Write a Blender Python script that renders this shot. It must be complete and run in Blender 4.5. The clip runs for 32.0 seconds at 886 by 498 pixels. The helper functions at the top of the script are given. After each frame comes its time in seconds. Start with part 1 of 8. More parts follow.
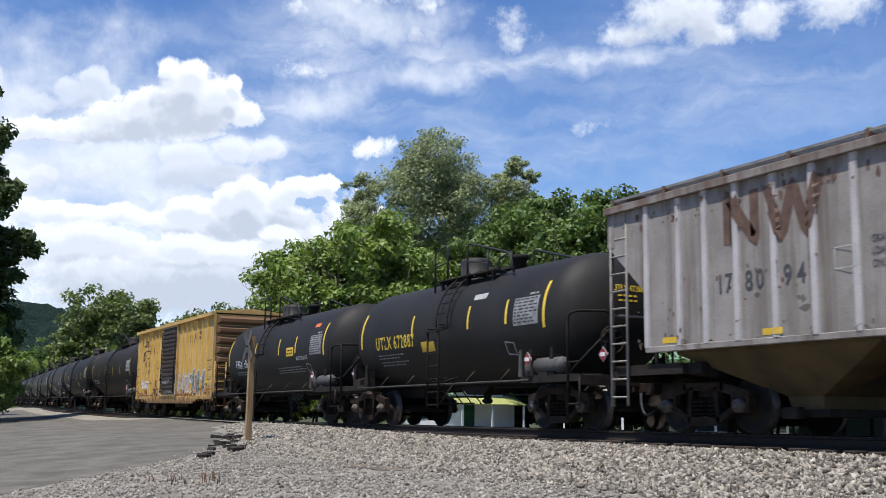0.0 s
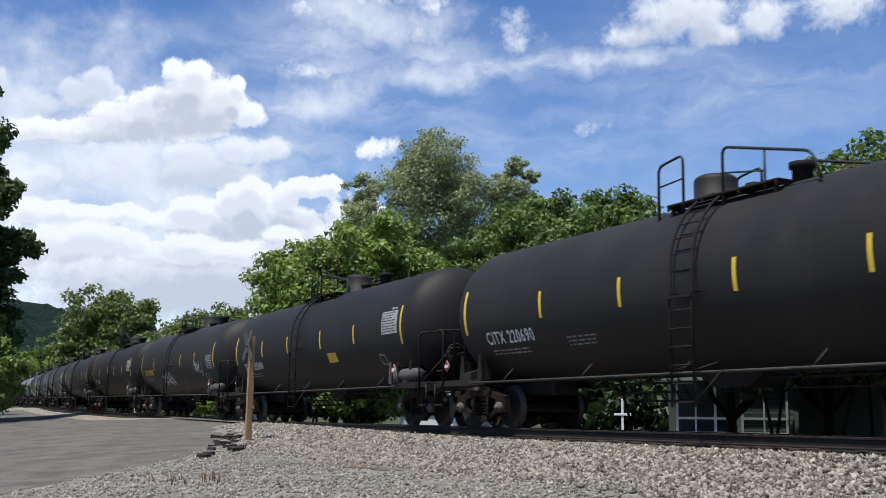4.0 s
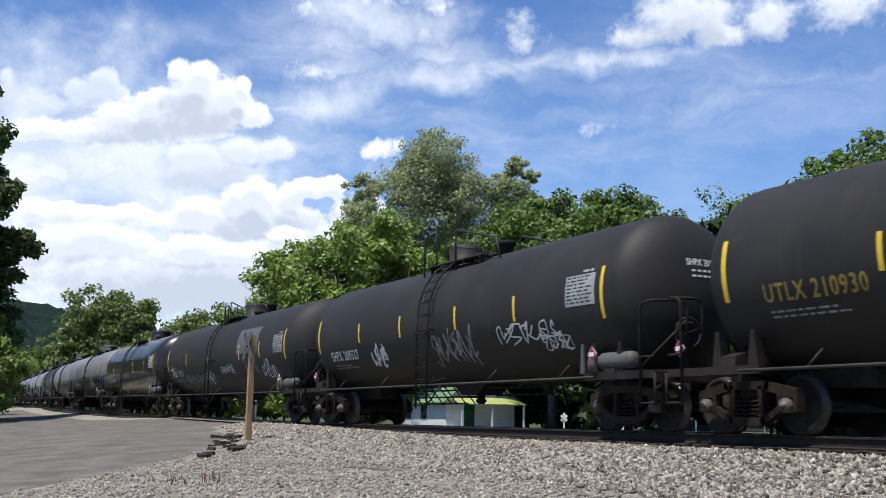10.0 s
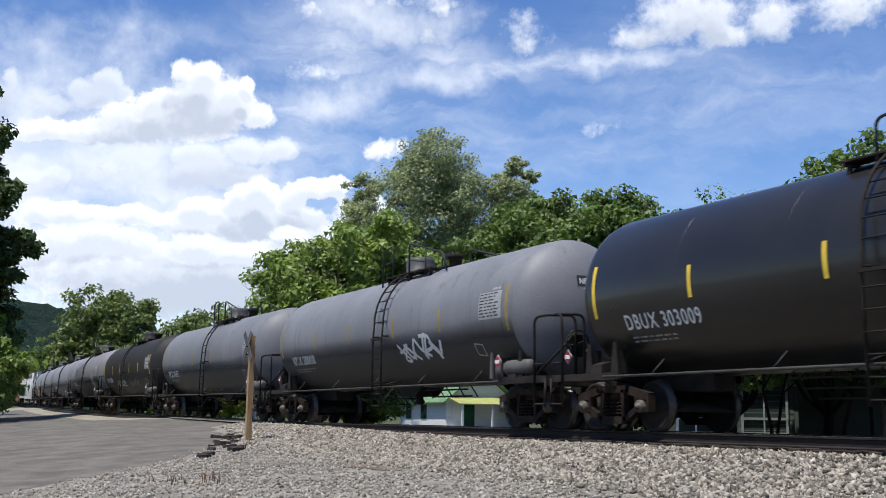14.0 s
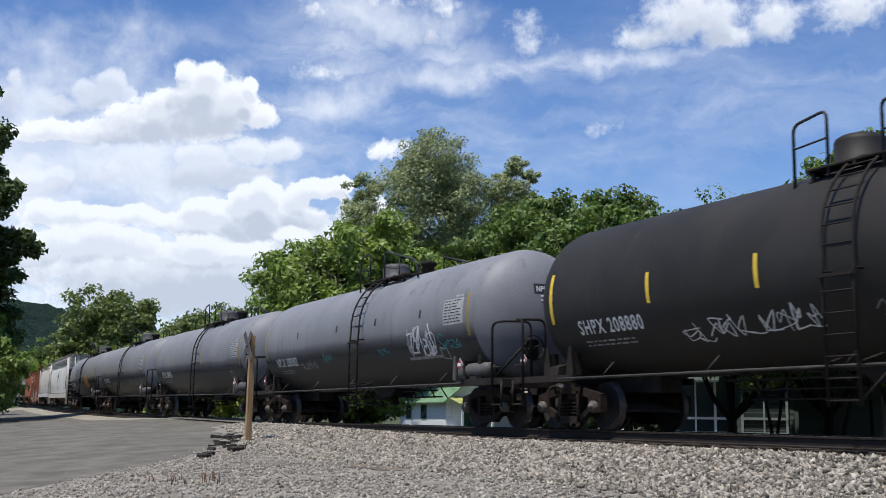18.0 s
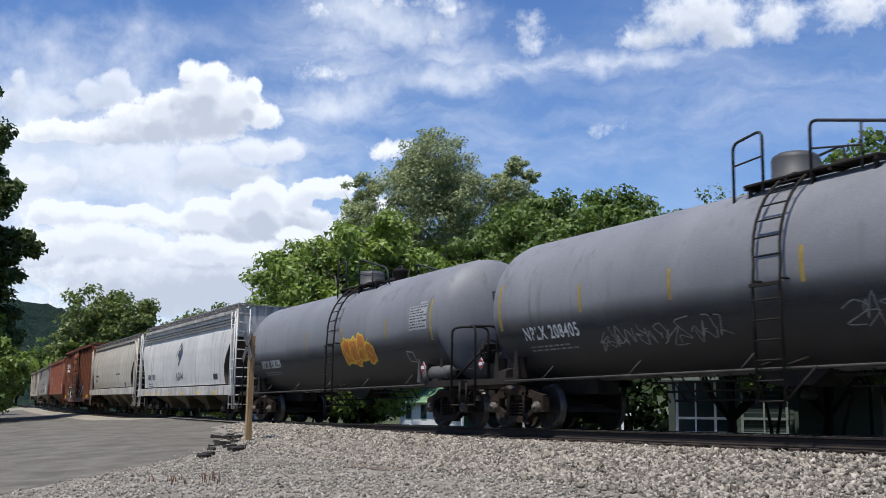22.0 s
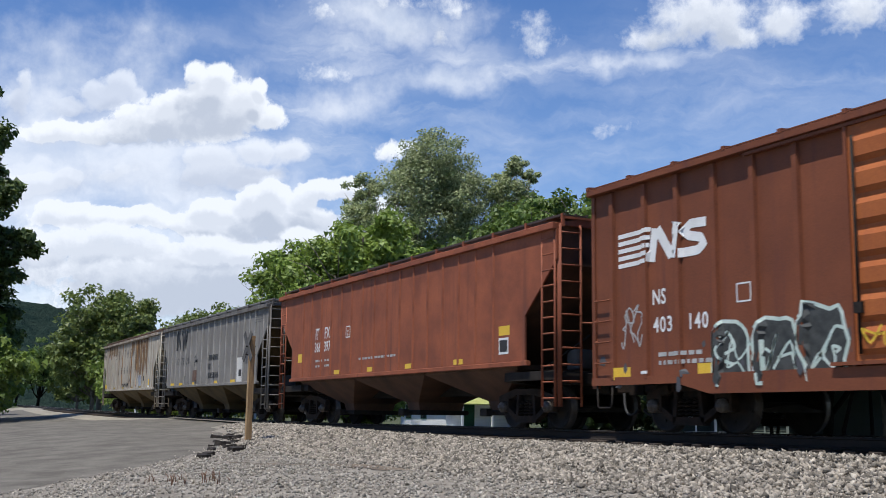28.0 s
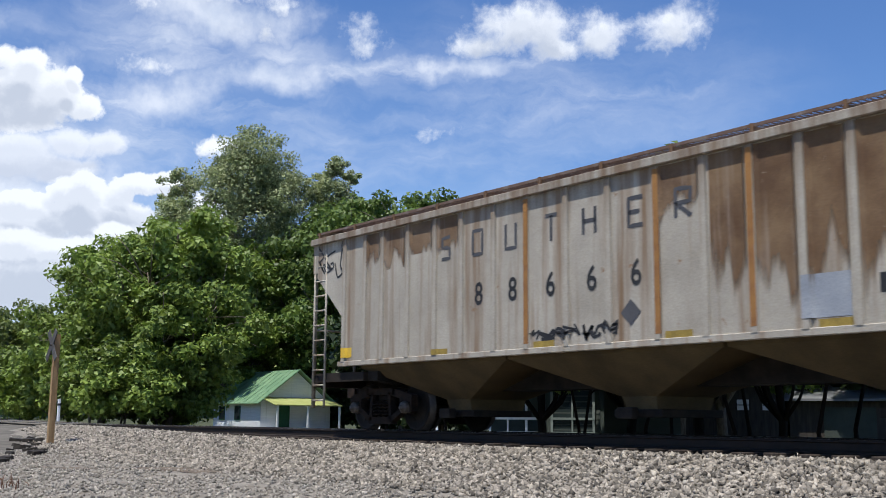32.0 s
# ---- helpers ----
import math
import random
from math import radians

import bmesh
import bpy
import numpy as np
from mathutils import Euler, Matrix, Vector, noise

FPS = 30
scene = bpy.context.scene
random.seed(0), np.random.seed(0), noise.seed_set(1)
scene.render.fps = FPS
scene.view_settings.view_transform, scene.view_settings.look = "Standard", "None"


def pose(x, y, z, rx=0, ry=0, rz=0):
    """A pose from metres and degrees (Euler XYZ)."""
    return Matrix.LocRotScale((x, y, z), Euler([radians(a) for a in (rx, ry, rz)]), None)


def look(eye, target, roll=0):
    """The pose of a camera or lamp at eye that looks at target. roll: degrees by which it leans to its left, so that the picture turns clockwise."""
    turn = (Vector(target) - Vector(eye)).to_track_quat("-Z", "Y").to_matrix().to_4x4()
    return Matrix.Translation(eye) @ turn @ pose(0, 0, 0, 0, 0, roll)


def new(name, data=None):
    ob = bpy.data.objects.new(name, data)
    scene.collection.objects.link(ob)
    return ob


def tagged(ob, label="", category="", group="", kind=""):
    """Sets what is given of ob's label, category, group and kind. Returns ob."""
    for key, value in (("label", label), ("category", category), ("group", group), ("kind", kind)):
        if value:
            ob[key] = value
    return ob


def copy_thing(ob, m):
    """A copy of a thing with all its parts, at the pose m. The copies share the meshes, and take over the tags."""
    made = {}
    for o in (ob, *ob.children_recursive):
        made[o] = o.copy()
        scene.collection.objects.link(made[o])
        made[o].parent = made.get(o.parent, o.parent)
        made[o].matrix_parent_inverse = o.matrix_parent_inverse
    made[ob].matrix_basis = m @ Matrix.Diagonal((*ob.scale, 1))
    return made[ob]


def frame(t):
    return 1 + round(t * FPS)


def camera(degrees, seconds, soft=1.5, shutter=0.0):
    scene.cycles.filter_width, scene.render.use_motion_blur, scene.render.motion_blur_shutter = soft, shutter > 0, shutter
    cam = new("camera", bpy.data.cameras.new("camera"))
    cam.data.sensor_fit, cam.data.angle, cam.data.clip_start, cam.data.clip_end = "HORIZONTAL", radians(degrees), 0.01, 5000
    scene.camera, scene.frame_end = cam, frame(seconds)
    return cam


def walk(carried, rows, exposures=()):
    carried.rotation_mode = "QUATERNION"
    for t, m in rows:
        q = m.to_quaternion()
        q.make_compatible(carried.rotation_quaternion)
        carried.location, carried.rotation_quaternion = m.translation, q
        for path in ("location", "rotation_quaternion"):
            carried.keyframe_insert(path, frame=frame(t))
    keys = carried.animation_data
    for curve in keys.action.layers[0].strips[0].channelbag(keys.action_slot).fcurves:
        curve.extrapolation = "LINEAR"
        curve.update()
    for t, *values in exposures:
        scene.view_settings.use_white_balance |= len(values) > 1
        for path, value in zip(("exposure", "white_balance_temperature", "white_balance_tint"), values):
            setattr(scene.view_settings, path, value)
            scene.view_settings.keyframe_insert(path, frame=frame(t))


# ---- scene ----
# ---- camera and its walk ----
YAW, TILT, EYE = 27.42, 8.77, (0.0, 0.0, 0.2)
LENGTH = 32.0
KELVIN, TINT, STOPS = 6080, 10, 0.32
cam = camera(44.0, LENGTH, soft=0.8, shutter=0.12)


def aim(turn, tilt=0.0, lean=0.7):
    """The pose of the camera, turned to its right by so many degrees."""
    a, b = radians(YAW + turn), radians(TILT + tilt)
    way = Vector((-math.cos(a) * math.cos(b), math.sin(a) * math.cos(b), math.sin(b)))
    return look(EYE, Vector(EYE) + way * 10, lean)


walk(cam, [(0.0, aim(0)), (28.0, aim(0)), (28.5, aim(0)), (28.75, aim(0.06)), (29.0, aim(0.35, 0.01)), (29.5, aim(2.05, 0.05)),
           (30.0, aim(3.76, 0.07)), (30.5, aim(5.85, 0.11, 0.65)), (31.0, aim(7.39, 0.12, 0.55)), (31.5, aim(8.57, 0.13, 0.5)), (32.0, aim(9.54, 0.14, 0.45))],
     [(t, STOPS + s, KELVIN, TINT) for t, s in ((0.0, -0.08), (1.5, -0.12), (2.6, -0.22), (3.5, -0.22), (5.5, -0.03), (14.5, -0.06), (16.5, -0.14), (19.0, -0.2), (21.5, -0.18), (23.0, -0.24), (24.0, -0.42), (25.0, -0.54), (26.5, -0.44), (28.0, -0.22), (29.0, -0.1), (30.0, 0.0), (30.5, -0.02), (31.0, -0.08), (32.0, -0.14))])

# ---- world, sun, exposure ----
SUN_WAY = Vector((0.13, -0.33, 0.93)).normalized()      # towards the sun
world = bpy.data.worlds.new("sky")
scene.world = world
world.use_nodes = True
wn = world.node_tree
sky = wn.nodes.new("ShaderNodeTexSky")
sky.sky_type, sky.sun_disc = "NISHITA", False
sky.sun_elevation = math.asin(SUN_WAY.z)
sky.sun_rotation = math.atan2(SUN_WAY.x, SUN_WAY.y)
sky.air_density, sky.dust_density, sky.ozone_density = 1.0, 0.0, 5.0
back = wn.nodes["Background"]
tone = wn.nodes.new("ShaderNodeHueSaturation")
tone.inputs["Saturation"].default_value = 1.12
tone.inputs["Hue"].default_value = 0.508
wn.links.new(sky.outputs["Color"], tone.inputs["Color"])
wn.links.new(tone.outputs["Color"], back.inputs["Color"])
back.inputs["Strength"].default_value = 0.114
sun = new("sun", bpy.data.lights.new("sun", "SUN"))
sun.data.energy, sun.data.angle, sun.data.color = 5.0, radians(0.5), (1.0, 0.93, 0.82)
sun.matrix_world = look(SUN_WAY * 60, (0, 0, 0))
scene.view_settings.exposure = 0.0

# ---- building helpers ----


class Geo:
    """Collects corners and faces of one mesh."""

    def __init__(self):
        self.v, self.f, self.smooth = [], [], []

    def add(self, pts, faces, smooth=False):
        o = len(self.v)
        self.v += [tuple(p) for p in pts]
        self.f += [tuple(i + o for i in f) for f in faces]
        self.smooth += [smooth] * len(faces)
        return self

    def hexa(self, p):
        return self.add(p, [(0, 3, 2, 1), (4, 5, 6, 7), (0, 1, 5, 4), (1, 2, 6, 5), (2, 3, 7, 6), (3, 0, 4, 7)])

    def box(self, x0, x1, y0, y1, z0, z1, b=0.0):
        if b <= 0:
            return self.hexa([(x0, y0, z0), (x1, y0, z0), (x1, y1, z0), (x0, y1, z0), (x0, y0, z1), (x1, y0, z1), (x1, y1, z1), (x0, y1, z1)])
        loops = [(z0, b), (z0 + b, 0), (z1 - b, 0), (z1, b)]
        pts, faces = [], []
        for z, c in loops:
            for cx, cy, sx, sy in ((x0, y0, 1, 1), (x1, y0, -1, 1), (x1, y1, -1, -1), (x0, y1, 1, -1)):
                a, d = (cx + sx * (b + c), cy + sy * c, z), (cx + sx * c, cy + sy * (b + c), z)
                pts += [d, a] if (sx, sy) in ((1, 1), (-1, -1)) else [a, d]
        for i in range(3):
            for j in range(8):
                k = (j + 1) % 8
                faces.append((i * 8 + j, i * 8 + k, i * 8 + 8 + k, i * 8 + 8 + j))
        faces += [tuple(range(7, -1, -1)), tuple(range(24, 32))]
        return self.add(pts, faces)

    def tube(self, path, r, n=6, closed=False):
        path = [Vector(p) for p in path]
        pts, faces, m = [], [], len(path)
        side = None
        for i, p in enumerate(path):
            d = (path[min(i + 1, m - 1)] - path[max(i - 1, 0)]).normalized()
            if side is None:
                side = d.orthogonal().normalized()
            side = (side - d * side.dot(d)).normalized()
            up = d.cross(side)
            rr = r[i] if isinstance(r, (list, tuple)) else r
            pts += [p + (side * math.cos(2 * math.pi * k / n) + up * math.sin(2 * math.pi * k / n)) * rr for k in range(n)]
        for i in range(m - 1):
            for k in range(n):
                j = (k + 1) % n
                faces.append((i * n + k, i * n + j, i * n + n + j, i * n + n + k))
        self.add(pts, faces, True)
        o = len(self.v) - len(pts)
        self.f += [tuple(o + k for k in range(n - 1, -1, -1)), tuple(o + (m - 1) * n + k for k in range(n))]
        self.smooth += [False, False]
        return self

    def rod(self, a, b, r, n=8):
        return self.tube([a, b], r, n)

    def lathe(self, profile, origin, axis="x", n=24):
        """profile: rows of (along the axis, radius)."""
        ox, oy, oz = origin
        pts, faces, m = [], [], len(profile)
        for a, r in profile:
            for k in range(n):
                c, s = math.cos(2 * math.pi * k / n) * r, math.sin(2 * math.pi * k / n) * r
                pts.append((ox + a, oy + c, oz + s) if axis == "x" else (ox + s, oy + a, oz + c) if axis == "y" else (ox + c, oy + s, oz + a))
        for i in range(m - 1):
            for k in range(n):
                j = (k + 1) % n
                faces.append((i * n + k, i * n + j, i * n + n + j, i * n + n + k))
        self.add(pts, faces, True)
        o = len(self.v) - len(pts)
        self.f += [tuple(o + k for k in range(n - 1, -1, -1)), tuple(o + (m - 1) * n + k for k in range(n))]
        self.smooth += [False, False]
        return self

    def prism(self, pts, a, b, axis="y"):
        """A flat outline of (u, w) drawn out from a to b along the axis; u, w are x, z for y, y, z for x, x, y for z."""
        put = {"y": lambda u, w, d: (u, d, w), "x": lambda u, w, d: (d, u, w), "z": lambda u, w, d: (u, w, d)}[axis]
        n = len(pts)
        return self.add([put(u, w, a) for u, w in pts] + [put(u, w, b) for u, w in pts],
                        [tuple(range(n)), tuple(range(2 * n - 1, n - 1, -1))] + [(i, n + i, n + (i + 1) % n, (i + 1) % n) for i in range(n)])

    def mesh(self, name):
        me = bpy.data.meshes.new(name)
        me.from_pydata(self.v, [], self.f)
        me.polygons.foreach_set("use_smooth", self.smooth)
        bm = bmesh.new()
        bm.from_mesh(me)
        bmesh.ops.recalc_face_normals(bm, faces=bm.faces)
        bm.to_mesh(me)
        bm.free()
        return me


MESHES = {}


def shared(key, make, material):
    """One mesh for all parts that are alike."""
    k = (key, material.name)
    if k not in MESHES:
        me = make().mesh(key if isinstance(key, str) else str(key[0]))
        me.materials.append(material)
        MESHES[k] = me
    return MESHES[k]


def part(name, geo, material, parent=None, label="", at=None):
    """Links a Geo, or a finished mesh, as one object under its thing."""
    me = geo
    if isinstance(geo, Geo):
        me = geo.mesh(name)
        me.materials.append(material)
    ob = new(name, me)
    if parent is not None:
        ob.parent = parent
    if at is not None:
        ob.matrix_basis = at
    if label:
        tagged(ob, label)
    return ob


def thing(name, label, category, group="", kind="", at=None):
    ob = new(name)
    ob.empty_display_size = 0.5
    if at is not None:
        ob.matrix_basis = at
    return tagged(ob, label, category, group, kind)


# ---- materials ----
def material(name, a, b, scale=2.0, rough=0.6, metal=0.0, bump=0.15, fine=40.0, streak=0.0, streak_colour=(0.1, 0.05, 0.03), island=0.0, one=0.0,
             stretch=(1, 1, 1), gloss=0.0, depth=0.02, spec=0.3, wear=0.0, wear_colour=(0.3, 0.3, 0.3), runs=None):
    """A surface of two mixed tones, with grain, relief, run-down streaks and worn patches."""
    m = bpy.data.materials.new(name)
    m.use_nodes = True
    t = m.node_tree
    N, L = t.nodes, t.links
    p = N["Principled BSDF"]
    co = N.new("ShaderNodeTexCoord")
    mp = N.new("ShaderNodeMapping")
    mp.inputs["Scale"].default_value = stretch
    L.new(co.outputs["Object"], mp.inputs["Vector"])

    def noise_at(s, detail=5.0, vec=None, rough_=0.6):
        n = N.new("ShaderNodeTexNoise")
        n.inputs["Scale"].default_value, n.inputs["Detail"].default_value, n.inputs["Roughness"].default_value = s, detail, rough_
        L.new(vec or mp.outputs["Vector"], n.inputs["Vector"])
        return n.outputs["Fac"]

    def ramp(fac, lo, hi):
        r = N.new("ShaderNodeMapRange")
        r.inputs["From Min"].default_value, r.inputs["From Max"].default_value = lo, hi
        L.new(fac, r.inputs["Value"])
        return r.outputs["Result"]

    def mix(fac, c1, c2, mode="MIX"):
        x = N.new("ShaderNodeMix")
        x.data_type, x.blend_type = "RGBA", mode
        for sock, val in ((x.inputs[0], fac), (x.inputs[6], c1), (x.inputs[7], c2)):
            if isinstance(val, (int, float)):
                sock.default_value = val
            elif isinstance(val, tuple):
                sock.default_value = (*val, 1.0)
            else:
                L.new(val, sock)
        return x.outputs[2]

    big = noise_at(scale)
    small = noise_at(fine, 4.0)
    col = mix(ramp(big, 0.35, 0.65), a, b)
    grain = ramp(small, 0.2, 0.8)
    col = mix(0.22, col, mix(grain, (0.0, 0.0, 0.0), (1.0, 1.0, 1.0)), "OVERLAY")
    if streak:
        sm = N.new("ShaderNodeMapping")
        sm.inputs["Scale"].default_value = (3.2, 3.2, 0.16)
        L.new(co.outputs["Object"], sm.inputs["Vector"])
        f = ramp(noise_at(1.0, 6.0, sm.outputs["Vector"], 0.65), 0.62 - 0.22 * streak, 0.82 - 0.2 * streak)
        col = mix(f, col, streak_colour)
    if wear:
        f = ramp(noise_at(scale * 5.0, 8.0, None, 0.7), 0.72 - 0.2 * wear, 0.78 - 0.2 * wear)
        col = mix(f, col, wear_colour)
    if runs:        # rust or soot that starts under the roof and runs down: height, reach, colour
        rm = N.new("ShaderNodeMapping")
        rm.inputs["Scale"].default_value = (4.5, 4.5, 0.22)
        L.new(co.outputs["Object"], rm.inputs["Vector"])
        sep = N.new("ShaderNodeSeparateXYZ")
        L.new(co.outputs["Object"], sep.inputs[0])
        q = N.new("ShaderNodeMath")
        q.operation = "MULTIPLY_ADD"
        q.inputs[1].default_value, q.inputs[2].default_value = 1 / runs[1], -runs[0] / runs[1]
        L.new(sep.outputs["Z"], q.inputs[0])
        add = N.new("ShaderNodeMath")
        L.new(q.outputs[0], add.inputs[0])
        L.new(noise_at(1.0, 7.0, rm.outputs["Vector"], 0.7), add.inputs[1])
        col = mix(ramp(add.outputs[0], 0.22, 0.5), col, runs[2])
    if island:
        g = N.new("ShaderNodeNewGeometry")
        h = N.new("ShaderNodeHueSaturation")
        r = N.new("ShaderNodeMapRange")
        r.inputs["To Min"].default_value, r.inputs["To Max"].default_value = 1 - island, 1 + island
        L.new(g.outputs["Random Per Island"], r.inputs["Value"])
        L.new(r.outputs["Result"], h.inputs["Value"])
        L.new(col, h.inputs["Color"])
        col = h.outputs["Color"]
    if one:
        g = N.new("ShaderNodeObjectInfo")
        h = N.new("ShaderNodeHueSaturation")
        r = N.new("ShaderNodeMapRange")
        r.inputs["To Min"].default_value, r.inputs["To Max"].default_value = 1 - one, 1 + one
        L.new(g.outputs["Random"], r.inputs["Value"])
        L.new(r.outputs["Result"], h.inputs["Value"])
        L.new(col, h.inputs["Color"])
        col = h.outputs["Color"]
    L.new(col, p.inputs["Base Color"])
    rr = N.new("ShaderNodeMapRange")
    rr.inputs["To Min"].default_value, rr.inputs["To Max"].default_value = max(0.05, rough - 0.12), min(1.0, rough + 0.12)
    L.new(big, rr.inputs["Value"])
    L.new(rr.outputs["Result"], p.inputs["Roughness"])
    p.inputs["Metallic"].default_value = metal
    p.inputs["Specular IOR Level"].default_value = spec
    if gloss:
        p.inputs["Coat Weight"].default_value, p.inputs["Coat Roughness"].default_value = gloss, 0.12
    if bump:
        bn = N.new("ShaderNodeBump")
        bn.inputs["Strength"].default_value, bn.inputs["Distance"].default_value = bump, depth
        L.new(small, bn.inputs["Height"])
        L.new(bn.outputs["Normal"], p.inputs["Normal"])
    return m


def leaf_material(name, a, b, back=0.35):
    """Leaves: two greens by island, with light coming through."""
    m = bpy.data.materials.new(name)
    m.use_nodes = True
    t = m.node_tree
    N, L = t.nodes, t.links
    p, out = N["Principled BSDF"], N["Material Output"]
    g = N.new("ShaderNodeNewGeometry")
    x = N.new("ShaderNodeMix")
    x.data_type = "RGBA"
    x.inputs[6].default_value, x.inputs[7].default_value = (*a, 1), (*b, 1)
    L.new(g.outputs["Random Per Island"], x.inputs[0])
    co = N.new("ShaderNodeTexCoord")
    n = N.new("ShaderNodeTexNoise")
    n.inputs["Scale"].default_value = 0.35
    L.new(co.outputs["Object"], n.inputs["Vector"])
    h = N.new("ShaderNodeHueSaturation")
    r = N.new("ShaderNodeMapRange")
    r.inputs["From Min"].default_value, r.inputs["From Max"].default_value = 0.3, 0.7
    r.inputs["To Min"].default_value, r.inputs["To Max"].default_value = 0.75, 1.3
    L.new(n.outputs["Fac"], r.inputs["Value"])
    L.new(r.outputs["Result"], h.inputs["Value"])
    L.new(x.outputs[2], h.inputs["Color"])
    L.new(h.outputs["Color"], p.inputs["Base Color"])
    p.inputs["Roughness"].default_value = 0.55
    tr = N.new("ShaderNodeBsdfTranslucent")
    L.new(h.outputs["Color"], tr.inputs["Color"])
    ms = N.new("ShaderNodeMixShader")
    ms.inputs[0].default_value = back
    L.new(p.outputs[0], ms.inputs[1])
    L.new(tr.outputs[0], ms.inputs[2])
    L.new(ms.outputs[0], out.inputs["Surface"])
    return m


BLACK = material("tank_black_paint", (0.018, 0.0163, 0.0143), (0.028, 0.0255, 0.0224), 0.7, 0.62, bump=0.05, streak=0.2, streak_colour=(0.037, 0.033, 0.028), one=0.2, spec=0.24)
GLOSSY = material("new_black_paint", (0.015, 0.0138, 0.0125), (0.021, 0.0195, 0.018), 0.6, 0.32, bump=0.03, gloss=0.22, spec=0.3)
GREY = material("tank_grey_paint", (0.15, 0.15, 0.158), (0.20, 0.20, 0.208), 0.5, 0.55, bump=0.05, streak=0.3, streak_colour=(0.10, 0.096, 0.092), one=0.1)
STEEL = material("grimy_steel", (0.014, 0.012, 0.011), (0.032, 0.026, 0.021), 3.0, 0.8, bump=0.25, wear=0.3, wear_colour=(0.06, 0.035, 0.022), spec=0.15)
PIPE = material("grey_pipe", (0.06, 0.057, 0.053), (0.10, 0.096, 0.09), 3.0, 0.6, bump=0.1)
STEEL_PALE = material("dusty_steel", (0.035, 0.032, 0.029), (0.065, 0.06, 0.054), 3.0, 0.75, bump=0.2, spec=0.15)
TRUCK = material("rusty_cast_steel", (0.011, 0.0085, 0.007), (0.032, 0.021, 0.015), 4.0, 0.85, bump=0.3, one=0.3, spec=0.15, wear=0.25, wear_colour=(0.07, 0.042, 0.028))
WHEEL = material("wheel_steel", (0.009, 0.0075, 0.0065), (0.02, 0.015, 0.012), 5.0, 0.75, bump=0.15)
RIM = material("worn_wheel_rim", (0.04, 0.034, 0.029), (0.085, 0.073, 0.063), 6.0, 0.4, metal=0.35, bump=0.05)
TREAD = material("polished_steel", (0.42, 0.40, 0.38), (0.55, 0.53, 0.5), 6.0, 0.28, metal=0.9, bump=0.05)
# rust, taken down to near black for the shadow on the rail's side
RAIL = material("rusty_rail_with_shade", (0.012, 0.009, 0.0075), (0.026, 0.018, 0.014), 5.0, 0.8, bump=0.2)
TIE = material("creosoted_tie", (0.022, 0.017, 0.014), (0.06, 0.045, 0.034), 4.0, 0.9, bump=0.5, stretch=(4, 1, 4), one=0.35)
YELLOW = material("reflective_yellow", (0.62, 0.42, 0.03), (0.7, 0.5, 0.05), 3.0, 0.5, bump=0.02)
WHITE = material("lettering_white", (0.62, 0.62, 0.6), (0.72, 0.72, 0.7), 3.0, 0.6, bump=0.02)
DULL = material("faded_white_lettering", (0.30, 0.30, 0.29), (0.42, 0.42, 0.40), 5.0, 0.7, bump=0.02)
LETTER = material("lettering_black", (0.02, 0.02, 0.022), (0.035, 0.035, 0.035), 3.0, 0.6, bump=0.02)
ORANGE = material("orange_label", (0.55, 0.12, 0.03), (0.62, 0.16, 0.04), 3.0, 0.5, bump=0.02)
CAP = material("worn_bearing_steel", (0.06, 0.05, 0.042), (0.14, 0.12, 0.10), 8.0, 0.55, metal=0.3, bump=0.1)
RED = material("placard_red", (0.22, 0.014, 0.018), (0.30, 0.03, 0.03), 3.0, 0.5, bump=0.02)
# nearly black, so that trunks behind the track sink into the woods' shade
DARK_BARK = material("shade_darkened_bark", (0.007, 0.0055, 0.0045), (0.014, 0.011, 0.009), 6.0, 0.95, bump=0.6, stretch=(3, 3, 0.6), spec=0.1)
BARK = material("bark", (0.10, 0.08, 0.06), (0.20, 0.17, 0.14), 6.0, 0.9, bump=0.6, stretch=(3, 3, 0.6))
PALE_BARK = material("pale_bark", (0.32, 0.29, 0.24), (0.5, 0.47, 0.42), 3.0, 0.9, bump=0.3, stretch=(1, 1, 0.5))
GRAVEL = material("pale_gravel", (0.20, 0.178, 0.146), (0.35, 0.318, 0.268), 9.0, 0.95, bump=0.3, fine=90, island=0.45)
BALLAST = material("ballast_stone", (0.15, 0.131, 0.105), (0.30, 0.268, 0.222), 9.0, 0.9, bump=0.3, fine=90, island=0.7)
# dark asphalt lumps, and track ballast with the train's shade in its colour
DARK_STONE = material("dark_stone_with_shade", (0.014, 0.012, 0.010), (0.036, 0.030, 0.024), 9.0, 0.9, bump=0.3, fine=90, island=0.5)
GROUND = material("gravel_and_dirt", (0.165, 0.143, 0.113), (0.29, 0.262, 0.218), 1.6, 0.95, bump=0.9, fine=22, depth=0.05)
PALE_GRAVEL = material("pale_yellow_gravel", (0.2, 0.178, 0.135), (0.28, 0.252, 0.2), 0.8, 0.95, bump=0.7, fine=14, depth=0.04)
DIRT = material("brown_dirt", (0.11, 0.085, 0.062), (0.17, 0.135, 0.10), 1.4, 0.95, bump=0.8, fine=18, depth=0.04)
# earth colour lowered to help the woods' shade beyond the track
GRASS_GROUND = material("grassy_earth", (0.035, 0.045, 0.016), (0.075, 0.080, 0.034), 0.25, 0.95, bump=0.6, fine=9, depth=0.1)
ASPHALT = material("worn_asphalt", (0.095, 0.086, 0.072), (0.16, 0.147, 0.125), 1.1, 0.95, bump=0.6, fine=34, wear=0.42, wear_colour=(0.19, 0.175, 0.148), spec=0.1, depth=0.015)
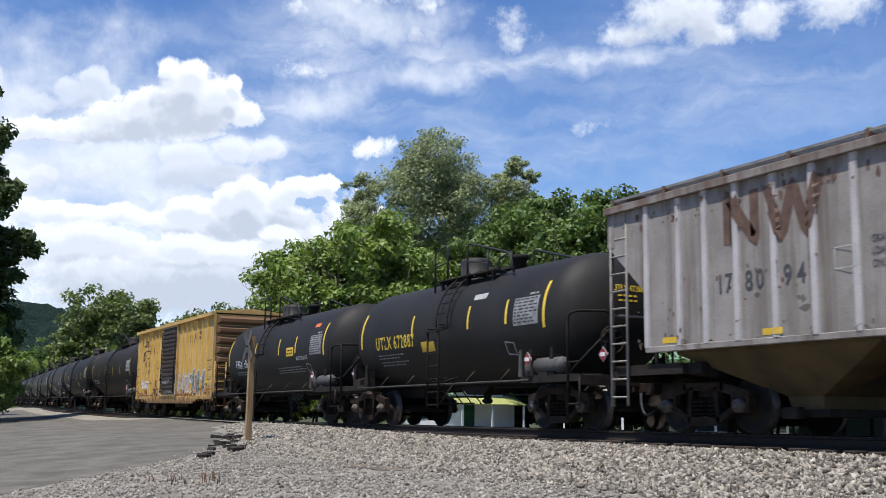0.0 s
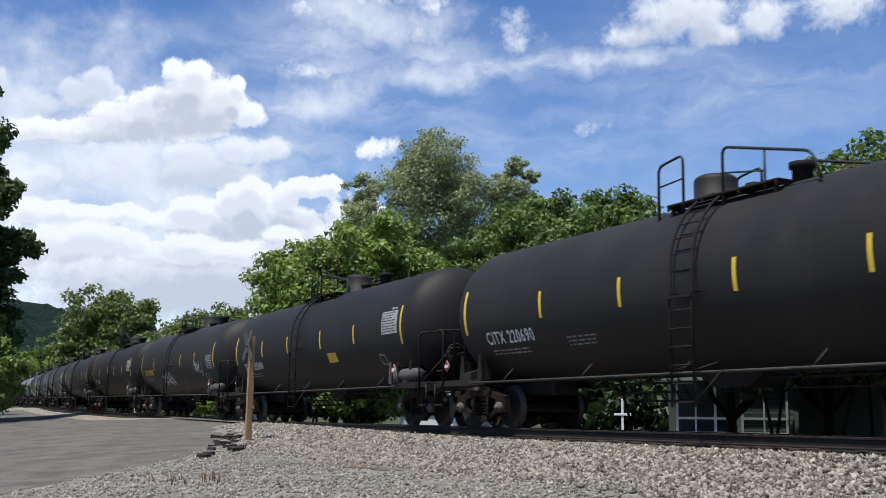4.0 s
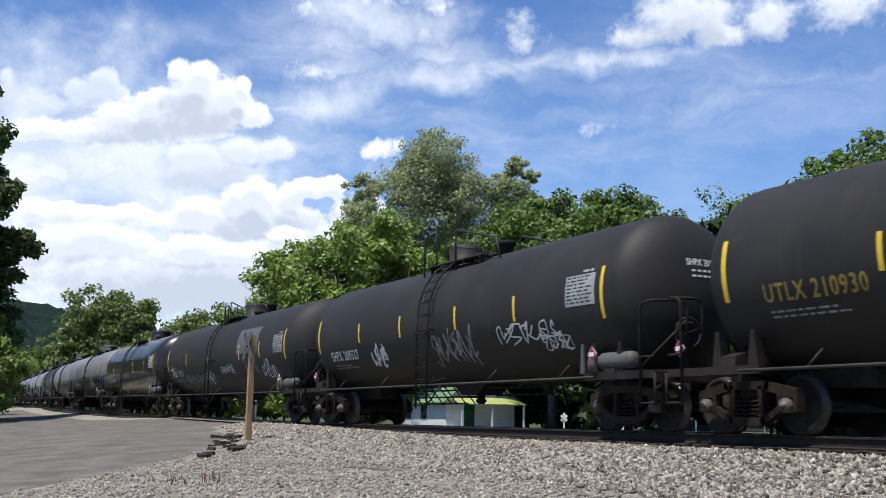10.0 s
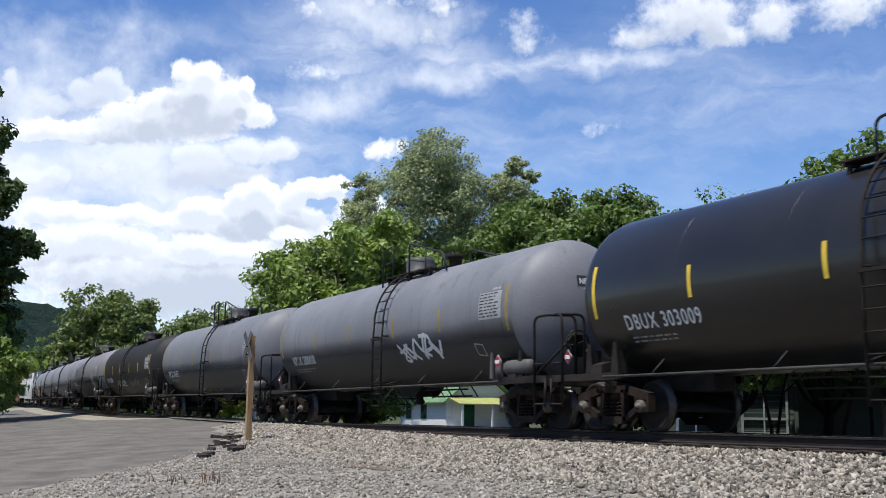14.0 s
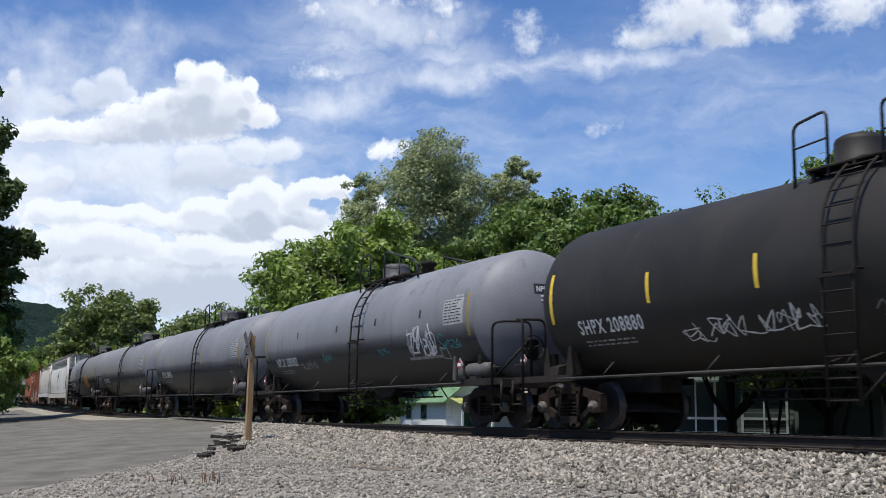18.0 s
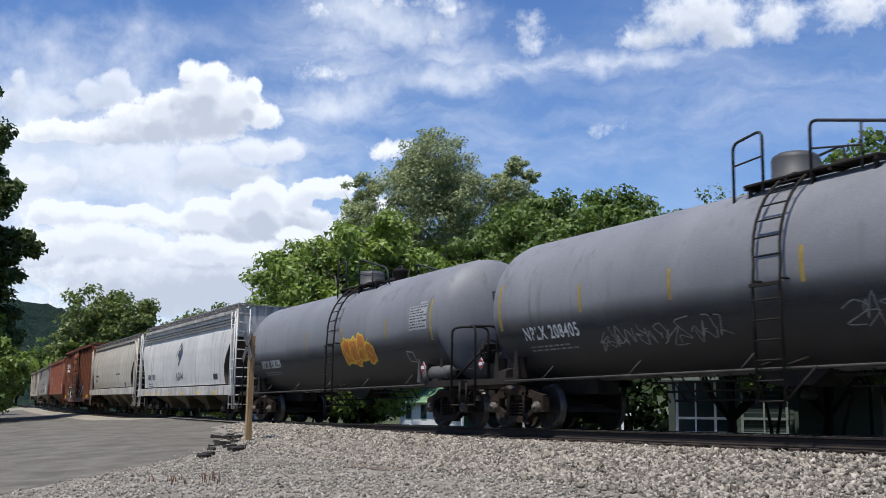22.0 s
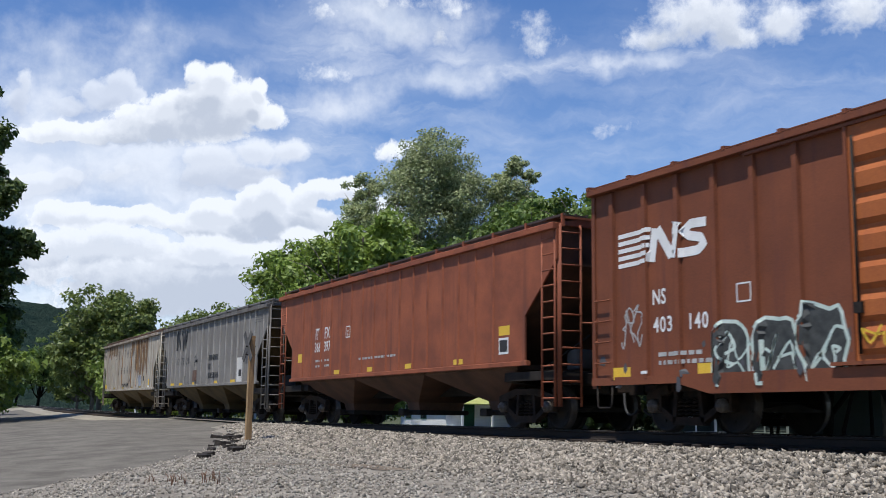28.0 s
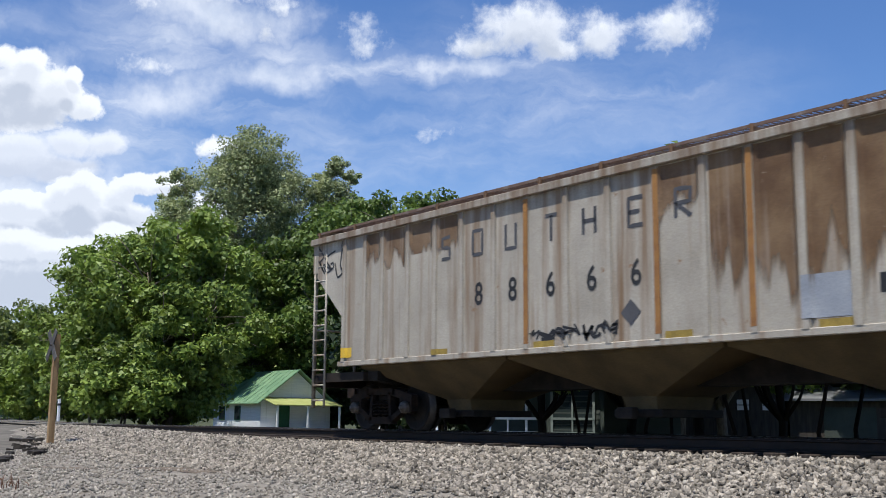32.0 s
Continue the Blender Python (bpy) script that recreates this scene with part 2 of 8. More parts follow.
# ---- the lie of the track ----
NEAR, TRACK_Y, BEND_X, BEND_R, BEND_END = 11.84, 13.44, -20.99, 1171.4, -112.0


def line_at(s, off=0.0):
    """A point of the track's centre line at s metres along it, off metres to the far side: x, y, heading."""
    q = max(0.0, BEND_X - s)
    turn = min(q, BEND_X - BEND_END) / BEND_R
    more = max(0.0, q - (BEND_X - BEND_END))
    r = BEND_R - (TRACK_Y - NEAR)
    x = (BEND_X if q > 0 else s) - math.sin(turn) * r - math.cos(turn) * more
    y = TRACK_Y + (1 - math.cos(turn)) * r + math.sin(turn) * more
    return x + math.sin(turn) * off, y + math.cos(turn) * off, -turn


def rise(s):
    return 0.0095 * max(0.0, -40.0 - s) if s > -200 else 1.52


def track_y(x):
    s = max(-900.0, x)
    return line_at(s)[1]


def smooth_step(a, b, v):
    u = min(1.0, max(0.0, (v - a) / (b - a)))
    return u * u * (3 - 2 * u)


def table(rows, v):
    if v <= rows[0][0]:
        return rows[0][1]
    for (a, p), (b, q) in zip(rows, rows[1:]):
        if v <= b:
            u = (v - a) / (b - a)
            return p + (q - p) * u
    return rows[-1][1]


BANK = [(-60, -1.5), (-13.4, -1.25), (-7.5, -0.74), (-4.0, -0.62), (-1.75, -0.27), (1.75, -0.27), (4.0, -0.75), (9.0, -1.05), (60, -1.1), (120, -0.6)]
APRON = [(-60, -1.2), (-13.4, -1.0), (-7.5, -0.48), (-4.5, -0.30), (-1.75, -0.09), (1.75, -0.09), (5.0, -0.2), (12.0, -0.75), (60, -1.0), (120, -0.6)]


def ground_z(x, y):
    q = y - track_y(x)
    w = smooth_step(-20.0, -36.0, x) * (1 - 0.8 * smooth_step(-52.0, -66.0, x))
    z = table(BANK, q) * (1 - w) + table(APRON, q) * w
    z += rise(x) * (1 - 0.6 * smooth_step(20, 60, abs(q)))
    far = math.hypot(x, y)
    z += 0.05 * noise.noise(Vector((x * 0.25, y * 0.25, 0))) * smooth_step(1.9, 4.0, abs(q))
    return z + 0.5 * noise.noise(Vector((x * 0.02, y * 0.02, 5))) * smooth_step(60, 200, far)


def sheet(name, xs, ys, mat, lift=0.0, label="", category="", smooth=True, test=None):
    me = bpy.data.meshes.new(name)
    nx, ny = len(xs), len(ys)
    pts = [(x, y, ground_z(x, y) + lift) for x in xs for y in ys]
    faces = [(i * ny + j, (i + 1) * ny + j, (i + 1) * ny + j + 1, i * ny + j + 1) for i in range(nx - 1) for j in range(ny - 1)]
    me.from_pydata(pts, [], faces)
    me.polygons.foreach_set("use_smooth", [smooth] * len(faces))
    for m in (mat if isinstance(mat, (list, tuple)) else [mat]):
        me.materials.append(m)
    return tagged(new(name, me), label, category, "", "structure")


def spread(*stops):
    """Coordinates from rows of (start, step), the last row's start being the end."""
    out = []
    for (a, st), (b, _) in zip(stops, stops[1:]):
        n = max(1, round((b - a) / st))
        out += [a + (b - a) * i / n for i in range(n)]
    return out + [stops[-1][0]]


gx = spread((-2600, 150), (-400, 25), (-150, 4), (-70, 1.0), (0, 2.0), (60, 20), (300, 100), (1500, 0))
gy = spread((-1500, 100), (-200, 20), (-40, 4), (-6, 0.5), (22, 2.0), (60, 8), (180, 60), (1500, 200), (2600, 0))
ground = sheet("ground", gx, gy, [GRASS_GROUND, GROUND, PALE_GRAVEL], 0, "grassy earth and grey gravel around the railway track", "ground")
for p in ground.data.polygons:
    c = p.center
    q = c.y - track_y(c.x)
    p.material_index = 1 if (-30 < q < 5.5 and -170 < c.x < 150) else 0
    if -4.6 < q < -0.5 and -170 < c.x < -50:
        p.material_index = 2

# the road along the track, flaring to the crossing
ROAD_RIGHT = [(-130, 15.5), (-100, 13.6), (-70, 12.4), (-56, 12.2), (-39.5, 11.9), (-36.5, 10.3), (-30, 8.9), (-27, 7.8), (-24.4, 6.4), (-22.3, 4.9), (-21, 3.6), (-19.1, 2.0), (-17, 0.0), (-12, -5.0), (10, -20), (60, -40)]
ROAD_LEFT = [(-130, 11.0), (-100, 9.0), (-70, 6.0), (-30, -1.5), (-12, -9.0), (10, -26), (60, -50)]
rx = spread((-130, 2.5), (-60, 0.6), (-40, 0.2), (-18, 0.6), (0, 3), (60, 0))
me = bpy.data.meshes.new("road")
pts, faces = [], []
for x in rx:
    lo, hi = table(ROAD_LEFT, x), table(ROAD_RIGHT, x)
    hi += 0.3 * noise.noise(Vector((x * 0.7, 3, 0))) + 0.18 * noise.noise(Vector((x * 2.9, 8, 0)))
    hi = min(hi, track_y(x) - (1.55 if x > -52 else 3.0))
    for k in range(15):
        y = lo + (hi - lo) * k / 14
        pts.append((x, y, ground_z(x, y) + (0.03 if k < 14 else 0.006)))
for i in range(len(rx) - 1):
    faces += [(i * 15 + k, i * 15 + 15 + k, i * 15 + 16 + k, i * 15 + 1 + k) for k in range(14)]
me.from_pydata(pts, [], faces)
me.polygons.foreach_set("use_smooth", [True] * len(faces))
me.materials.append(ASPHALT)
road = tagged(new("road", me), "worn grey asphalt road rising to the level crossing", "road", "", "structure")

# far side of the crossing road
me = bpy.data.meshes.new("road_beyond")
pts, faces = [], []
for j in range(40):
    q = 1.5 + j * 0.9
    for k in range(9):
        x = -47.0 + k * 1.4 - j * 0.35
        y = track_y(x) + q
        pts.append((x, y, ground_z(x, y) + 0.03))
for j in range(39):
    faces += [(j * 9 + k, j * 9 + k + 1, j * 9 + k + 10, j * 9 + k + 9) for k in range(8)]
me.from_pydata(pts, [], faces)
me.materials.append(ASPHALT)
tagged(new("road_beyond_crossing", me), "worn grey asphalt road leading away from the crossing", "road", "", "structure")

# rails
RAIL_PROFILE = [(-0.036, 0.0), (0.036, 0.0), (0.037, -0.03), (0.012, -0.045), (0.009, -0.14), (0.07, -0.16), (0.07, -0.172), (-0.07, -0.172), (-0.07, -0.16), (-0.009, -0.14), (-0.012, -0.045), (-0.037, -0.03)]
track = thing("railway_track", "single railway track of rusty steel rails on wooden ties", "railway track", kind="structure")
SS = spread((-430, 10), (-140, 3), (-20, 10), (520, 0))
for off in (-0.753, 0.753):
    g = Geo()
    n = len(RAIL_PROFILE)
    pts, faces = [], []
    for s in SS:
        for u, w in RAIL_PROFILE:
            x, y, h = line_at(s, off + u)
            pts.append((x, y, w + rise(s)))
    for i in range(len(SS) - 1):
        faces += [(i * n + k, i * n + n + k, i * n + n + (k + 1) % n, i * n + (k + 1) % n) for k in range(1, n)]
    g.add(pts, faces)
    part("rail", g, RAIL, track)
    g = Geo()
    pts, faces = [], []
    for s in SS:
        for u, w in ((-0.034, 0.0005), (-0.02, 0.003), (0.02, 0.003), (0.034, 0.0005)):
            x, y, h = line_at(s, off + u)
            pts.append((x, y, w + rise(s)))
    for i in range(len(SS) - 1):
        faces += [(i * 4 + k, i * 4 + 4 + k, i * 4 + 5 + k, i * 4 + 1 + k) for k in range(3)]
    g.add(pts, faces)
    part("rail_head", g, TREAD, track, "polished running surface of the rail")
# ---- railway cars; x is the way they go, the camera sees the side of negative y ----
FONT_MESHES = {}


def letters(text, height, squeeze=1.0, gap=1.0):
    """Corners and faces of flat lettering from the built-in font, standing in x, z."""
    k = (text, height, squeeze, gap)
    if k not in FONT_MESHES:
        cu = bpy.data.curves.new("lettering", "FONT")
        cu.body, cu.size, cu.space_character, cu.resolution_u, cu.offset = text, height * 1.37, gap, 3, height * 0.022
        ob = bpy.data.objects.new("lettering", cu)
        me = bpy.data.meshes.new_from_object(ob)
        FONT_MESHES[k] = ([(v.co.x * squeeze, v.co.y) for v in me.vertices], [tuple(p.vertices) for p in me.polygons])
        bpy.data.objects.remove(ob)
        bpy.data.curves.remove(cu)
        bpy.data.meshes.remove(me)
    return FONT_MESHES[k]


TANK_R, TANK_Z = 1.55, 2.55


def wrapped(x, z, lift=0.004):
    a = (z - TANK_Z) / TANK_R
    return (x, -(TANK_R + lift) * math.cos(a), TANK_Z + (TANK_R + lift) * math.sin(a))


def flat_side(y):
    return lambda x, z, lift=0.004: (x, y - lift, z)


def bulged(wide, rows):
    """The rounded side of a hopper, from rows of (height, bulge)."""
    return lambda x, z, lift=0.004: (x, -(wide + eased(rows, z)) - lift, z)


def ribbed(y, ribs, depth):
    """A side with upright ribs, on which paint lies on sheet and ribs alike."""
    def put(x, z, lift=0.004):
        near = min([abs(x - r) for r in ribs] or [9])
        return (x, y - lift - (depth if near < 0.095 else 0.0), z)
    return put


def write(parent, text, x, z, height, material_, place, squeeze=0.85, gap=1.05, name="lettering"):
    pts, faces = letters(text, height, squeeze, gap)
    g = Geo()
    g.v = [place(x + u, z + w, 0.006) for u, w in pts]
    g.f, g.smooth = faces, [False] * len(faces)
    me = bpy.data.meshes.new(name)
    me.from_pydata(g.v, [], g.f)
    me.materials.append(material_)
    return part(name, me, None, parent)


def patch(parent, x0, x1, z0, z1, material_, place, name, label="", lift=0.004, nz=5):
    """A thin painted or stuck-on panel that follows the side."""
    g = Geo()
    nx = max(2, min(24, int(abs(x1 - x0) / 0.06)))
    rows = [[place(x0 + (x1 - x0) * i / nx, z0 + (z1 - z0) * j / nz, lift) for j in range(nz + 1)] for i in range(nx + 1)]
    pts = [p for r in rows for p in r]
    m = nz + 1
    g.add(pts, [(i * m + j, i * m + m + j, i * m + m + j + 1, i * m + j + 1) for i in range(nx) for j in range(nz)])
    return part(name, g, material_, parent, label)


def bars(parent, x, z, w, rows, material_, place, name="small_lettering", h=0.035, pitch=0.085, seed=1):
    """Writing too small to read: plain bars."""
    rnd = random.Random(seed)
    g = Geo()
    for r in range(rows):
        u = 0.0
        while u < w * rnd.uniform(0.7, 1.0):
            l = rnd.uniform(0.06, 0.22)
            a = [place(x + u, z - r * pitch, 0.005), place(x + u + l, z - r * pitch, 0.005), place(x + u + l, z - r * pitch + h, 0.005), place(x + u, z - r * pitch + h, 0.005)]
            g.add(a, [(0, 1, 2, 3)])
            u += l + 0.05
    return tagged(part(name, g, material_, parent), kind="stuff")


def stroke(g, pts, w, place, lift=0.005):
    """A painted line of width w along (x, z) points."""
    for (a, b), (c, d) in zip(pts, pts[1:]):
        l = math.hypot(c - a, d - b) or 1e-6
        nx, nz = -(d - b) / l * w / 2, (c - a) / l * w / 2
        ex, ez = (c - a) / l * w * 0.3, (d - b) / l * w * 0.3
        q = [(a - ex + nx, b - ez + nz), (a - ex - nx, b - ez - nz), (c + ex - nx, d + ez - nz), (c + ex + nx, d + ez + nz)]
        g.add([place(u, v, lift) for u, v in q], [(0, 1, 2, 3)])


def ribbon(g, pts, w, place, lift=0.005):
    """One joined painted line along (x, z) points."""
    fine = [pts[0]]
    for (a, b), (c, d) in zip(pts, pts[1:]):
        k = max(1, int(math.hypot(c - a, d - b) / 0.07))
        fine += [(a + (c - a) * i / k, b + (d - b) * i / k) for i in range(1, k + 1)]
    pts = fine
    n, row, m = len(pts), [], max(1, math.ceil(w / 0.05))
    for i, (x, z) in enumerate(pts):
        (a, b), (c, d) = pts[max(0, i - 1)], pts[min(n - 1, i + 1)]
        l = math.hypot(c - a, d - b) or 1e-6
        nx, nz = -(d - b) / l * w / 2, (c - a) / l * w / 2
        row += [place(x + nx * (1 - 2 * k / m), z + nz * (1 - 2 * k / m), lift) for k in range(m + 1)]
    g.add(row, [(i * (m + 1) + k, i * (m + 1) + k + 1, (i + 1) * (m + 1) + k + 1, (i + 1) * (m + 1) + k) for i in range(n - 1) for k in range(m)])
    return g


SHAPES = [[(0, 0), (0.1, 1), (0.5, 0.35), (0.9, 0.95), (1, 0)], [(0.9, 0.85), (0.4, 1), (0.05, 0.7), (0.8, 0.35), (0.6, 0), (0, 0.1)], [(0.1, 1), (0.05, 0.1), (0.5, 0), (0.95, 0.25)],
          [(0, 0.1), (0.45, 1), (0.95, 0), (0.6, 0.45), (0.1, 0.4)], [(0.0, 0.9), (0.9, 1), (0.1, 0.1), (1, 0)], [(0.1, 0), (0.1, 0.95), (0.8, 0.85), (0.85, 0.5), (0.2, 0.5), (0.95, 0)],
          [(0.9, 0.9), (0.3, 0.85), (0.05, 0.45), (0.35, 0.05), (0.85, 0.15), (0.8, 0.5), (0.5, 0.48)], [(0.05, 0.05), (0.5, 0.5), (0.95, 1), (0.5, 0.52), (0.02, 0.9)]]


def scrawl(parent, x, z, w, h, material_, place, seed, thick=0.035, n=7, name="graffiti", label=""):
    """Painted scribble of joined strokes with no readable letters."""
    rnd = random.Random(seed)
    for k in range(n):
        shape, lean = rnd.choice(SHAPES), rnd.uniform(0.0, 0.35)
        u0, sx, sz, dz = x + w * k / n, w / n * rnd.uniform(0.8, 1.25), h * rnd.uniform(0.65, 1.05), h * rnd.uniform(-0.1, 0.2)
        flip = rnd.random() < 0.5
        shape = [((1 - u if flip else u) + rnd.uniform(-0.28, 0.28), (v if k % 3 else 1 - v) + rnd.uniform(-0.2, 0.2)) for u, v in shape]
        shape.insert(rnd.randrange(1, len(shape)), (rnd.uniform(-0.3, 1.3), rnd.uniform(-0.1, 1.1)))
        pts = [(u0 + sx * u + lean * v * h * 0.4, z + dz + sz * v) for u, v in shape]
        fine = []
        for i in range(len(pts) - 1):       # eased between corners
            p0, p1, p2, p3 = pts[max(0, i - 1)], pts[i], pts[i + 1], pts[min(len(pts) - 1, i + 2)]
            for q in (0.0, 0.25, 0.5, 0.75):
                a, b, c, d = -0.35 * (q - 2 * q * q + q ** 3), 1 + q * q * (-2.65) + 1.65 * q ** 3, 0.35 * q + 2.3 * q * q - 1.65 * q ** 3, 0.35 * (q ** 3 - q * q)
                fine.append(tuple(a * p0[m] + b * p1[m] + c * p2[m] + d * p3[m] for m in (0, 1)))
        fine.append(pts[-1])
        part(name, ribbon(Geo(), fine, thick * rnd.uniform(0.75, 1.2), place, 0.005 + 0.0003 * k), material_, parent, label)


def blob(parent, x, z, w, h, fill, edge, place, seed, edge_w=0.05, name="graffiti", lift=0.004):
    """A filled graffiti form with an outline."""
    rnd = random.Random(seed)
    pts = []
    for i in range(18):
        a = 2 * math.pi * i / 18
        k = rnd.uniform(0.78, 1.12)
        c, s_ = math.cos(a), math.sin(a)
        pts.append((x + w / 2 + w / 2 * k * math.copysign(abs(c) ** 0.6, c), z + h / 2 + h / 2 * k * math.copysign(abs(s_) ** 0.6, s_)))
    g = Geo()
    rings = 7
    rows = [place(x + w / 2, z + h / 2, lift)]
    for k in range(1, rings + 1):
        rows += [place(x + w / 2 + (u - x - w / 2) * k / rings, z + h / 2 + (v - z - h / 2) * k / rings, lift) for u, v in pts]
    g.add(rows, [(0, i + 1, (i + 1) % 18 + 1) for i in range(18)] + [(k * 18 + 1 + i, k * 18 + 19 + i, k * 18 + 19 + (i + 1) % 18, k * 18 + 1 + (i + 1) % 18) for k in range(rings - 1) for i in range(18)])
    b = part(name, g, fill, parent)
    if edge is not None:
        part("graffiti_outline", ribbon(Geo(), pts + pts[:1], edge_w, place, lift + 0.0012), edge, parent)
    return b


def stains(parent, x0, x1, z0, z1, n, mat, place, seed, name="rust_stains", size=0.14):
    """Small ragged blotches and runs of rust or dirt."""
    rnd = random.Random(seed)
    g = Geo()
    for k in range(n):
        x, z = rnd.uniform(x0, x1), z0 + (z1 - z0) * rnd.random() ** 1.7
        r = size * rnd.uniform(0.25, 1.0)
        m = rnd.uniform(0.4, 2.2)
        ring = [(x + r * rnd.uniform(0.5, 1.1) * math.cos(a), z + r * m * rnd.uniform(0.5, 1.1) * math.sin(a)) for a in [i * math.pi / 4 for i in range(8)]]
        g.add([place(u, v, 0.0025 + 0.00005 * k) for u, v in ring], [tuple(range(8))])
    return tagged(part(name, g, mat, parent), kind="stuff")


def make_side_frame():
    g = Geo()
    # cast frame with two windows, seen from the side
    def bar(a, b, w, y0=-0.07, y1=0.07):
        (x0, z0), (x1, z1) = a, b
        l = math.hypot(x1 - x0, z1 - z0)
        nx, nz = -(z1 - z0) / l * w / 2, (x1 - x0) / l * w / 2
        g.prism([(x0 + nx, z0 + nz), (x0 - nx, z0 - nz), (x1 - nx, z1 - nz), (x1 + nx, z1 + nz)], y0, y1)
    bar((-1.08, 0.62), (-0.42, 0.76), 0.15)
    bar((0.42, 0.76), (1.08, 0.62), 0.15)
    bar((-0.5, 0.77), (0.5, 0.77), 0.13)
    bar((-0.98, 0.55), (-0.34, 0.2), 0.105)
    bar((0.98, 0.55), (0.34, 0.2), 0.105)
    bar((-0.4, 0.2), (0.4, 0.2), 0.14)
    bar((-0.36, 0.2), (-0.30, 0.76), 0.085)
    bar((0.36, 0.2), (0.30, 0.76), 0.085)
    for x in (-0.89, 0.89):
        g.prism([(x - 0.2, 0.36), (x - 0.2, 0.66), (x + 0.2, 0.66), (x + 0.2, 0.36), (x + 0.14, 0.36), (x + 0.14, 0.58), (x - 0.14, 0.58), (x - 0.14, 0.36)], -0.08, 0.08)
    return g


def make_bearing():
    return Geo().lathe([(-0.16, 0.115), (0.10, 0.115), (0.115, 0.10), (0.12, 0.05), (0.16, 0.05), (0.165, 0.0)], (0, 0, 0), "y", 14)


def make_spring():
    path = [(0.075 * math.cos(a), 0.075 * math.sin(a), 0.27 + 0.3 * a / (2 * math.pi * 4.5)) for a in [i * math.pi / 4 for i in range(37)]]
    return Geo().tube(path, 0.017, 5)


def make_wheelset():
    g = Geo()
    for side in (-1, 1):
        prof = [(0.075, 0.0), (0.075, 0.13), (0.02, 0.16), (0.03, 0.37), (0.07, 0.40), (0.07, 0.452), (-0.03, 0.458), (-0.045, 0.485), (-0.07, 0.485), (-0.075, 0.40), (-0.03, 0.36), (-0.03, 0.16), (-0.08, 0.12), (-0.08, 0.0)]
        g.lathe([(side * (0.76 + a), r) for a, r in prof], (0, 0, 0), "y", 28)
        for k in range(4):      # plate marks that show the turning
            a = k * math.pi / 2
            c, s = math.cos(a), math.sin(a)
            y = side * 0.80
            g.rod((0.27 * c, y, 0.27 * s), (0.27 * c, y - side * 0.03, 0.27 * s), 0.03, 6)
    g.lathe([(-0.95, 0.08), (0.95, 0.08)], (0, 0, 0), "y", 10)
    return g


SPINNERS = []


def make_bolster():
    g = Geo()
    g.prism([(-1.0, 0.60), (-1.0, 0.74), (-0.35, 0.86), (0.35, 0.86), (1.0, 0.74), (1.0, 0.60), (0.35, 0.42), (-0.35, 0.42)], -0.2, 0.2, "x")
    g.lathe([(0.84, 0.24), (0.93, 0.24)], (0, 0, 0), "z", 16)
    return g


def worn_wheelset():
    """The wheelset, whose running surfaces are polished."""
    me = shared("wheelset", make_wheelset, WHEEL)
    if len(me.materials) == 1:
        me.materials.append(RIM)
        for p in me.polygons:
            if min(math.hypot(me.vertices[i].co.x, me.vertices[i].co.z) for i in p.vertices) > 0.445:
                p.material_index = 1
    return me


def bogie(car, x, owner):
    """A four-wheel truck under a car."""
    b = part("truck", shared("truck", make_bolster, TRUCK), None, car, "", pose(x, 0, 0))
    for side in (-1, 1):
        part("side_frame", shared("side_frame", make_side_frame, TRUCK), None, b, "", pose(0, side * 1.02, 0))
        for sx in (-0.19, 0.0, 0.19):
            part("spring", shared("spring", make_spring, TRUCK), None, b, "", pose(sx, side * 1.02, 0))
        for ax in (-0.89, 0.89):
            part("bearing_cap", shared("bearing_cap", make_bearing, CAP), None, b, "", pose(ax, side * 1.06, 0.455) @ pose(0, 0, 0, 0, 0, 0 if side > 0 else 180))
    for ax in (-0.89, 0.89):
        w = part("wheelset", worn_wheelset(), None, b, "", pose(ax, 0, 0.46))
        SPINNERS.append((w, ax, owner))
    part("spring_plank", shared("spring_plank", lambda: Geo().box(-0.12, 0.12, -0.9, 0.9, 0.26, 0.34, 0.015), STEEL), None, b)
    for ax in (-1.30, 1.30):
        part("brake_beam", shared("brake_beam", lambda: Geo().prism([(-0.9, 0.36), (0.9, 0.36), (0.1, 0.48), (-0.1, 0.48)], -0.03, 0.03, "x"), STEEL), None, b, "", pose(ax, 0, 0))
    return b


def make_coupler():
    g = Geo()
    g.box(-0.55, 0.20, -0.10, 0.10, 0.73, 0.93, 0.02)
    g.prism([(0.15, -0.16), (0.42, -0.20), (0.50, -0.12), (0.42, 0.02), (0.42, 0.18), (0.15, 0.16)], 0.69, 0.98, "z")
    return g


def make_hose():
    pts = [(0.1 + 0.45 * u, -0.28 - 0.1 * math.sin(u * 3.14), 0.72 - 0.42 * math.sin(u * 2.3)) for u in [i / 8 for i in range(9)]]
    return Geo().tube(pts, 0.025, 6)


def couplers(car, x):
    """Draft gear, coupler and air hose at both ends; x is where the coupler's shank starts."""
    for s in (1, -1):
        turn = pose(s * x, 0, 0) @ pose(0, 0, 0, 0, 0, 0 if s > 0 else 180)
        part("coupler", shared("coupler", make_coupler, TRUCK), None, car, "", turn)
        part("air_hose", shared("air_hose", make_hose, LETTER), None, car, "", turn)


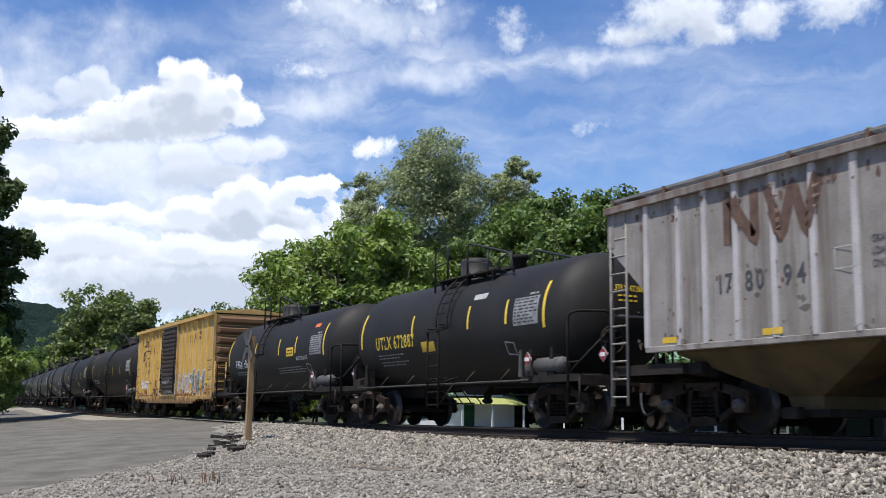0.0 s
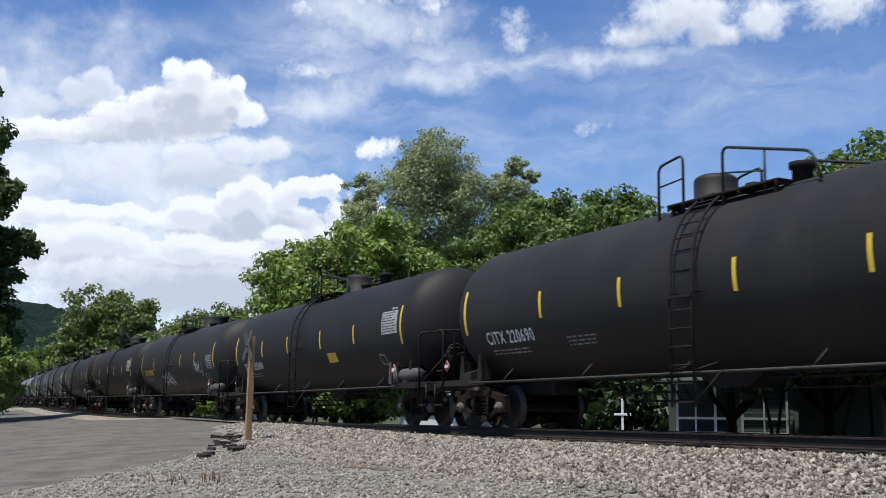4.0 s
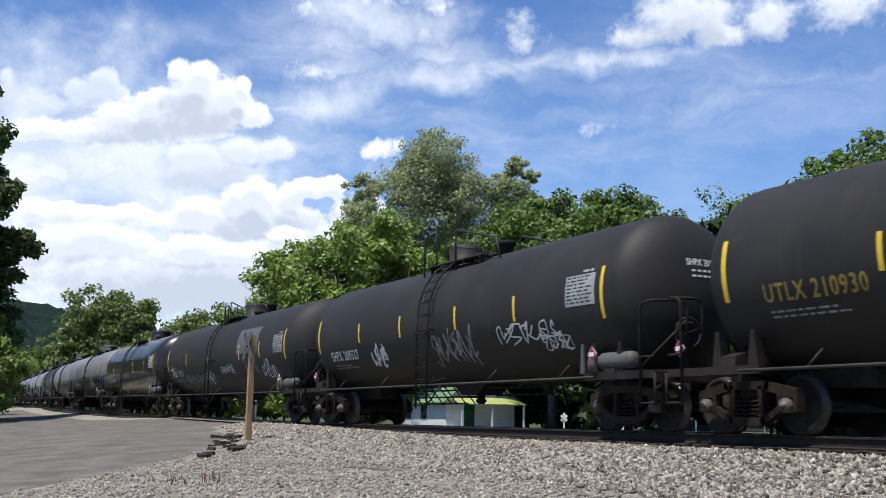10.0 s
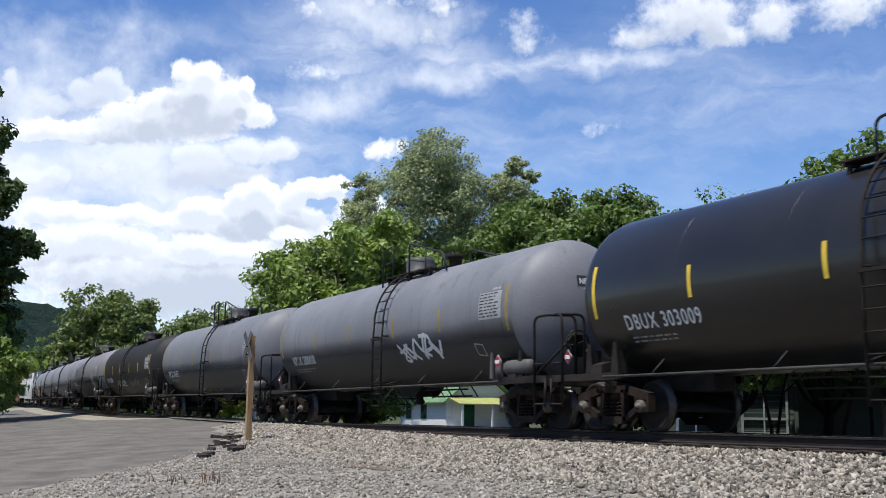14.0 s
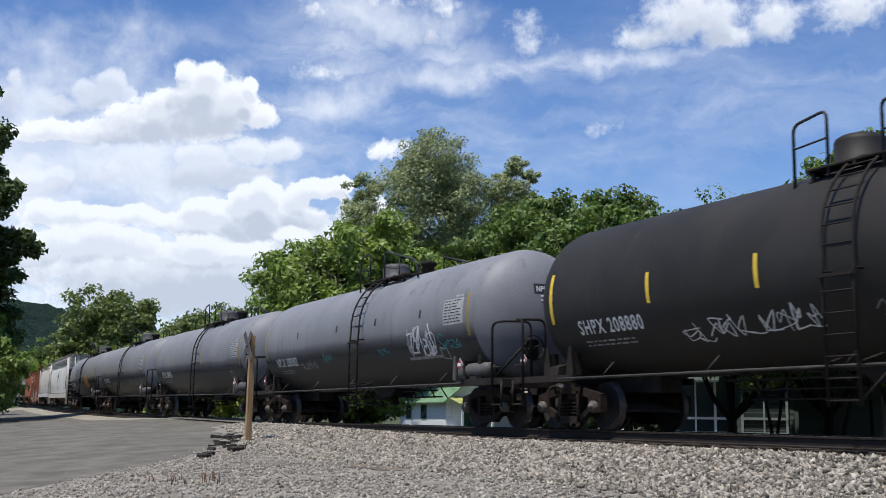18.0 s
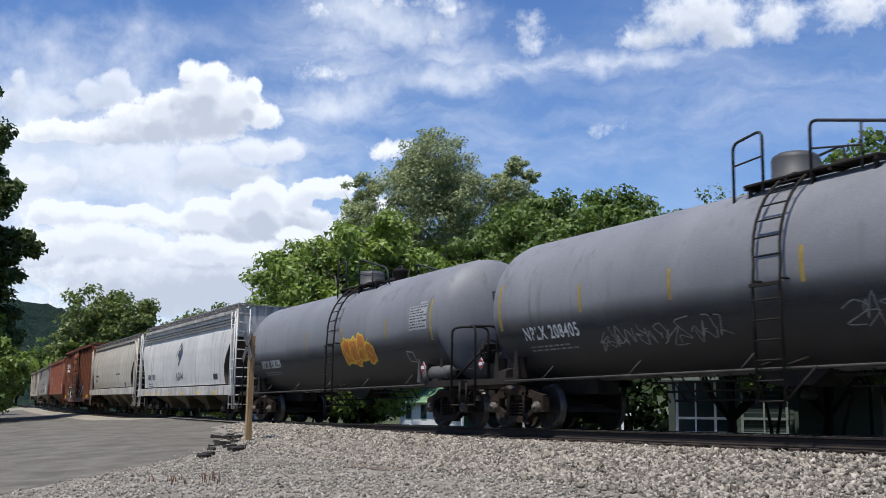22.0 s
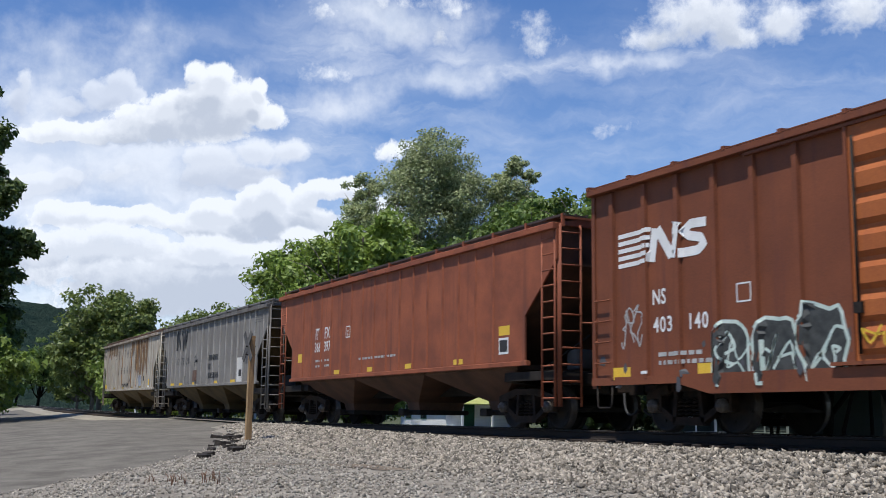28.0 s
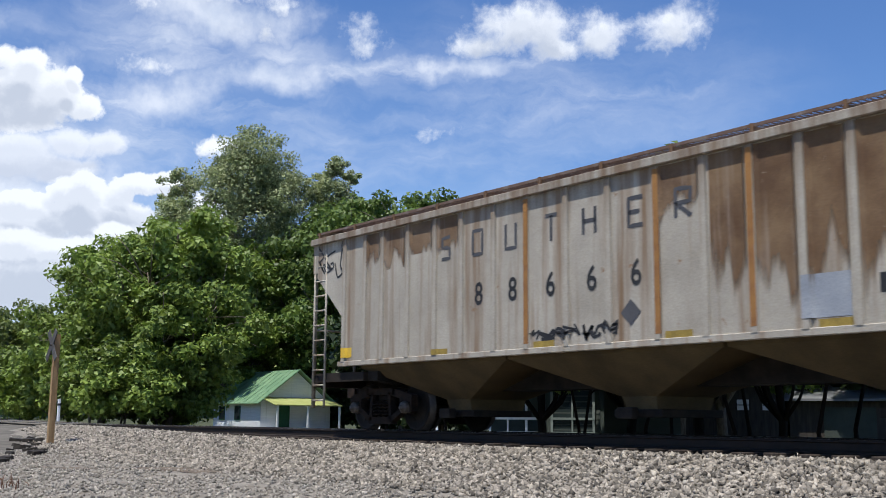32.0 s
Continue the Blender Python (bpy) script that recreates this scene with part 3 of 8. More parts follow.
def rail_bend(pts, r=0.12, n=4):
    """Rounds the corners of a bent pipe."""
    pts = [Vector(p) for p in pts]
    out = [pts[0]]
    for a, b, c in zip(pts, pts[1:], pts[2:]):
        d1, d2 = (a - b), (c - b)
        k = min(r, d1.length * 0.45, d2.length * 0.45)
        p, q = b + d1.normalized() * k, b + d2.normalized() * k
        out += [p.lerp(b, u).lerp(b.lerp(q, u), u) for u in [i / n for i in range(n + 1)]]
    return out + [pts[-1]]


def tank_profile(h):
    d = 0.78
    prof = [(-h + d - d * math.cos(a), TANK_R * math.sin(a)) for a in [math.pi / 2 * i / 10 for i in range(11)]]
    seams = []
    n = 8
    for i in range(1, n):
        seams.append((-h + d + (2 * h - 2 * d) * i / n, TANK_R))
    return [(a, max(r, 0.001)) for a, r in prof] + seams + [(-a, max(r, 0.001)) for a, r in reversed(prof)]


def make_shell(h):
    g = Geo()
    prof = tank_profile(h)
    prof[0] = (prof[0][0], 0.02)
    prof[-1] = (prof[-1][0], 0.02)
    g.lathe(prof, (0, 0, TANK_Z), "x", 56)
    return g


def make_weld():
    return Geo().lathe([(-0.012, TANK_R - 0.01), (-0.006, TANK_R + 0.0012), (0.006, TANK_R + 0.0012), (0.012, TANK_R - 0.01)], (0, 0, TANK_Z), "x", 56)


def make_walkway():
    g = Geo()
    g.box(-0.55, 2.2, -0.17, 0.17, 3.99, 4.03, 0.008)
    return g


def make_walkway_bar():
    return Geo().box(-0.025, 0.025, -0.95, 0.95, 3.94, 3.99)


def make_walkway_post():
    return Geo().box(-0.03, 0.03, -0.03, 0.03, 3.62, 3.96)


def make_short_rail():
    return Geo().tube(rail_bend([(-0.78, 0, 3.75), (-0.78, 0, 4.78), (-0.1, 0, 4.88), (-0.1, 0, 3.85)], 0.14), 0.026, 6).rod((-0.78, 0, 4.4), (-0.1, 0, 4.45), 0.016, 6)


def make_long_rail():
    g = Geo().tube(rail_bend([(0.92, 0, 3.78), (0.92, 0, 4.80), (2.9, 0, 4.32), (3.08, 0, 3.85)], 0.16), 0.026, 6)
    g.rod((1.9, 0, 3.85), (1.9, 0, 4.54), 0.02, 6).rod((0.92, 0, 4.35), (1.9, 0, 4.2), 0.016, 6)
    return g


def make_hoop_rail(span):
    """Low bent rail from the ladder past the dome."""
    g = Geo().tube(rail_bend([(0.0, 0, 3.78), (0.0, 0, 4.68), (span * 0.94, 0, 4.30), (span, 0, 3.9)], 0.16), 0.026, 6)
    return g.rod((0.0, 0, 4.3), (span * 0.55, 0, 4.12), 0.016, 6).rod((span * 0.5, 0, 3.85), (span * 0.5, 0, 4.48), 0.02, 6)


def make_step_rail():
    return Geo().tube(rail_bend([(-0.85, 0, 3.75), (-0.85, 0, 4.52), (-0.3, 0, 4.58), (-0.3, 0, 3.8)], 0.14), 0.026, 6)


def make_dome():
    g = Geo()
    g.lathe([(4.0, 0.46), (4.08, 0.46), (4.08, 0.40), (4.52, 0.40), (4.58, 0.38), (4.63, 0.30), (4.65, 0.15), (4.655, 0.01)], (-0.3, 0, 0), "z", 24)
    return g


def make_valve(r, top):
    return Geo().lathe([(4.0, r), (top - 0.16, r), (top - 0.14, r * 1.3), (top - 0.04, r * 1.3), (top - 0.02, r * 0.6), (top, 0.01)], (0, 0, 0), "z", 14)


def make_top_pipe():
    return Geo().rod((0.6, -0.1, 4.2), (1.7, 0.1, 4.22), 0.03, 6)


def make_ladder():
    """Side ladder that bends over the shell to the walkway."""
    g = Geo()
    r = TANK_R + 0.14
    arc = [math.radians(a) for a in range(0, 74, 8)]
    for x0, lean in ((0.68, -0.2), (1.24, -0.2)):
        path = [(x0 + 0.06, -1.74, 0.42), (x0, -1.72, 2.2)]
        path += [(x0 + lean * a / 1.25, -r * math.cos(a), TANK_Z + r * math.sin(a)) for a in arc]
        g.tube(path, 0.026, 5)
        g.rod((x0, -1.72, 1.0), (x0, -1.2, 1.15), 0.02, 5)
        g.rod((x0, -1.72, 2.3), (x0, -1.48, 2.3), 0.02, 5)
    g.box(0.66, 1.27, -1.78, -1.7, 2.2, 2.25)
    g.rod((1.24, -1.74, 0.44), (1.75, -1.56, 1.0), 0.018, 5)
    return g


def make_side_pipe(h):
    g = Geo()
    g.tube([(-h + 1.2, -1.55, 0.98), (-2, -1.55, 0.98), (2, -1.55, 0.98), (h - 1.2, -1.55, 0.98)], 0.026, 6)
    return g


def make_pipe_hanger():
    return Geo().rod((0, -1.55, 0.98), (0.13, -1.36, 1.25), 0.014, 5)


def make_outlet():
    """Bottom outlet in its skid under the middle of the shell."""
    g = Geo()
    g.prism([(-0.85, 1.06), (0.85, 1.06), (0.42, 0.78), (-0.42, 0.78)], -0.34, 0.34)
    g.lathe([(0.56, 0.07), (0.60, 0.13), (0.66, 0.13), (0.68, 0.1), (0.8, 0.1)], (0.0, 0, 0), "z", 12)
    g.rod((0.0, -0.5, 0.72), (0.0, 0.0, 0.72), 0.025, 6)
    return g


def make_rigging(x0, x1, levels, step):
    """Brake rods and pipes hung in rows under the shell."""
    g = Geo()
    for k, z in enumerate(levels):
        g.rod((x0 + 0.1 * k, -0.25 + 0.2 * k, z), (x1 - 0.12 * k, -0.25 + 0.2 * k, z), 0.022, 5)
    n = int(abs(x1 - x0) / step)
    for i in range(n + 1):
        x = x0 + (x1 - x0) * (i + 0.15 * math.sin(i * 2.1)) / n
        g.rod((x, -0.25, 1.08), (x, -0.2 + 0.2 * (len(levels) - 1), min(levels) - 0.03), 0.018, 5)
    return g


def make_brake_cylinder(c):
    g = Geo().lathe([(1.06, 0.05), (1.08, 0.15), (1.30, 0.15), (1.38, 0.12), (1.43, 0.03)], (c - 2.18, -1.32, 0), "z", 14)
    return g.prism([(c - 2.42, 1.06), (c - 2.3, 1.06), (c - 2.34, 1.62), (c - 2.38, 1.62)], -1.5, -1.46)


def make_end_sill(h, c):
    """Stub sill, bolster web, end beam and floor of the end platform, at the leading end."""
    g = Geo()
    g.box(h - 2.7, c - 0.5, -0.28, 0.28, 0.72, 1.12, 0.02)
    g.prism([(-1.45, 1.02), (-1.42, 1.22), (-1.0, 1.34), (1.0, 1.34), (1.42, 1.22), (1.45, 1.02), (0.4, 0.86), (-0.4, 0.86)], c - 1.73, c - 1.41, "x")
    g.box(c - 0.3, c - 0.16, -1.45, 1.45, 0.86, 1.06, 0.01)
    for y in (-1.5, 1.42):
        g.box(c - 2.3, c - 0.16, y, y + 0.08, 0.93, 1.06)
    g.box(c - 2.2, c - 0.2, -1.42, -0.95, 1.06, 1.085)
    return g


def make_saddle():
    """One upright bracket that holds the shell."""
    g = Geo()
    g.prism([(-0.11, 1.06), (0.11, 1.06), (0.04, 1.62), (-0.03, 1.62)], -1.42, -1.39)
    g.box(-0.02, 0.02, -1.395, -1.15, 1.06, 1.5)
    return g


def make_end_rail(c):
    """The bent handrail at one corner of the end platform."""
    g = Geo()
    g.tube(rail_bend([(c - 0.55, -1.52, 0.45), (c - 0.55, -1.52, 2.24), (c - 0.2, -1.5, 2.27), (c - 0.2, -0.75, 2.3), (c - 0.2, -0.75, 1.05)], 0.18), 0.028, 6)
    g.rod((c - 0.55, -1.52, 0.5), (c - 0.15, -1.52, 0.5), 0.02, 6).rod((c - 0.15, -1.52, 0.45), (c - 0.15, -1.52, 1.0), 0.022, 6)
    g.rod((c - 0.55, -1.52, 1.3), (c - 0.2, -1.5, 1.3), 0.018, 6)
    return g


def make_brace(c):
    return Geo().rod((c - 1.0, -1.2, 1.1), (c - 0.28, -0.7, 1.95), 0.03, 6)


def make_reservoir(c):
    g = Geo()
    g.lathe([(c - 1.98, 0.05), (c - 1.94, 0.14), (c - 1.88, 0.17), (c - 1.05, 0.17), (c - 0.99, 0.14), (c - 0.95, 0.05)], (0, -1.3, 1.27), "x", 16)
    g.box(c - 1.8, c - 1.74, -1.4, -1.2, 1.06, 1.2).box(c - 1.2, c - 1.14, -1.35, -1.15, 1.06, 1.2)
    return g


def make_brake_wheel(c):
    g = Geo()
    ring = [(c - 0.32, -0.62 + 0.27 * math.cos(a), 1.75 + 0.27 * math.sin(a)) for a in [i * math.pi / 9 for i in range(19)]]
    g.tube(ring, 0.02, 5)
    for k in range(4):
        a = k * math.pi / 2 + 0.3
        g.rod((c - 0.32, -0.62, 1.75), (c - 0.32, -0.62 + 0.27 * math.cos(a), 1.75 + 0.27 * math.sin(a)), 0.014, 5)
    g.box(c - 0.55, c - 0.34, -0.75, -0.45, 1.5, 1.95, 0.03)
    g.rod((c - 0.4, -0.62, 1.0), (c - 0.4, -0.62, 1.6), 0.03, 6)
    return g


def make_diamond(r=0.15):
    g = Geo()
    g.prism([(0, -r), (r, 0), (0, r), (-r, 0)], -0.006, 0.006)
    return g


def placard(car, x, y, z):
    d = part("placard", shared("placard", make_diamond, DULL), None, car, "red and white warning placard", pose(x, y, z))
    part("placard_border", shared("placard_border", lambda: Geo().prism([(0, -0.13), (0.13, 0), (0, 0.13), (-0.13, 0)], -0.012, 0.0), RED), None, d, "", pose(0, -0.002, 0))
    part("placard_panel", shared("placard_panel", lambda: Geo().box(-0.08, 0.08, -0.02, 0, -0.038, 0.038), WHITE), None, d)


def data_table(car, x0, x1, z0, z1, place, ink, back, frame_mat=None):
    if back is not None:
        patch(car, x0, x1, z0, z1, back, place, "data_panel", lift=0.004)
    rows = max(4, int((z1 - z0) / 0.075))
    bars(car, x0 + 0.04, z1 - 0.06, (x1 - x0) - 0.12, rows, ink, place, "data_lettering", 0.03, (z1 - z0 - 0.04) / rows, int(x0 * 7) + 3)


CARS = []


def tank_car(label, centre, half, mark, paint=None, ink=None, stripe=None, extras=None, stripes=(-4.2, -1.55, 1.45, 4.1), tag=None, top=0.0, table_z=2.35, head_ink=None, mark_x=0.75, mark_h=0.29, table_ink=None, dome=None, mark_z=1.78):
    """half: from the centre to the end stripes; top: how far the dome and ladder sit ahead of their usual place."""
    paint, ink, stripe = paint or BLACK, ink or WHITE, stripe or YELLOW
    c = half + 1.70
    h = half + 0.98
    dz = TANK_Z + TANK_R - 4.10
    car = thing("tank_car", label, "tank car", "freight cars of the train")
    at = (lambda x, z, lift=0.004: wrapped(x, z, lift))
    part("tank_shell", shared(("tank_shell", h), lambda: make_shell(h), paint), None, car)
    for i in range(1, 6):
        part("weld_seam", shared(("weld_seam", TANK_R), make_weld, paint), None, car, "", pose(-h + 0.78 + (2 * h - 1.56) * i / 6, 0, 0))
    sh = pose(top, 0, dz)
    for y in (-0.78, 0.78):
        part("walkway", shared("walkway", make_walkway, STEEL), None, car, "", pose(top, y, dz))
        if dome is None:
            part("safety_rail", shared("short_rail", make_short_rail, LETTER), None, car, "", pose(top, y * 1.19, dz))
            part("safety_rail", shared("long_rail", make_long_rail, LETTER), None, car, "", pose(top, y * 1.19, dz))
        else:
            span = round(dome - top + 0.55, 2)
            part("safety_rail", shared(("hoop_rail", span), lambda: make_hoop_rail(span), LETTER), None, car, "", pose(top + 0.95, y * 1.19, dz))
            part("safety_rail", shared("step_rail", make_step_rail, LETTER), None, car, "", pose(top + 0.95, y * 1.19, dz))
    for y in (-0.78, 0.78):
        for x in (-0.45, 0.9, 2.1):
            part("walkway_post", shared("walkway_post", make_walkway_post, STEEL), None, car, "", pose(top + x, y * 1.12, dz))
    for x in (-0.5, 0.4, 1.3, 2.15):
        part("walkway_bar", shared("walkway_bar", make_walkway_bar, STEEL), None, car, "", pose(top + x, 0, dz))
    part("manway_dome", shared("manway_dome", make_dome, LOWER_GREY if paint is GREY else paint), None, car, "", sh if dome is None else pose(dome + 0.3, 0, dz))
    va = top if dome is None else dome + 0.3
    for x, y, r, z in ((1.8, 0.0, 0.17, 4.5), (0.75, 0.25, 0.10, 4.36), (1.0, -0.3, 0.12, 4.26)):
        part("valve", shared(("valve", r), lambda: make_valve(r, z), STEEL), None, car, "", pose(va + x, y, dz))
    part("top_pipe", shared("top_pipe", make_top_pipe, STEEL), None, car, "", pose(va, 0, dz))
    ladder = part("ladder", shared(("tank_ladder", TANK_R), make_ladder, STEEL), None, car, "", pose(top - 0.26, 0, 0))
    rung = shared("rung", lambda: Geo().rod((0.68, 0, 0), (1.24, 0, 0), 0.014, 5), STEEL)
    for i in range(6):
        part("rung", rung, None, ladder, "", pose(0.02, -1.735, 0.5 + i * 0.3))
    for i in range(7):
        a = math.radians(4 + i * 10)
        part("rung", rung, None, ladder, "", pose(-0.16 * a, -(TANK_R + 0.14) * math.cos(a), TANK_Z + (TANK_R + 0.14) * math.sin(a)))
    part("side_pipe", shared(("side_pipe", h), lambda: make_side_pipe(h), STEEL_PALE), None, car)
    for i in range(5):
        part("pipe_hanger", shared("pipe_hanger", make_pipe_hanger, STEEL_PALE), None, car, "", pose(-h + 2.6 + i * (2 * h - 5.0) / 4, 0, 0))
    for s in (0, 180):
        turn = pose(0, 0, 0, 0, 0, s)
        part("stub_sill", shared(("stub_sill", h), lambda: make_end_sill(h, c), STEEL), None, car, "", turn)
        for x in (c - 2.1, c - 1.3):
            for y in (0, 180):
                part("saddle", shared("saddle", make_saddle, STEEL), None, car, "", turn @ pose(x, 0, 0, 0, 0, y))
        for y in (1, -1):
            me_ = shared(("handrail", c), lambda: make_end_rail(c), STEEL)
            part("handrail", me_, None, car, "", turn if y > 0 else turn @ Matrix.Diagonal((1, -1, 1, 1)))
        part("brace", shared(("brace", c), lambda: make_brace(c), STEEL), None, car, "", turn)
    part("air_reservoir", shared(("air_reservoir", c), lambda: make_reservoir(c), PIPE), None, car)
    part("brake_cylinder", shared(("brake_cylinder", c), lambda: make_brake_cylinder(c), PIPE), None, car)
    part("bottom_outlet", shared("bottom_outlet", make_outlet, STEEL), None, car)
    part("brake_rigging", shared("brake_rigging", lambda: make_rigging(-3.7, -0.7, (0.9, 0.74, 0.58), 0.42), STEEL), None, car)
    part("brake_rigging", shared("brake_rigging_front", lambda: make_rigging(0.8, 3.2, (0.92, 0.76), 0.6), STEEL), None, car)
    part("brake_wheel", shared(("brake_wheel", c), lambda: make_brake_wheel(c), STEEL), None, car)
    couplers(car, c)
    for s in (1, -1):
        bogie(car, s * (c - 1.57), car)
    for s in (-1, 1):
        patch(car, s * (half + 0.05) - 0.05, s * (half + 0.05) + 0.05, 2.05, 3.05, stripe, at, "end_stripe", lift=0.003, nz=8)
    for x in stripes:
        patch(car, x - 0.045, x + 0.045, 2.22, 2.76, stripe, at, "side_stripe", lift=0.003)
    owner, number = mark.split()
    reach = [max(u for u, w in letters(t, mark_h, 0.76, 1.16)[0]) for t in (mark, number)]
    write(car, owner, -half + mark_x, mark_z, mark_h, ink, at, squeeze=0.76, gap=1.16)
    write(car, number, -half + mark_x + reach[0] - reach[1], mark_z, mark_h, ink, at, squeeze=0.76, gap=1.16)
    bars(car, -half + mark_x + 0.05, mark_z - 0.18, 1.6, 2, SPRAY_DIM, at, seed=int(-centre))
    head_text(car, mark, h, head_ink or ink)
    data_table(car, half - 1.15, half - 0.17, table_z, table_z + 0.6, at, table_ink or LETTER, tag or DULL)
    bars(car, half - 0.6, table_z + 0.64, 0.4, 1, tag or DULL, at, "panel_heading", 0.05)
    x_ = half - 1.62
    part("stencil_square", ribbon(Geo(), [(x_, 1.56), (x_ + 0.34, 1.52), (x_ + 0.36, 1.80), (x_ + 0.02, 1.84), (x_, 1.56)], 0.035, at), DULL, car)
    placard(car, half - 0.18, -1.60, 1.40)
    placard(car, c - 0.18, -0.95, 1.45)
    if extras:
        extras(car, at)
    CARS.append((car, centre, c - 1.57))
    return car


def head_text(car, mark, h, ink):
    """The small number on the leading head, seen from beside the track."""
    pts, faces = letters(mark, 0.13, 0.8, 1.05)
    d = 0.78
    v = []
    for u, w in pts:
        y, z = -0.26 + u, 0.50 + w
        r = min(0.98, math.hypot(y, z) / TANK_R)
        v.append((h - d + d * math.sqrt(1 - r * r) + 0.008, y, TANK_Z + z))
    if mark.startswith("NPLX"):
        rows = []
        for i in range(6):
            for z in (0.45, 0.68):
                y = -0.31 + 0.088 * i
                r = min(0.98, math.hypot(y, z) / TANK_R)
                rows.append((h - d + d * math.sqrt(1 - r * r) + 0.005, y, TANK_Z + z))
        part("head_panel", Geo().add(rows, [(2 * i, 2 * i + 2, 2 * i + 3, 2 * i + 1) for i in range(5)]), LETTER, car)
    me = bpy.data.meshes.new("head_lettering")
    me.from_pydata(v, [], faces)
    me.materials.append(ink)
    part("head_lettering", me, None, car)
    g = Geo()
    for k in range(2):
        for i in range(4):
            y0, z = -0.16 + i * 0.13, 0.38 - k * 0.1
            q = []
            for yy, zz in ((y0, z), (y0 + 0.09, z), (y0 + 0.09, z + 0.04), (y0, z + 0.04)):
                r = min(0.98, math.hypot(yy, zz) / TANK_R)
                q.append((h - d + d * math.sqrt(1 - r * r) + 0.008, yy, TANK_Z + zz))
            g.add(q, [(0, 1, 2, 3)])
    part("head_small_lettering", g, ink, car)
# ---- hoppers and box cars ----
def loft(levels):
    """A body from rows of (z, half length, half width)."""
    g = Geo()
    pts, faces = [], []
    for z, e, w in levels:
        pts += [(-e, -w, z), (e, -w, z), (e, w, z), (-e, w, z)]
    for i in range(len(levels) - 1):
        faces += [(i * 4 + k, i * 4 + (k + 1) % 4, i * 4 + 4 + (k + 1) % 4, i * 4 + 4 + k) for k in range(4)]
    faces += [(3, 2, 1, 0), tuple(len(pts) - 4 + k for k in range(4))]
    return g.add(pts, faces)


def eased(rows, v):
    """Smooth value between rows of (place, value)."""
    for (a, p), (b, q) in zip(rows, rows[1:]):
        if v <= b:
            u = (v - a) / (b - a)
            return p + (q - p) * u
    return rows[-1][1]


def curved_loft(levels):
    """A body whose sides are smooth from row to row; rows of (z, half length, half width)."""
    g = Geo()
    n = len(levels)
    for k in range(4):
        pts = []
        for z, e, w in levels:
            ring = [(-e, -w, z), (e, -w, z), (e, w, z), (-e, w, z)]
            pts += [ring[k], ring[(k + 1) % 4]]
        g.add(pts, [(2 * i, 2 * i + 1, 2 * i + 3, 2 * i + 2) for i in range(n - 1)], True)
    z, e, w = levels[-1]
    g.add([(-e, -w, z), (e, -w, z), (e, w, z), (-e, w, z)], [(0, 1, 2, 3)])
    z, e, w = levels[0]
    return g.add([(-e, -w, z), (e, -w, z), (e, w, z), (-e, w, z)], [(3, 2, 1, 0)])


def ladder_geo(x0, x1, y0, y1, z0, z1, n, r=0.02):
    g = Geo()
    g.rod((x0, y0, z0), (x0, y0, z1), r * 1.3, 6).rod((x1, y1, z0), (x1, y1, z1), r * 1.3, 6)
    for i in range(n):
        z = z0 + (z1 - z0) * (i + 0.5) / n
        g.rod((x0, y0, z), (x1, y1, z), r, 5)
    return g


def make_chute(top, span, low):
    return loft([(low, 0.32, 0.62), (low + 0.22, 0.36, 0.68), (top - 0.1, span, 1.42), (top, span, 1.45)])


def make_gate(low):
    g = Geo()
    g.box(-0.5, 0.5, -0.72, 0.72, low - 0.1, low + 0.02, 0.01)
    g.rod((0.0, -1.0, low - 0.04), (0.0, 1.0, low - 0.04), 0.03, 8)
    g.box(-0.16, 0.16, -1.02, -0.86, low - 0.13, low + 0.05, 0.01)
    return g


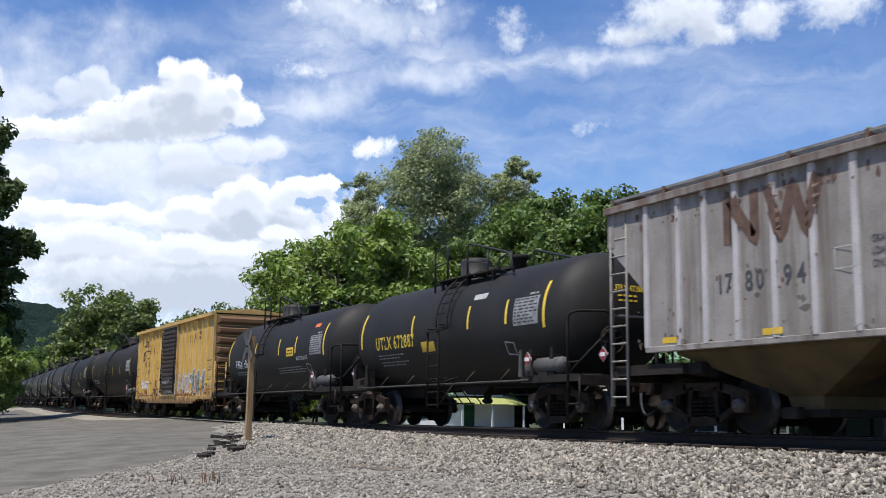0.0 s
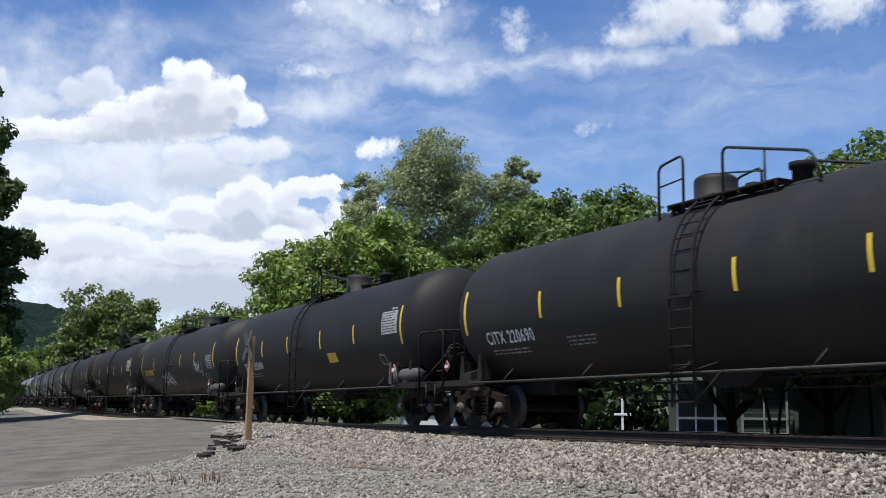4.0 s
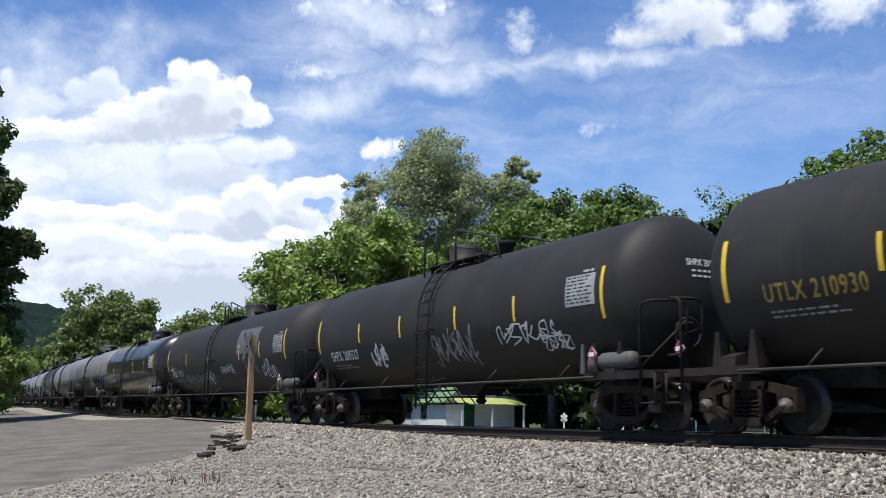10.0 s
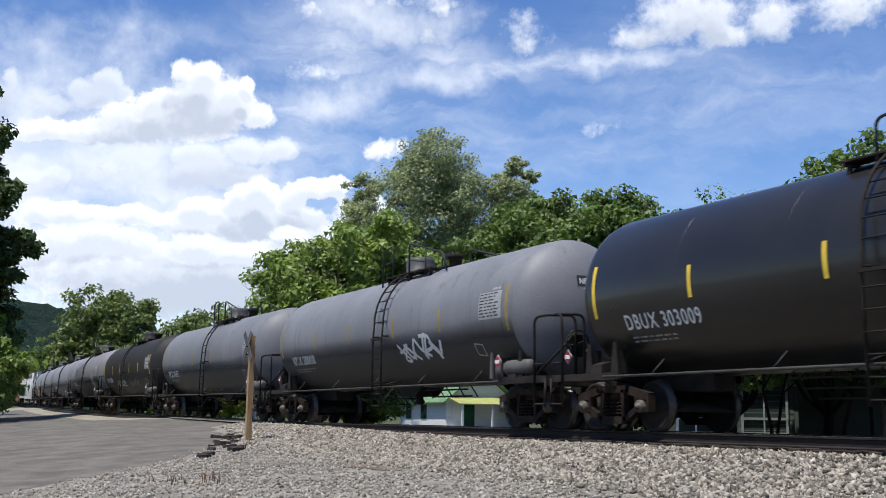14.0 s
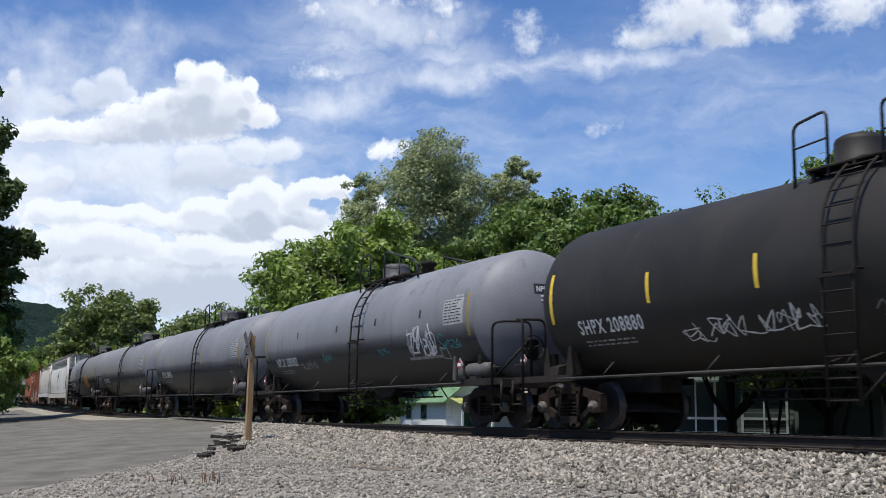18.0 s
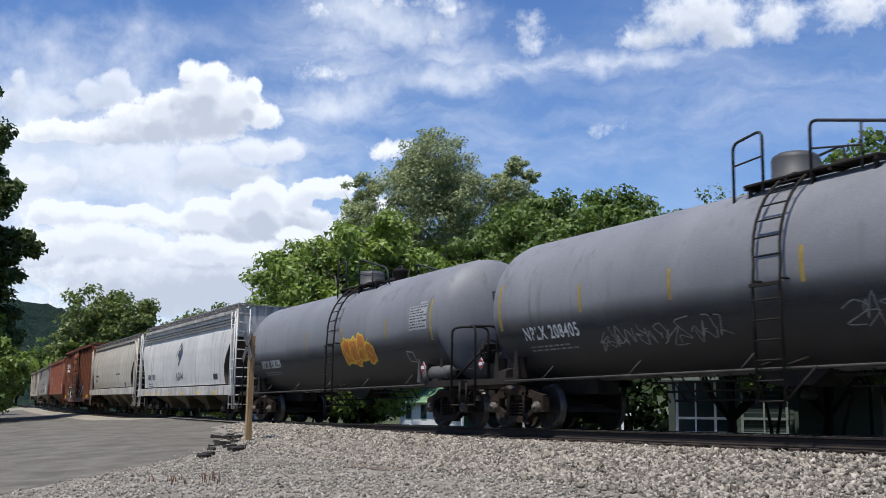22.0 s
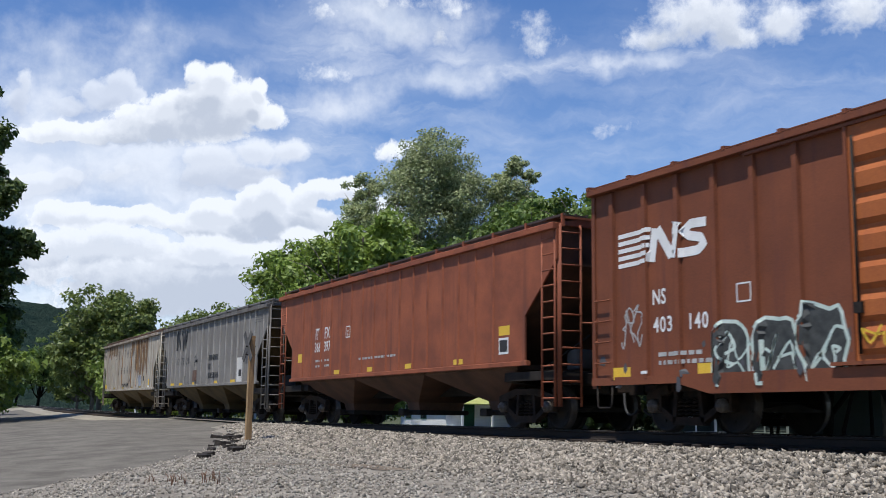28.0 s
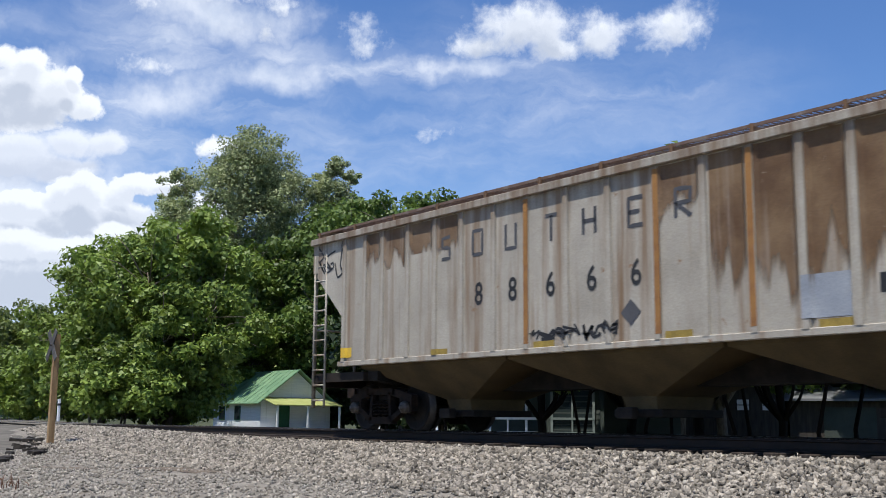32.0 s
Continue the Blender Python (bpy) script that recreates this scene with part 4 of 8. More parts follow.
def end_frame(car, L, z_low, paint, z_top, side_w):
    """Platform, ladders, posts and brake gear in the open ends of a hopper."""
    c = L / 2
    deck = (("draft_sill", lambda: Geo().box(c - 2.1, c - 0.05, -0.3, 0.3, 0.72, 1.12, 0.02)), ("end_beam", lambda: Geo().box(c - 0.2, c - 0.02, -1.52, 1.52, 0.88, 1.12, 0.015)),
            ("side_beam", lambda: Geo().box(c - 1.95, c - 0.1, -1.5, -1.35, 0.98, 1.16)), ("side_beam", lambda: Geo().box(c - 1.95, c - 0.1, 1.35, 1.5, 0.98, 1.16)),
            ("end_platform", lambda: Geo().box(c - 1.9, c - 0.1, -1.3, 1.3, 1.122, 1.15)), ("bolster", lambda: Geo().prism([(-1.4, 0.98), (-1.4, 1.16), (1.4, 1.16), (1.4, 0.98), (0.4, 0.86), (-0.4, 0.86)], c - 2.3, c - 1.96, "x")))
    def ladders():
        g = ladder_geo(c - 0.08, c - 0.55, -1.56, -1.56, 0.45, z_top - 0.1, 11)
        g.rod((c - 0.03, -1.5, 0.45), (c - 0.03, -1.5, z_top), 0.035, 6)
        g.rod((c - 0.03, 1.5, 0.45), (c - 0.03, 1.5, z_top), 0.035, 6)
        h = ladder_geo(c + 0.03, c + 0.03, -1.5, -1.02, 0.45, z_top, 11)
        o = len(g.v)
        g.v += h.v
        g.f += [tuple(i + o for i in f) for f in h.f]
        g.smooth += h.smooth
        g.rod((c + 0.02, -1.02, 2.1), (c + 0.02, 1.5, 2.1), 0.022, 6)
        g.rod((c - 0.03, 0.5, 1.1), (c - 0.03, 0.5, z_top - 0.9), 0.03, 6)
        return g
    def gear():
        g = Geo()
        ring = [(c + 0.06, -0.1 + 0.26 * math.cos(a), 2.05 + 0.26 * math.sin(a)) for a in [i * math.pi / 8 for i in range(17)]]
        g.tube(ring, 0.02, 5)
        g.rod((c + 0.06, -0.36, 2.05), (c + 0.06, 0.16, 2.05), 0.014, 5).rod((c + 0.06, -0.1, 1.8), (c + 0.06, -0.1, 2.3), 0.014, 5)
        return g
    def tank_():
        return Geo().lathe([(c - 1.5, 0.04), (c - 1.45, 0.17), (c - 0.75, 0.17), (c - 0.7, 0.04)], (0, 0.55, 1.42), "x", 14)
    for s in (0, 180):
        turn = pose(0, 0, 0, 0, 0, s)
        for k, (nm, make) in enumerate(deck):
            part(nm, shared((nm, L, k), make, STEEL), None, car, "", turn)
        part("end_ladder", shared(("end_ladder", L, z_top), ladders, paint), None, car, "", turn)
        if s == 180:
            # the ladder of the trailing corner on the seen side
            part("end_ladder", shared(("rear_ladder", L, z_top), lambda: ladder_geo(-c + 0.08, -c + 0.55, -1.56, -1.56, 0.45, z_top - 0.1, 11), paint), None, car)
    part("brake_wheel", shared(("hopper_brake_wheel", L), gear, STEEL), None, car)
    part("air_reservoir", shared(("hopper_reservoir", L), tank_, STEEL), None, car)
    part("brake_valve", shared(("brake_valve", L), lambda: Geo().box(c - 0.9, c - 0.5, -0.75, -0.35, 1.2, 1.62, 0.03), PIPE), None, car)
    part("brake_shaft", shared(("brake_shaft", L), lambda: Geo().rod((c, -0.1, 1.1), (c, -0.1, 2.0), 0.03, 6), STEEL), None, car)
    part("brake_rod", shared(("brake_rod", L), lambda: Geo().rod((c - 1.3, -1.1, 1.2), (c - 0.4, -0.5, 1.9), 0.025, 6), STEEL), None, car)


def hopper(label, centre, L, paint, posts=0, curved=False, z_low=1.35, z_top=4.0, cut=1.2, cut_z=3.35, sill=None, under=None, chutes=3, extras=None, walk_mat=None, top_band=False, post_mat=None, truck_in=2.05, wide=1.55, body_mat=None):
    car = thing("covered_hopper", label, "hopper car", "freight cars of the train")
    c = L / 2
    under, sill = under or paint, sill or paint
    if curved:
        ends = [(z_low, 1.32), (1.7, 1.42), (2.1, 1.40), (2.4, 1.2), (2.8, 0.85), (3.15, 0.45), (z_top, 0.42)]
        bulge = [(z_low, -0.06), (1.8, -0.005), (2.4, 0.02), (2.9, 0.0), (3.3, -0.06), (3.7, -0.15), (z_top, -0.26)]
        zs = [z_low + (z_top - z_low) * i / 22 for i in range(23)]
        levels = [(z, c - eased(ends, z), wide + eased(bulge, z)) for z in zs]
    else:
        levels = [(z_low, c - 2.7, wide - 0.05), (cut_z - 0.1, c - 0.1, wide - 0.05), (z_top, c - 0.1, wide - 0.05)]
        def sheet_():
            return Geo().prism([(-c, z_top), (-c, cut_z), (-c + cut, cut_z - 1.05), (-c + cut, z_low), (c - cut, z_low), (c - cut, cut_z - 1.05), (c, cut_z), (c, z_top)], -0.02, 0.02)
        for y in (-wide, wide):
            part("side_sheet", shared(("side_sheet", L, z_low, z_top, cut), sheet_, paint), None, car, "", pose(0, y, 0))
    # slope sheets of flat-sided hoppers take the chute tone: dirt plus painted end shade
    body = part("body", shared(("hopper_body", L, curved, z_low, z_top, cut), lambda: loft(levels) if not curved else curved_loft(levels), paint if curved else body_mat or under), None, car)
    # sloping end faces below the roof get their shade as dark brown paint
    if curved and len(body.data.materials) == 1:
        body.data.materials.append(END_SHADE)
        for p in body.data.polygons:
            if abs(p.normal.x) > 0.35 and p.center.z < 3.2:
                p.material_index = 1
    if posts:
        xs = posts if isinstance(posts, list) else [-(c - cut + 0.1) + (2 * (c - cut) - 0.2) * i / (posts - 1) for i in range(posts)]
        def post():
            return Geo().prism([(-0.075, -wide + 0.02), (-0.055, -wide - 0.058), (0.055, -wide - 0.058), (0.075, -wide + 0.02)], z_low + 0.02, z_top - 0.06, "z")
        pm = shared(("side_post", z_low, z_top, wide), post, post_mat or paint)
        for x in xs:
            part("side_post", pm, None, car, "", pose(x, 0, 0))
        for x in (-c + 0.12, c - 0.12):
            part("corner_post", shared(("corner_post", cut_z, z_top), lambda: Geo().box(-0.09, 0.09, -wide - 0.03, -wide + 0.02, cut_z - 0.05, z_top - 0.06), paint), None, car, "", pose(x, 0, 0))
    elif curved:
        for x in (-c + 0.34, c - 0.34):
            part("corner_post", shared(("curved_corner", z_top, wide), lambda: Geo().prism([(-wide - 0.02, 1.1), (-wide + 0.08, 1.1), (-wide + 0.05, 3.2), (-wide + 0.28, z_top), (-wide + 0.18, z_top), (-wide - 0.06, 3.2)], -0.05, 0.05, "x"), paint), None, car, "", pose(x, 0, 0))
    part("side_sill", shared(("side_sill", L, z_low), lambda: Geo().box(-c + cut - 0.1, c - cut + 0.1, -wide - 0.05, -wide + 0.06, z_low - 0.07, z_low + 0.03, 0.01).box(-c + cut - 0.1, c - cut + 0.1, wide - 0.06, wide + 0.05, z_low - 0.07, z_low + 0.03, 0.01) if not curved else Geo().box(-c + 0.05, c - 0.05, -wide - 0.06, -wide + 0.06, z_low - 0.42, z_low - 0.06, 0.01).box(-c + 0.05, c - 0.05, wide - 0.06, wide + 0.06, z_low - 0.42, z_low - 0.06, 0.01), sill), None, car)
    # top rail and roof
    w = wide if not curved else wide - 0.26
    e = c if not curved else c - 0.4
    part("top_chord", shared(("top_chord", L, z_top, w), lambda: Geo().box(-e, e, -w - 0.11, -w + 0.05, z_top - 0.1, z_top + 0.03, 0.01).box(-e, e, w - 0.05, w + 0.07, z_top - 0.1, z_top + 0.03, 0.01), paint), None, car)
    part("roof", shared(("hopper_roof", L, z_top, w), lambda: Geo().prism([(-w, z_top - 0.02), (-w, z_top + 0.03), (-0.5, z_top + 0.2), (0.5, z_top + 0.2), (w, z_top + 0.03), (w, z_top - 0.02)], -e, e, "x"), paint), None, car)
    lift_, o = (0.17, wide - 0.12) if not curved else (0.22, w + 0.06)

    def roofwalk():
        """Two open gratings of thin bars along the roof's edges."""
        g = Geo()
        z = z_top + lift_
        for y in (-o, o - 0.55):
            for k in (0.0, 0.27, 0.53):
                g.box(-e - 0.1, e + 0.1, y + k, y + k + 0.02, z, z + 0.045)
            n = int(2 * e / 0.085)
            for i in range(n + 1):
                x = -e + 2 * e * i / n
                g.add([(x, y, z + 0.01), (x, y + 0.55, z + 0.01), (x, y + 0.55, z + 0.035), (x, y, z + 0.035)], [(0, 1, 2, 3)])
                g.add([(x - 0.012, y, z + 0.01), (x - 0.012, y + 0.55, z + 0.01), (x + 0.012, y + 0.55, z + 0.01), (x + 0.012, y, z + 0.01)], [(0, 1, 2, 3)])
        for x in (-e + 0.5, e - 0.5):
            g.box(x - 0.25, x + 0.25, -o, o, z - 0.002, z + 0.012)
        return g

    def walk_bracket():
        return Geo().box(-0.03, 0.03, -o - 0.02, -o + 0.04, z_top - 0.05, z_top + lift_ + 0.05).box(-0.03, 0.03, o - 0.04, o + 0.02, z_top - 0.05, z_top + lift_ + 0.05).box(-0.025, 0.025, -o, o, z_top + lift_ - 0.05, z_top + lift_ - 0.005)
    n = int(L / 1.35)
    for i in range(n + 1):
        part("walk_bracket", shared(("walk_bracket", L, z_top), walk_bracket, paint), None, car, "", pose(-e + 2 * e * i / n, 0, 0))
    part("roofwalk", shared(("roofwalk", L, z_top), roofwalk, walk_mat or WALK_GREY), None, car)
    def hatch():
        return Geo().box(-6.5 * L / 17.5, 6.5 * L / 17.5, -0.32, 0.32, z_top + 0.19, z_top + 0.29, 0.02)
    part("hatch", shared(("hatch", L, z_top), hatch, paint), None, car)
    # chutes
    span = (2 * (c - cut) - 1.0) / chutes / 2
    for k in range(chutes):
        x = (k - (chutes - 1) / 2) * 2 * span
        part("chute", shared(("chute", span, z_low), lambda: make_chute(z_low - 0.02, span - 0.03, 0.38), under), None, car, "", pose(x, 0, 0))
        part("outlet_gate", shared("outlet_gate", lambda: make_gate(0.38), STEEL), None, car, "", pose(x, 0, 0))
    part("centre_sill", shared(("centre_sill", L), lambda: Geo().box(-c + 1, c - 1, -0.3, 0.3, 0.75, 1.15), STEEL), None, car)
    end_frame(car, L, z_low, paint, z_top, wide)
    couplers(car, c + 0.32)
    for s in (1, -1):
        bogie(car, s * (c - truck_in + 0.1), car)
    if extras:
        extras(car, ribbed(-wide - 0.02, xs, 0.04) if posts else bulged(wide, bulge) if curved else flat_side(-wide - 0.02))
    CARS.append((car, centre, c - truck_in))
    return car


def box_car(label, centre, L, paint, door_mat, z0=0.78, z1=4.18, ribs=12, door=(0.55, 3.3), end_mat=None, extras=None, rib_side=None, roof_mat=None, rib_list=None, rib_mat=None):
    car = thing("box_car", label, "box car", "freight cars of the train")
    c, w = L / 2, 1.52
    part("body", shared(("box_body", L, z0, z1), lambda: loft([(z0 + 0.22, c - 0.04, w), (z1, c - 0.04, w)]), paint), None, car)
    # corner posts, eave and sill
    def frame_():
        g = Geo()
        for x in (-c, c - 0.1):
            for y in (-w - 0.03, w - 0.07):
                g.box(x, x + 0.1, y, y + 0.1, z0 + 0.05, z1 + 0.02)
        for y in (-w - 0.15, w - 0.02):
            g.box(-c, c, y, y + 0.17, z1 - 0.07, z1 + 0.05, 0.01)
        return g
    part("corner_frame", shared(("box_frame", L, z0, z1), frame_, paint), None, car)
    part("side_sill", shared(("box_sill", L, z0), lambda: Geo().prism([(-c, z0 + 0.24), (-c, z0 + 0.10), (-c + 2.4, z0 + 0.10), (-c + 3.2, z0 - 0.08), (c - 3.2, z0 - 0.08), (c - 2.4, z0 + 0.10), (c, z0 + 0.10), (c, z0 + 0.24)], -w - 0.05, -w + 0.03).prism([(-c, z0 + 0.24), (-c, z0 + 0.05), (c, z0 + 0.05), (c, z0 + 0.24)], w - 0.03, w + 0.05), paint), None, car)
    d0, d1 = door
    def rib():
        return Geo().prism([(-0.075, -w + 0.01), (-0.05, -w - 0.06), (0.05, -w - 0.06), (0.075, -w + 0.01)], z0 + 0.2, z1 - 0.09, "z")
    rm = shared(("side_rib", z0, z1), rib, rib_mat or paint)
    for x in rib_list or []:
        part("side_rib", rm, None, car, "", pose(x, 0, 0))
    # sliding door with horizontal corrugations
    def door_geo():
        g = Geo()
        g.box(d0, d1, -w - 0.07, -w + 0.01, z0 + 0.28, z1 - 0.12, 0.01)
        return g
    dr = part("sliding_door", door_geo(), door_mat, car)
    n = rib_side or 5
    for k in range(n):
        z = z0 + 0.38 + (z1 - z0 - 0.62) * k / n
        hgt = (z1 - z0 - 0.62) / n
        part("door_panel",
             Geo().add([(d0 + 0.08, -w - 0.065, z), (d1 - 0.08, -w - 0.065, z), (d1 - 0.08, -w - 0.065, z + hgt * 0.88), (d0 + 0.08, -w - 0.065, z + hgt * 0.88),
                        (d0 + 0.12, -w - 0.12, z + hgt * 0.2), (d1 - 0.12, -w - 0.12, z + hgt * 0.2), (d1 - 0.12, -w - 0.12, z + hgt * 0.68), (d0 + 0.12, -w - 0.12, z + hgt * 0.68)],
                       [(0, 1, 5, 4), (1, 2, 6, 5), (2, 3, 7, 6), (3, 0, 4, 7), (4, 5, 6, 7)]), door_mat, dr)
    g = Geo()
    for z in (z0 + 0.26, z1 - 0.13):
        g.box(d0 - 2.0 if z > 2 else d0 - 0.4, d1 + 0.15, -w - 0.11, -w - 0.0, z, z + 0.05)
    for x in (d0 - 0.02, d1 - 0.04):
        g.box(x, x + 0.06, -w - 0.10, -w, z0 + 0.24, z1 - 0.1)
    part("door_track", g, paint, car)
    for x in (d0 + 0.18, d1 - 0.18):
        part("door_locking_bar", Geo().rod((x, -w - 0.15, z0 + 0.4), (x, -w - 0.15, z1 - 0.3), 0.022, 6), STEEL, dr)
        part("latch", Geo().box(x - 0.07, x + 0.07, -w - 0.18, -w - 0.1, z0 + 0.95, z0 + 1.1), STEEL, dr)
    # corrugated ends
    for s in (0, 180):
        turn = pose(0, 0, 0, 0, 0, s)
        hh = (z1 - z0 - 0.3) / 8
        def end_():
            return Geo().box(c - 0.06, c - 0.03, -w + 0.03, w - 0.03, z0 + 0.25, z1 - 0.02)
        def wave():
            z = 0
            return Geo().add([(c - 0.05, -w + 0.06, z), (c - 0.05, w - 0.06, z), (c - 0.05, w - 0.06, z + hh * 0.92), (c - 0.05, -w + 0.06, z + hh * 0.92),
                        (c + 0.06, -w + 0.22, z + hh * 0.3), (c + 0.06, w - 0.22, z + hh * 0.3), (c + 0.06, w - 0.22, z + hh * 0.62), (c + 0.06, -w + 0.22, z + hh * 0.62)],
                       [(0, 1, 5, 4), (1, 2, 6, 5), (2, 3, 7, 6), (3, 0, 4, 7), (4, 5, 6, 7)])
        ce = part("corrugated_end", shared(("corrugated_end", L, z0, z1), end_, end_mat or paint), None, car, "", turn)
        for i in range(8):
            part("corrugation", shared(("corrugation", L, z0, z1), wave, end_mat or paint), None, ce, "", pose(0.025, 0, z0 + 0.28 + i * hh))
        part("end_beam", shared(("box_beam", L), lambda: Geo().box(c - 0.25, c + 0.02, -1.5, 1.5, 0.86, 1.1, 0.02).box(c - 2.2, c - 0.2, -0.3, 0.3, 0.72, 1.1), STEEL), None, car, "", turn)
        part("crossover_step", shared(("crossover_step", L), lambda: Geo().box(c + 0.02, c + 0.22, -1.2, 1.2, 1.04, 1.08).rod((c + 0.1, -1.3, 1.9), (c + 0.1, 1.3, 1.9), 0.02, 6), STEEL), None, car, "", turn)
    iron = shared("grab_iron", lambda: Geo().tube(rail_bend([(0, -w + 0.02, 0.05), (0, -w - 0.09, 0), (0.46, -w - 0.09, 0), (0.46, -w + 0.02, 0.05)], 0.04), 0.014, 5), paint)
    for x in (-c + 0.14, c - 0.62):
        for k in range(4):
            part("grab_iron", iron, None, car, "", pose(x, 0, z0 + 0.5 + 0.38 * k))
        part("stirrup_step", shared(("stirrup_step", z0), lambda: Geo().tube(rail_bend([(0, -w - 0.02, z0 + 0.12), (0.03, -w - 0.03, z0 - 0.3), (0.44, -w - 0.03, z0 - 0.3), (0.47, -w - 0.02, z0 + 0.12)], 0.06), 0.018, 5), STEEL), None, car, "", pose(x, 0, 0))
    part("end_ladder", shared(("box_end_ladder", L), lambda: ladder_geo(c + 0.1, c + 0.1, -w + 0.05, -w + 0.5, z0 - 0.3, 2.3, 6), paint), None, car)
    # roof
    part("roof", shared(("box_roof", L, z1), lambda: Geo().prism([(-w - 0.15, z1 + 0.051), (-w - 0.15, z1 + 0.07), (0, z1 + 0.22), (w + 0.15, z1 + 0.07), (w + 0.15, z1 + 0.051)], -c, c, "x"), roof_mat or paint), None, car)
    n = 14
    rmesh = shared(("roof_rib", z1), lambda: Geo().prism([(-w - 0.155, z1 + 0.04), (-w - 0.155, z1 + 0.11), (0, z1 + 0.27), (w + 0.155, z1 + 0.11), (w + 0.155, z1 + 0.04), (0, z1 + 0.2)], -0.04, 0.04, "x"), roof_mat or paint)
    for i in range(n):
        part("roof_rib", rmesh, None, car, "", pose(-c + 0.05 + (L - 0.1) * i / (n - 1), 0, 0))
    part("centre_sill", shared(("box_centre_sill", L), lambda: Geo().box(-c + 1, c - 1, -0.35, 0.35, 0.7, 1.0).box(-1.4, 1.2, -0.9, 0.9, 0.45, 0.9), STEEL), None, car)
    couplers(car, c + 0.3)
    for s in (1, -1):
        bogie(car, s * (c - 2.1), car)
    if extras:
        extras(car, ribbed(-w, rib_list or [], 0.062))
    CARS.append((car, centre, c - 2.1))
    return car


WALK_GREY = material("grey_grating", (0.15, 0.147, 0.14), (0.22, 0.215, 0.205), 3.0, 0.7, bump=0.1)
YELLOW_BOX = material("faded_yellow_paint", (0.47, 0.295, 0.09), (0.58, 0.375, 0.13), 0.8, 0.7, bump=0.06, streak=0.4, streak_colour=(0.33, 0.2, 0.085), wear=0.12, wear_colour=(0.22, 0.12, 0.06), runs=(0.7, -1.05, (0.16, 0.085, 0.038)))
YELLOW_RIB = material("yellow_rib_paint", (0.56, 0.33, 0.06), (0.66, 0.41, 0.09), 1.5, 0.6, bump=0.06, streak=0.2, streak_colour=(0.33, 0.17, 0.06), runs=(0.7, -0.7, (0.2, 0.1, 0.04)))
DARK_DOOR = material("dark_door_paint", (0.035, 0.024, 0.018), (0.06, 0.04, 0.03), 2.0, 0.6, bump=0.1, wear=0.3, wear_colour=(0.14, 0.07, 0.04))
PALE_GREY = material("weathered_pale_grey_paint", (0.21, 0.187, 0.165), (0.31, 0.28, 0.25), 1.1, 0.7, bump=0.08, streak=0.6, streak_colour=(0.125, 0.095, 0.075), wear=0.28, wear_colour=(0.15, 0.09, 0.065), runs=(4.22, 1.6, (0.13, 0.082, 0.06)))
OFF_WHITE = material("dusty_white_paint", (0.47, 0.45, 0.415), (0.6, 0.58, 0.54), 0.5, 0.6, bump=0.05, streak=0.4, streak_colour=(0.25, 0.225, 0.195), runs=(4.5, 2.6, (0.19, 0.172, 0.15)))
DIRTY_SILL = material("grimy_white_sill", (0.34, 0.315, 0.275), (0.5, 0.475, 0.43), 1.6, 0.7, bump=0.08, streak=0.55, streak_colour=(0.18, 0.15, 0.12), wear=0.3, wear_colour=(0.2, 0.15, 0.11))
BEIGE = material("stained_beige_paint", (0.39, 0.355, 0.295), (0.48, 0.44, 0.37), 0.5, 0.65, bump=0.05, streak=0.5, streak_colour=(0.22, 0.2, 0.17), runs=(4.35, 2.2, (0.15, 0.135, 0.115)))
BROWN = material("brown_freight_paint", (0.135, 0.042, 0.018), (0.19, 0.06, 0.026), 0.7, 0.65, bump=0.06, streak=0.35, streak_colour=(0.11, 0.035, 0.024))
ORANGE_DOOR = material("orange_brown_door", (0.30, 0.085, 0.022), (0.36, 0.11, 0.03), 0.8, 0.65, bump=0.06, streak=0.25, streak_colour=(0.2, 0.06, 0.03))
OXIDE = material("faded_red_oxide_paint", (0.165, 0.05, 0.025), (0.29, 0.088, 0.04), 0.9, 0.7, bump=0.06, streak=0.35, streak_colour=(0.13, 0.045, 0.028), wear=0.12, wear_colour=(0.12, 0.05, 0.033))
DARK_GREY = material("sooty_grey_paint", (0.155, 0.143, 0.127), (0.225, 0.21, 0.188), 0.5, 0.7, bump=0.08, streak=0.4, streak_colour=(0.09, 0.080, 0.07), runs=(4.3, 3.0, (0.085, 0.075, 0.066)))
RUSTED = material("rust_streaked_white_paint", (0.31, 0.278, 0.226), (0.43, 0.392, 0.326), 0.7, 0.75, bump=0.12, streak=0.6, streak_colour=(0.20, 0.13, 0.075), wear=0.4, wear_colour=(0.23, 0.13, 0.065), runs=(4.55, 3.2, (0.14, 0.08, 0.042)))
# shade of the open hopper ends, put into a dark brown
END_SHADE = material("shaded_end_sheet", (0.045, 0.036, 0.028), (0.09, 0.074, 0.058), 0.9, 0.85, bump=0.1, streak=0.4, streak_colour=(0.03, 0.024, 0.02))
# dusty chutes, darkened further to hold the shade beneath the cars
UNDER = material("dusty_shaded_chute", (0.05, 0.04, 0.027), (0.105, 0.082, 0.05), 0.9, 0.85, bump=0.1)
UNDER_RED = material("dusty_red_shaded_chute", (0.05, 0.027, 0.018), (0.11, 0.058, 0.036), 0.9, 0.85, bump=0.1)
PLATE = material("yellow_sill_label", (0.60, 0.38, 0.03), (0.68, 0.45, 0.05), 3.0, 0.5, bump=0.02)
SPRAY_WHITE = material("white_spray_paint", (0.55, 0.56, 0.55), (0.68, 0.68, 0.67), 6.0, 0.6, bump=0.02)
SPRAY_DIM = material("faded_spray_paint", (0.16, 0.16, 0.155), (0.30, 0.30, 0.29), 6.0, 0.7, bump=0.02)
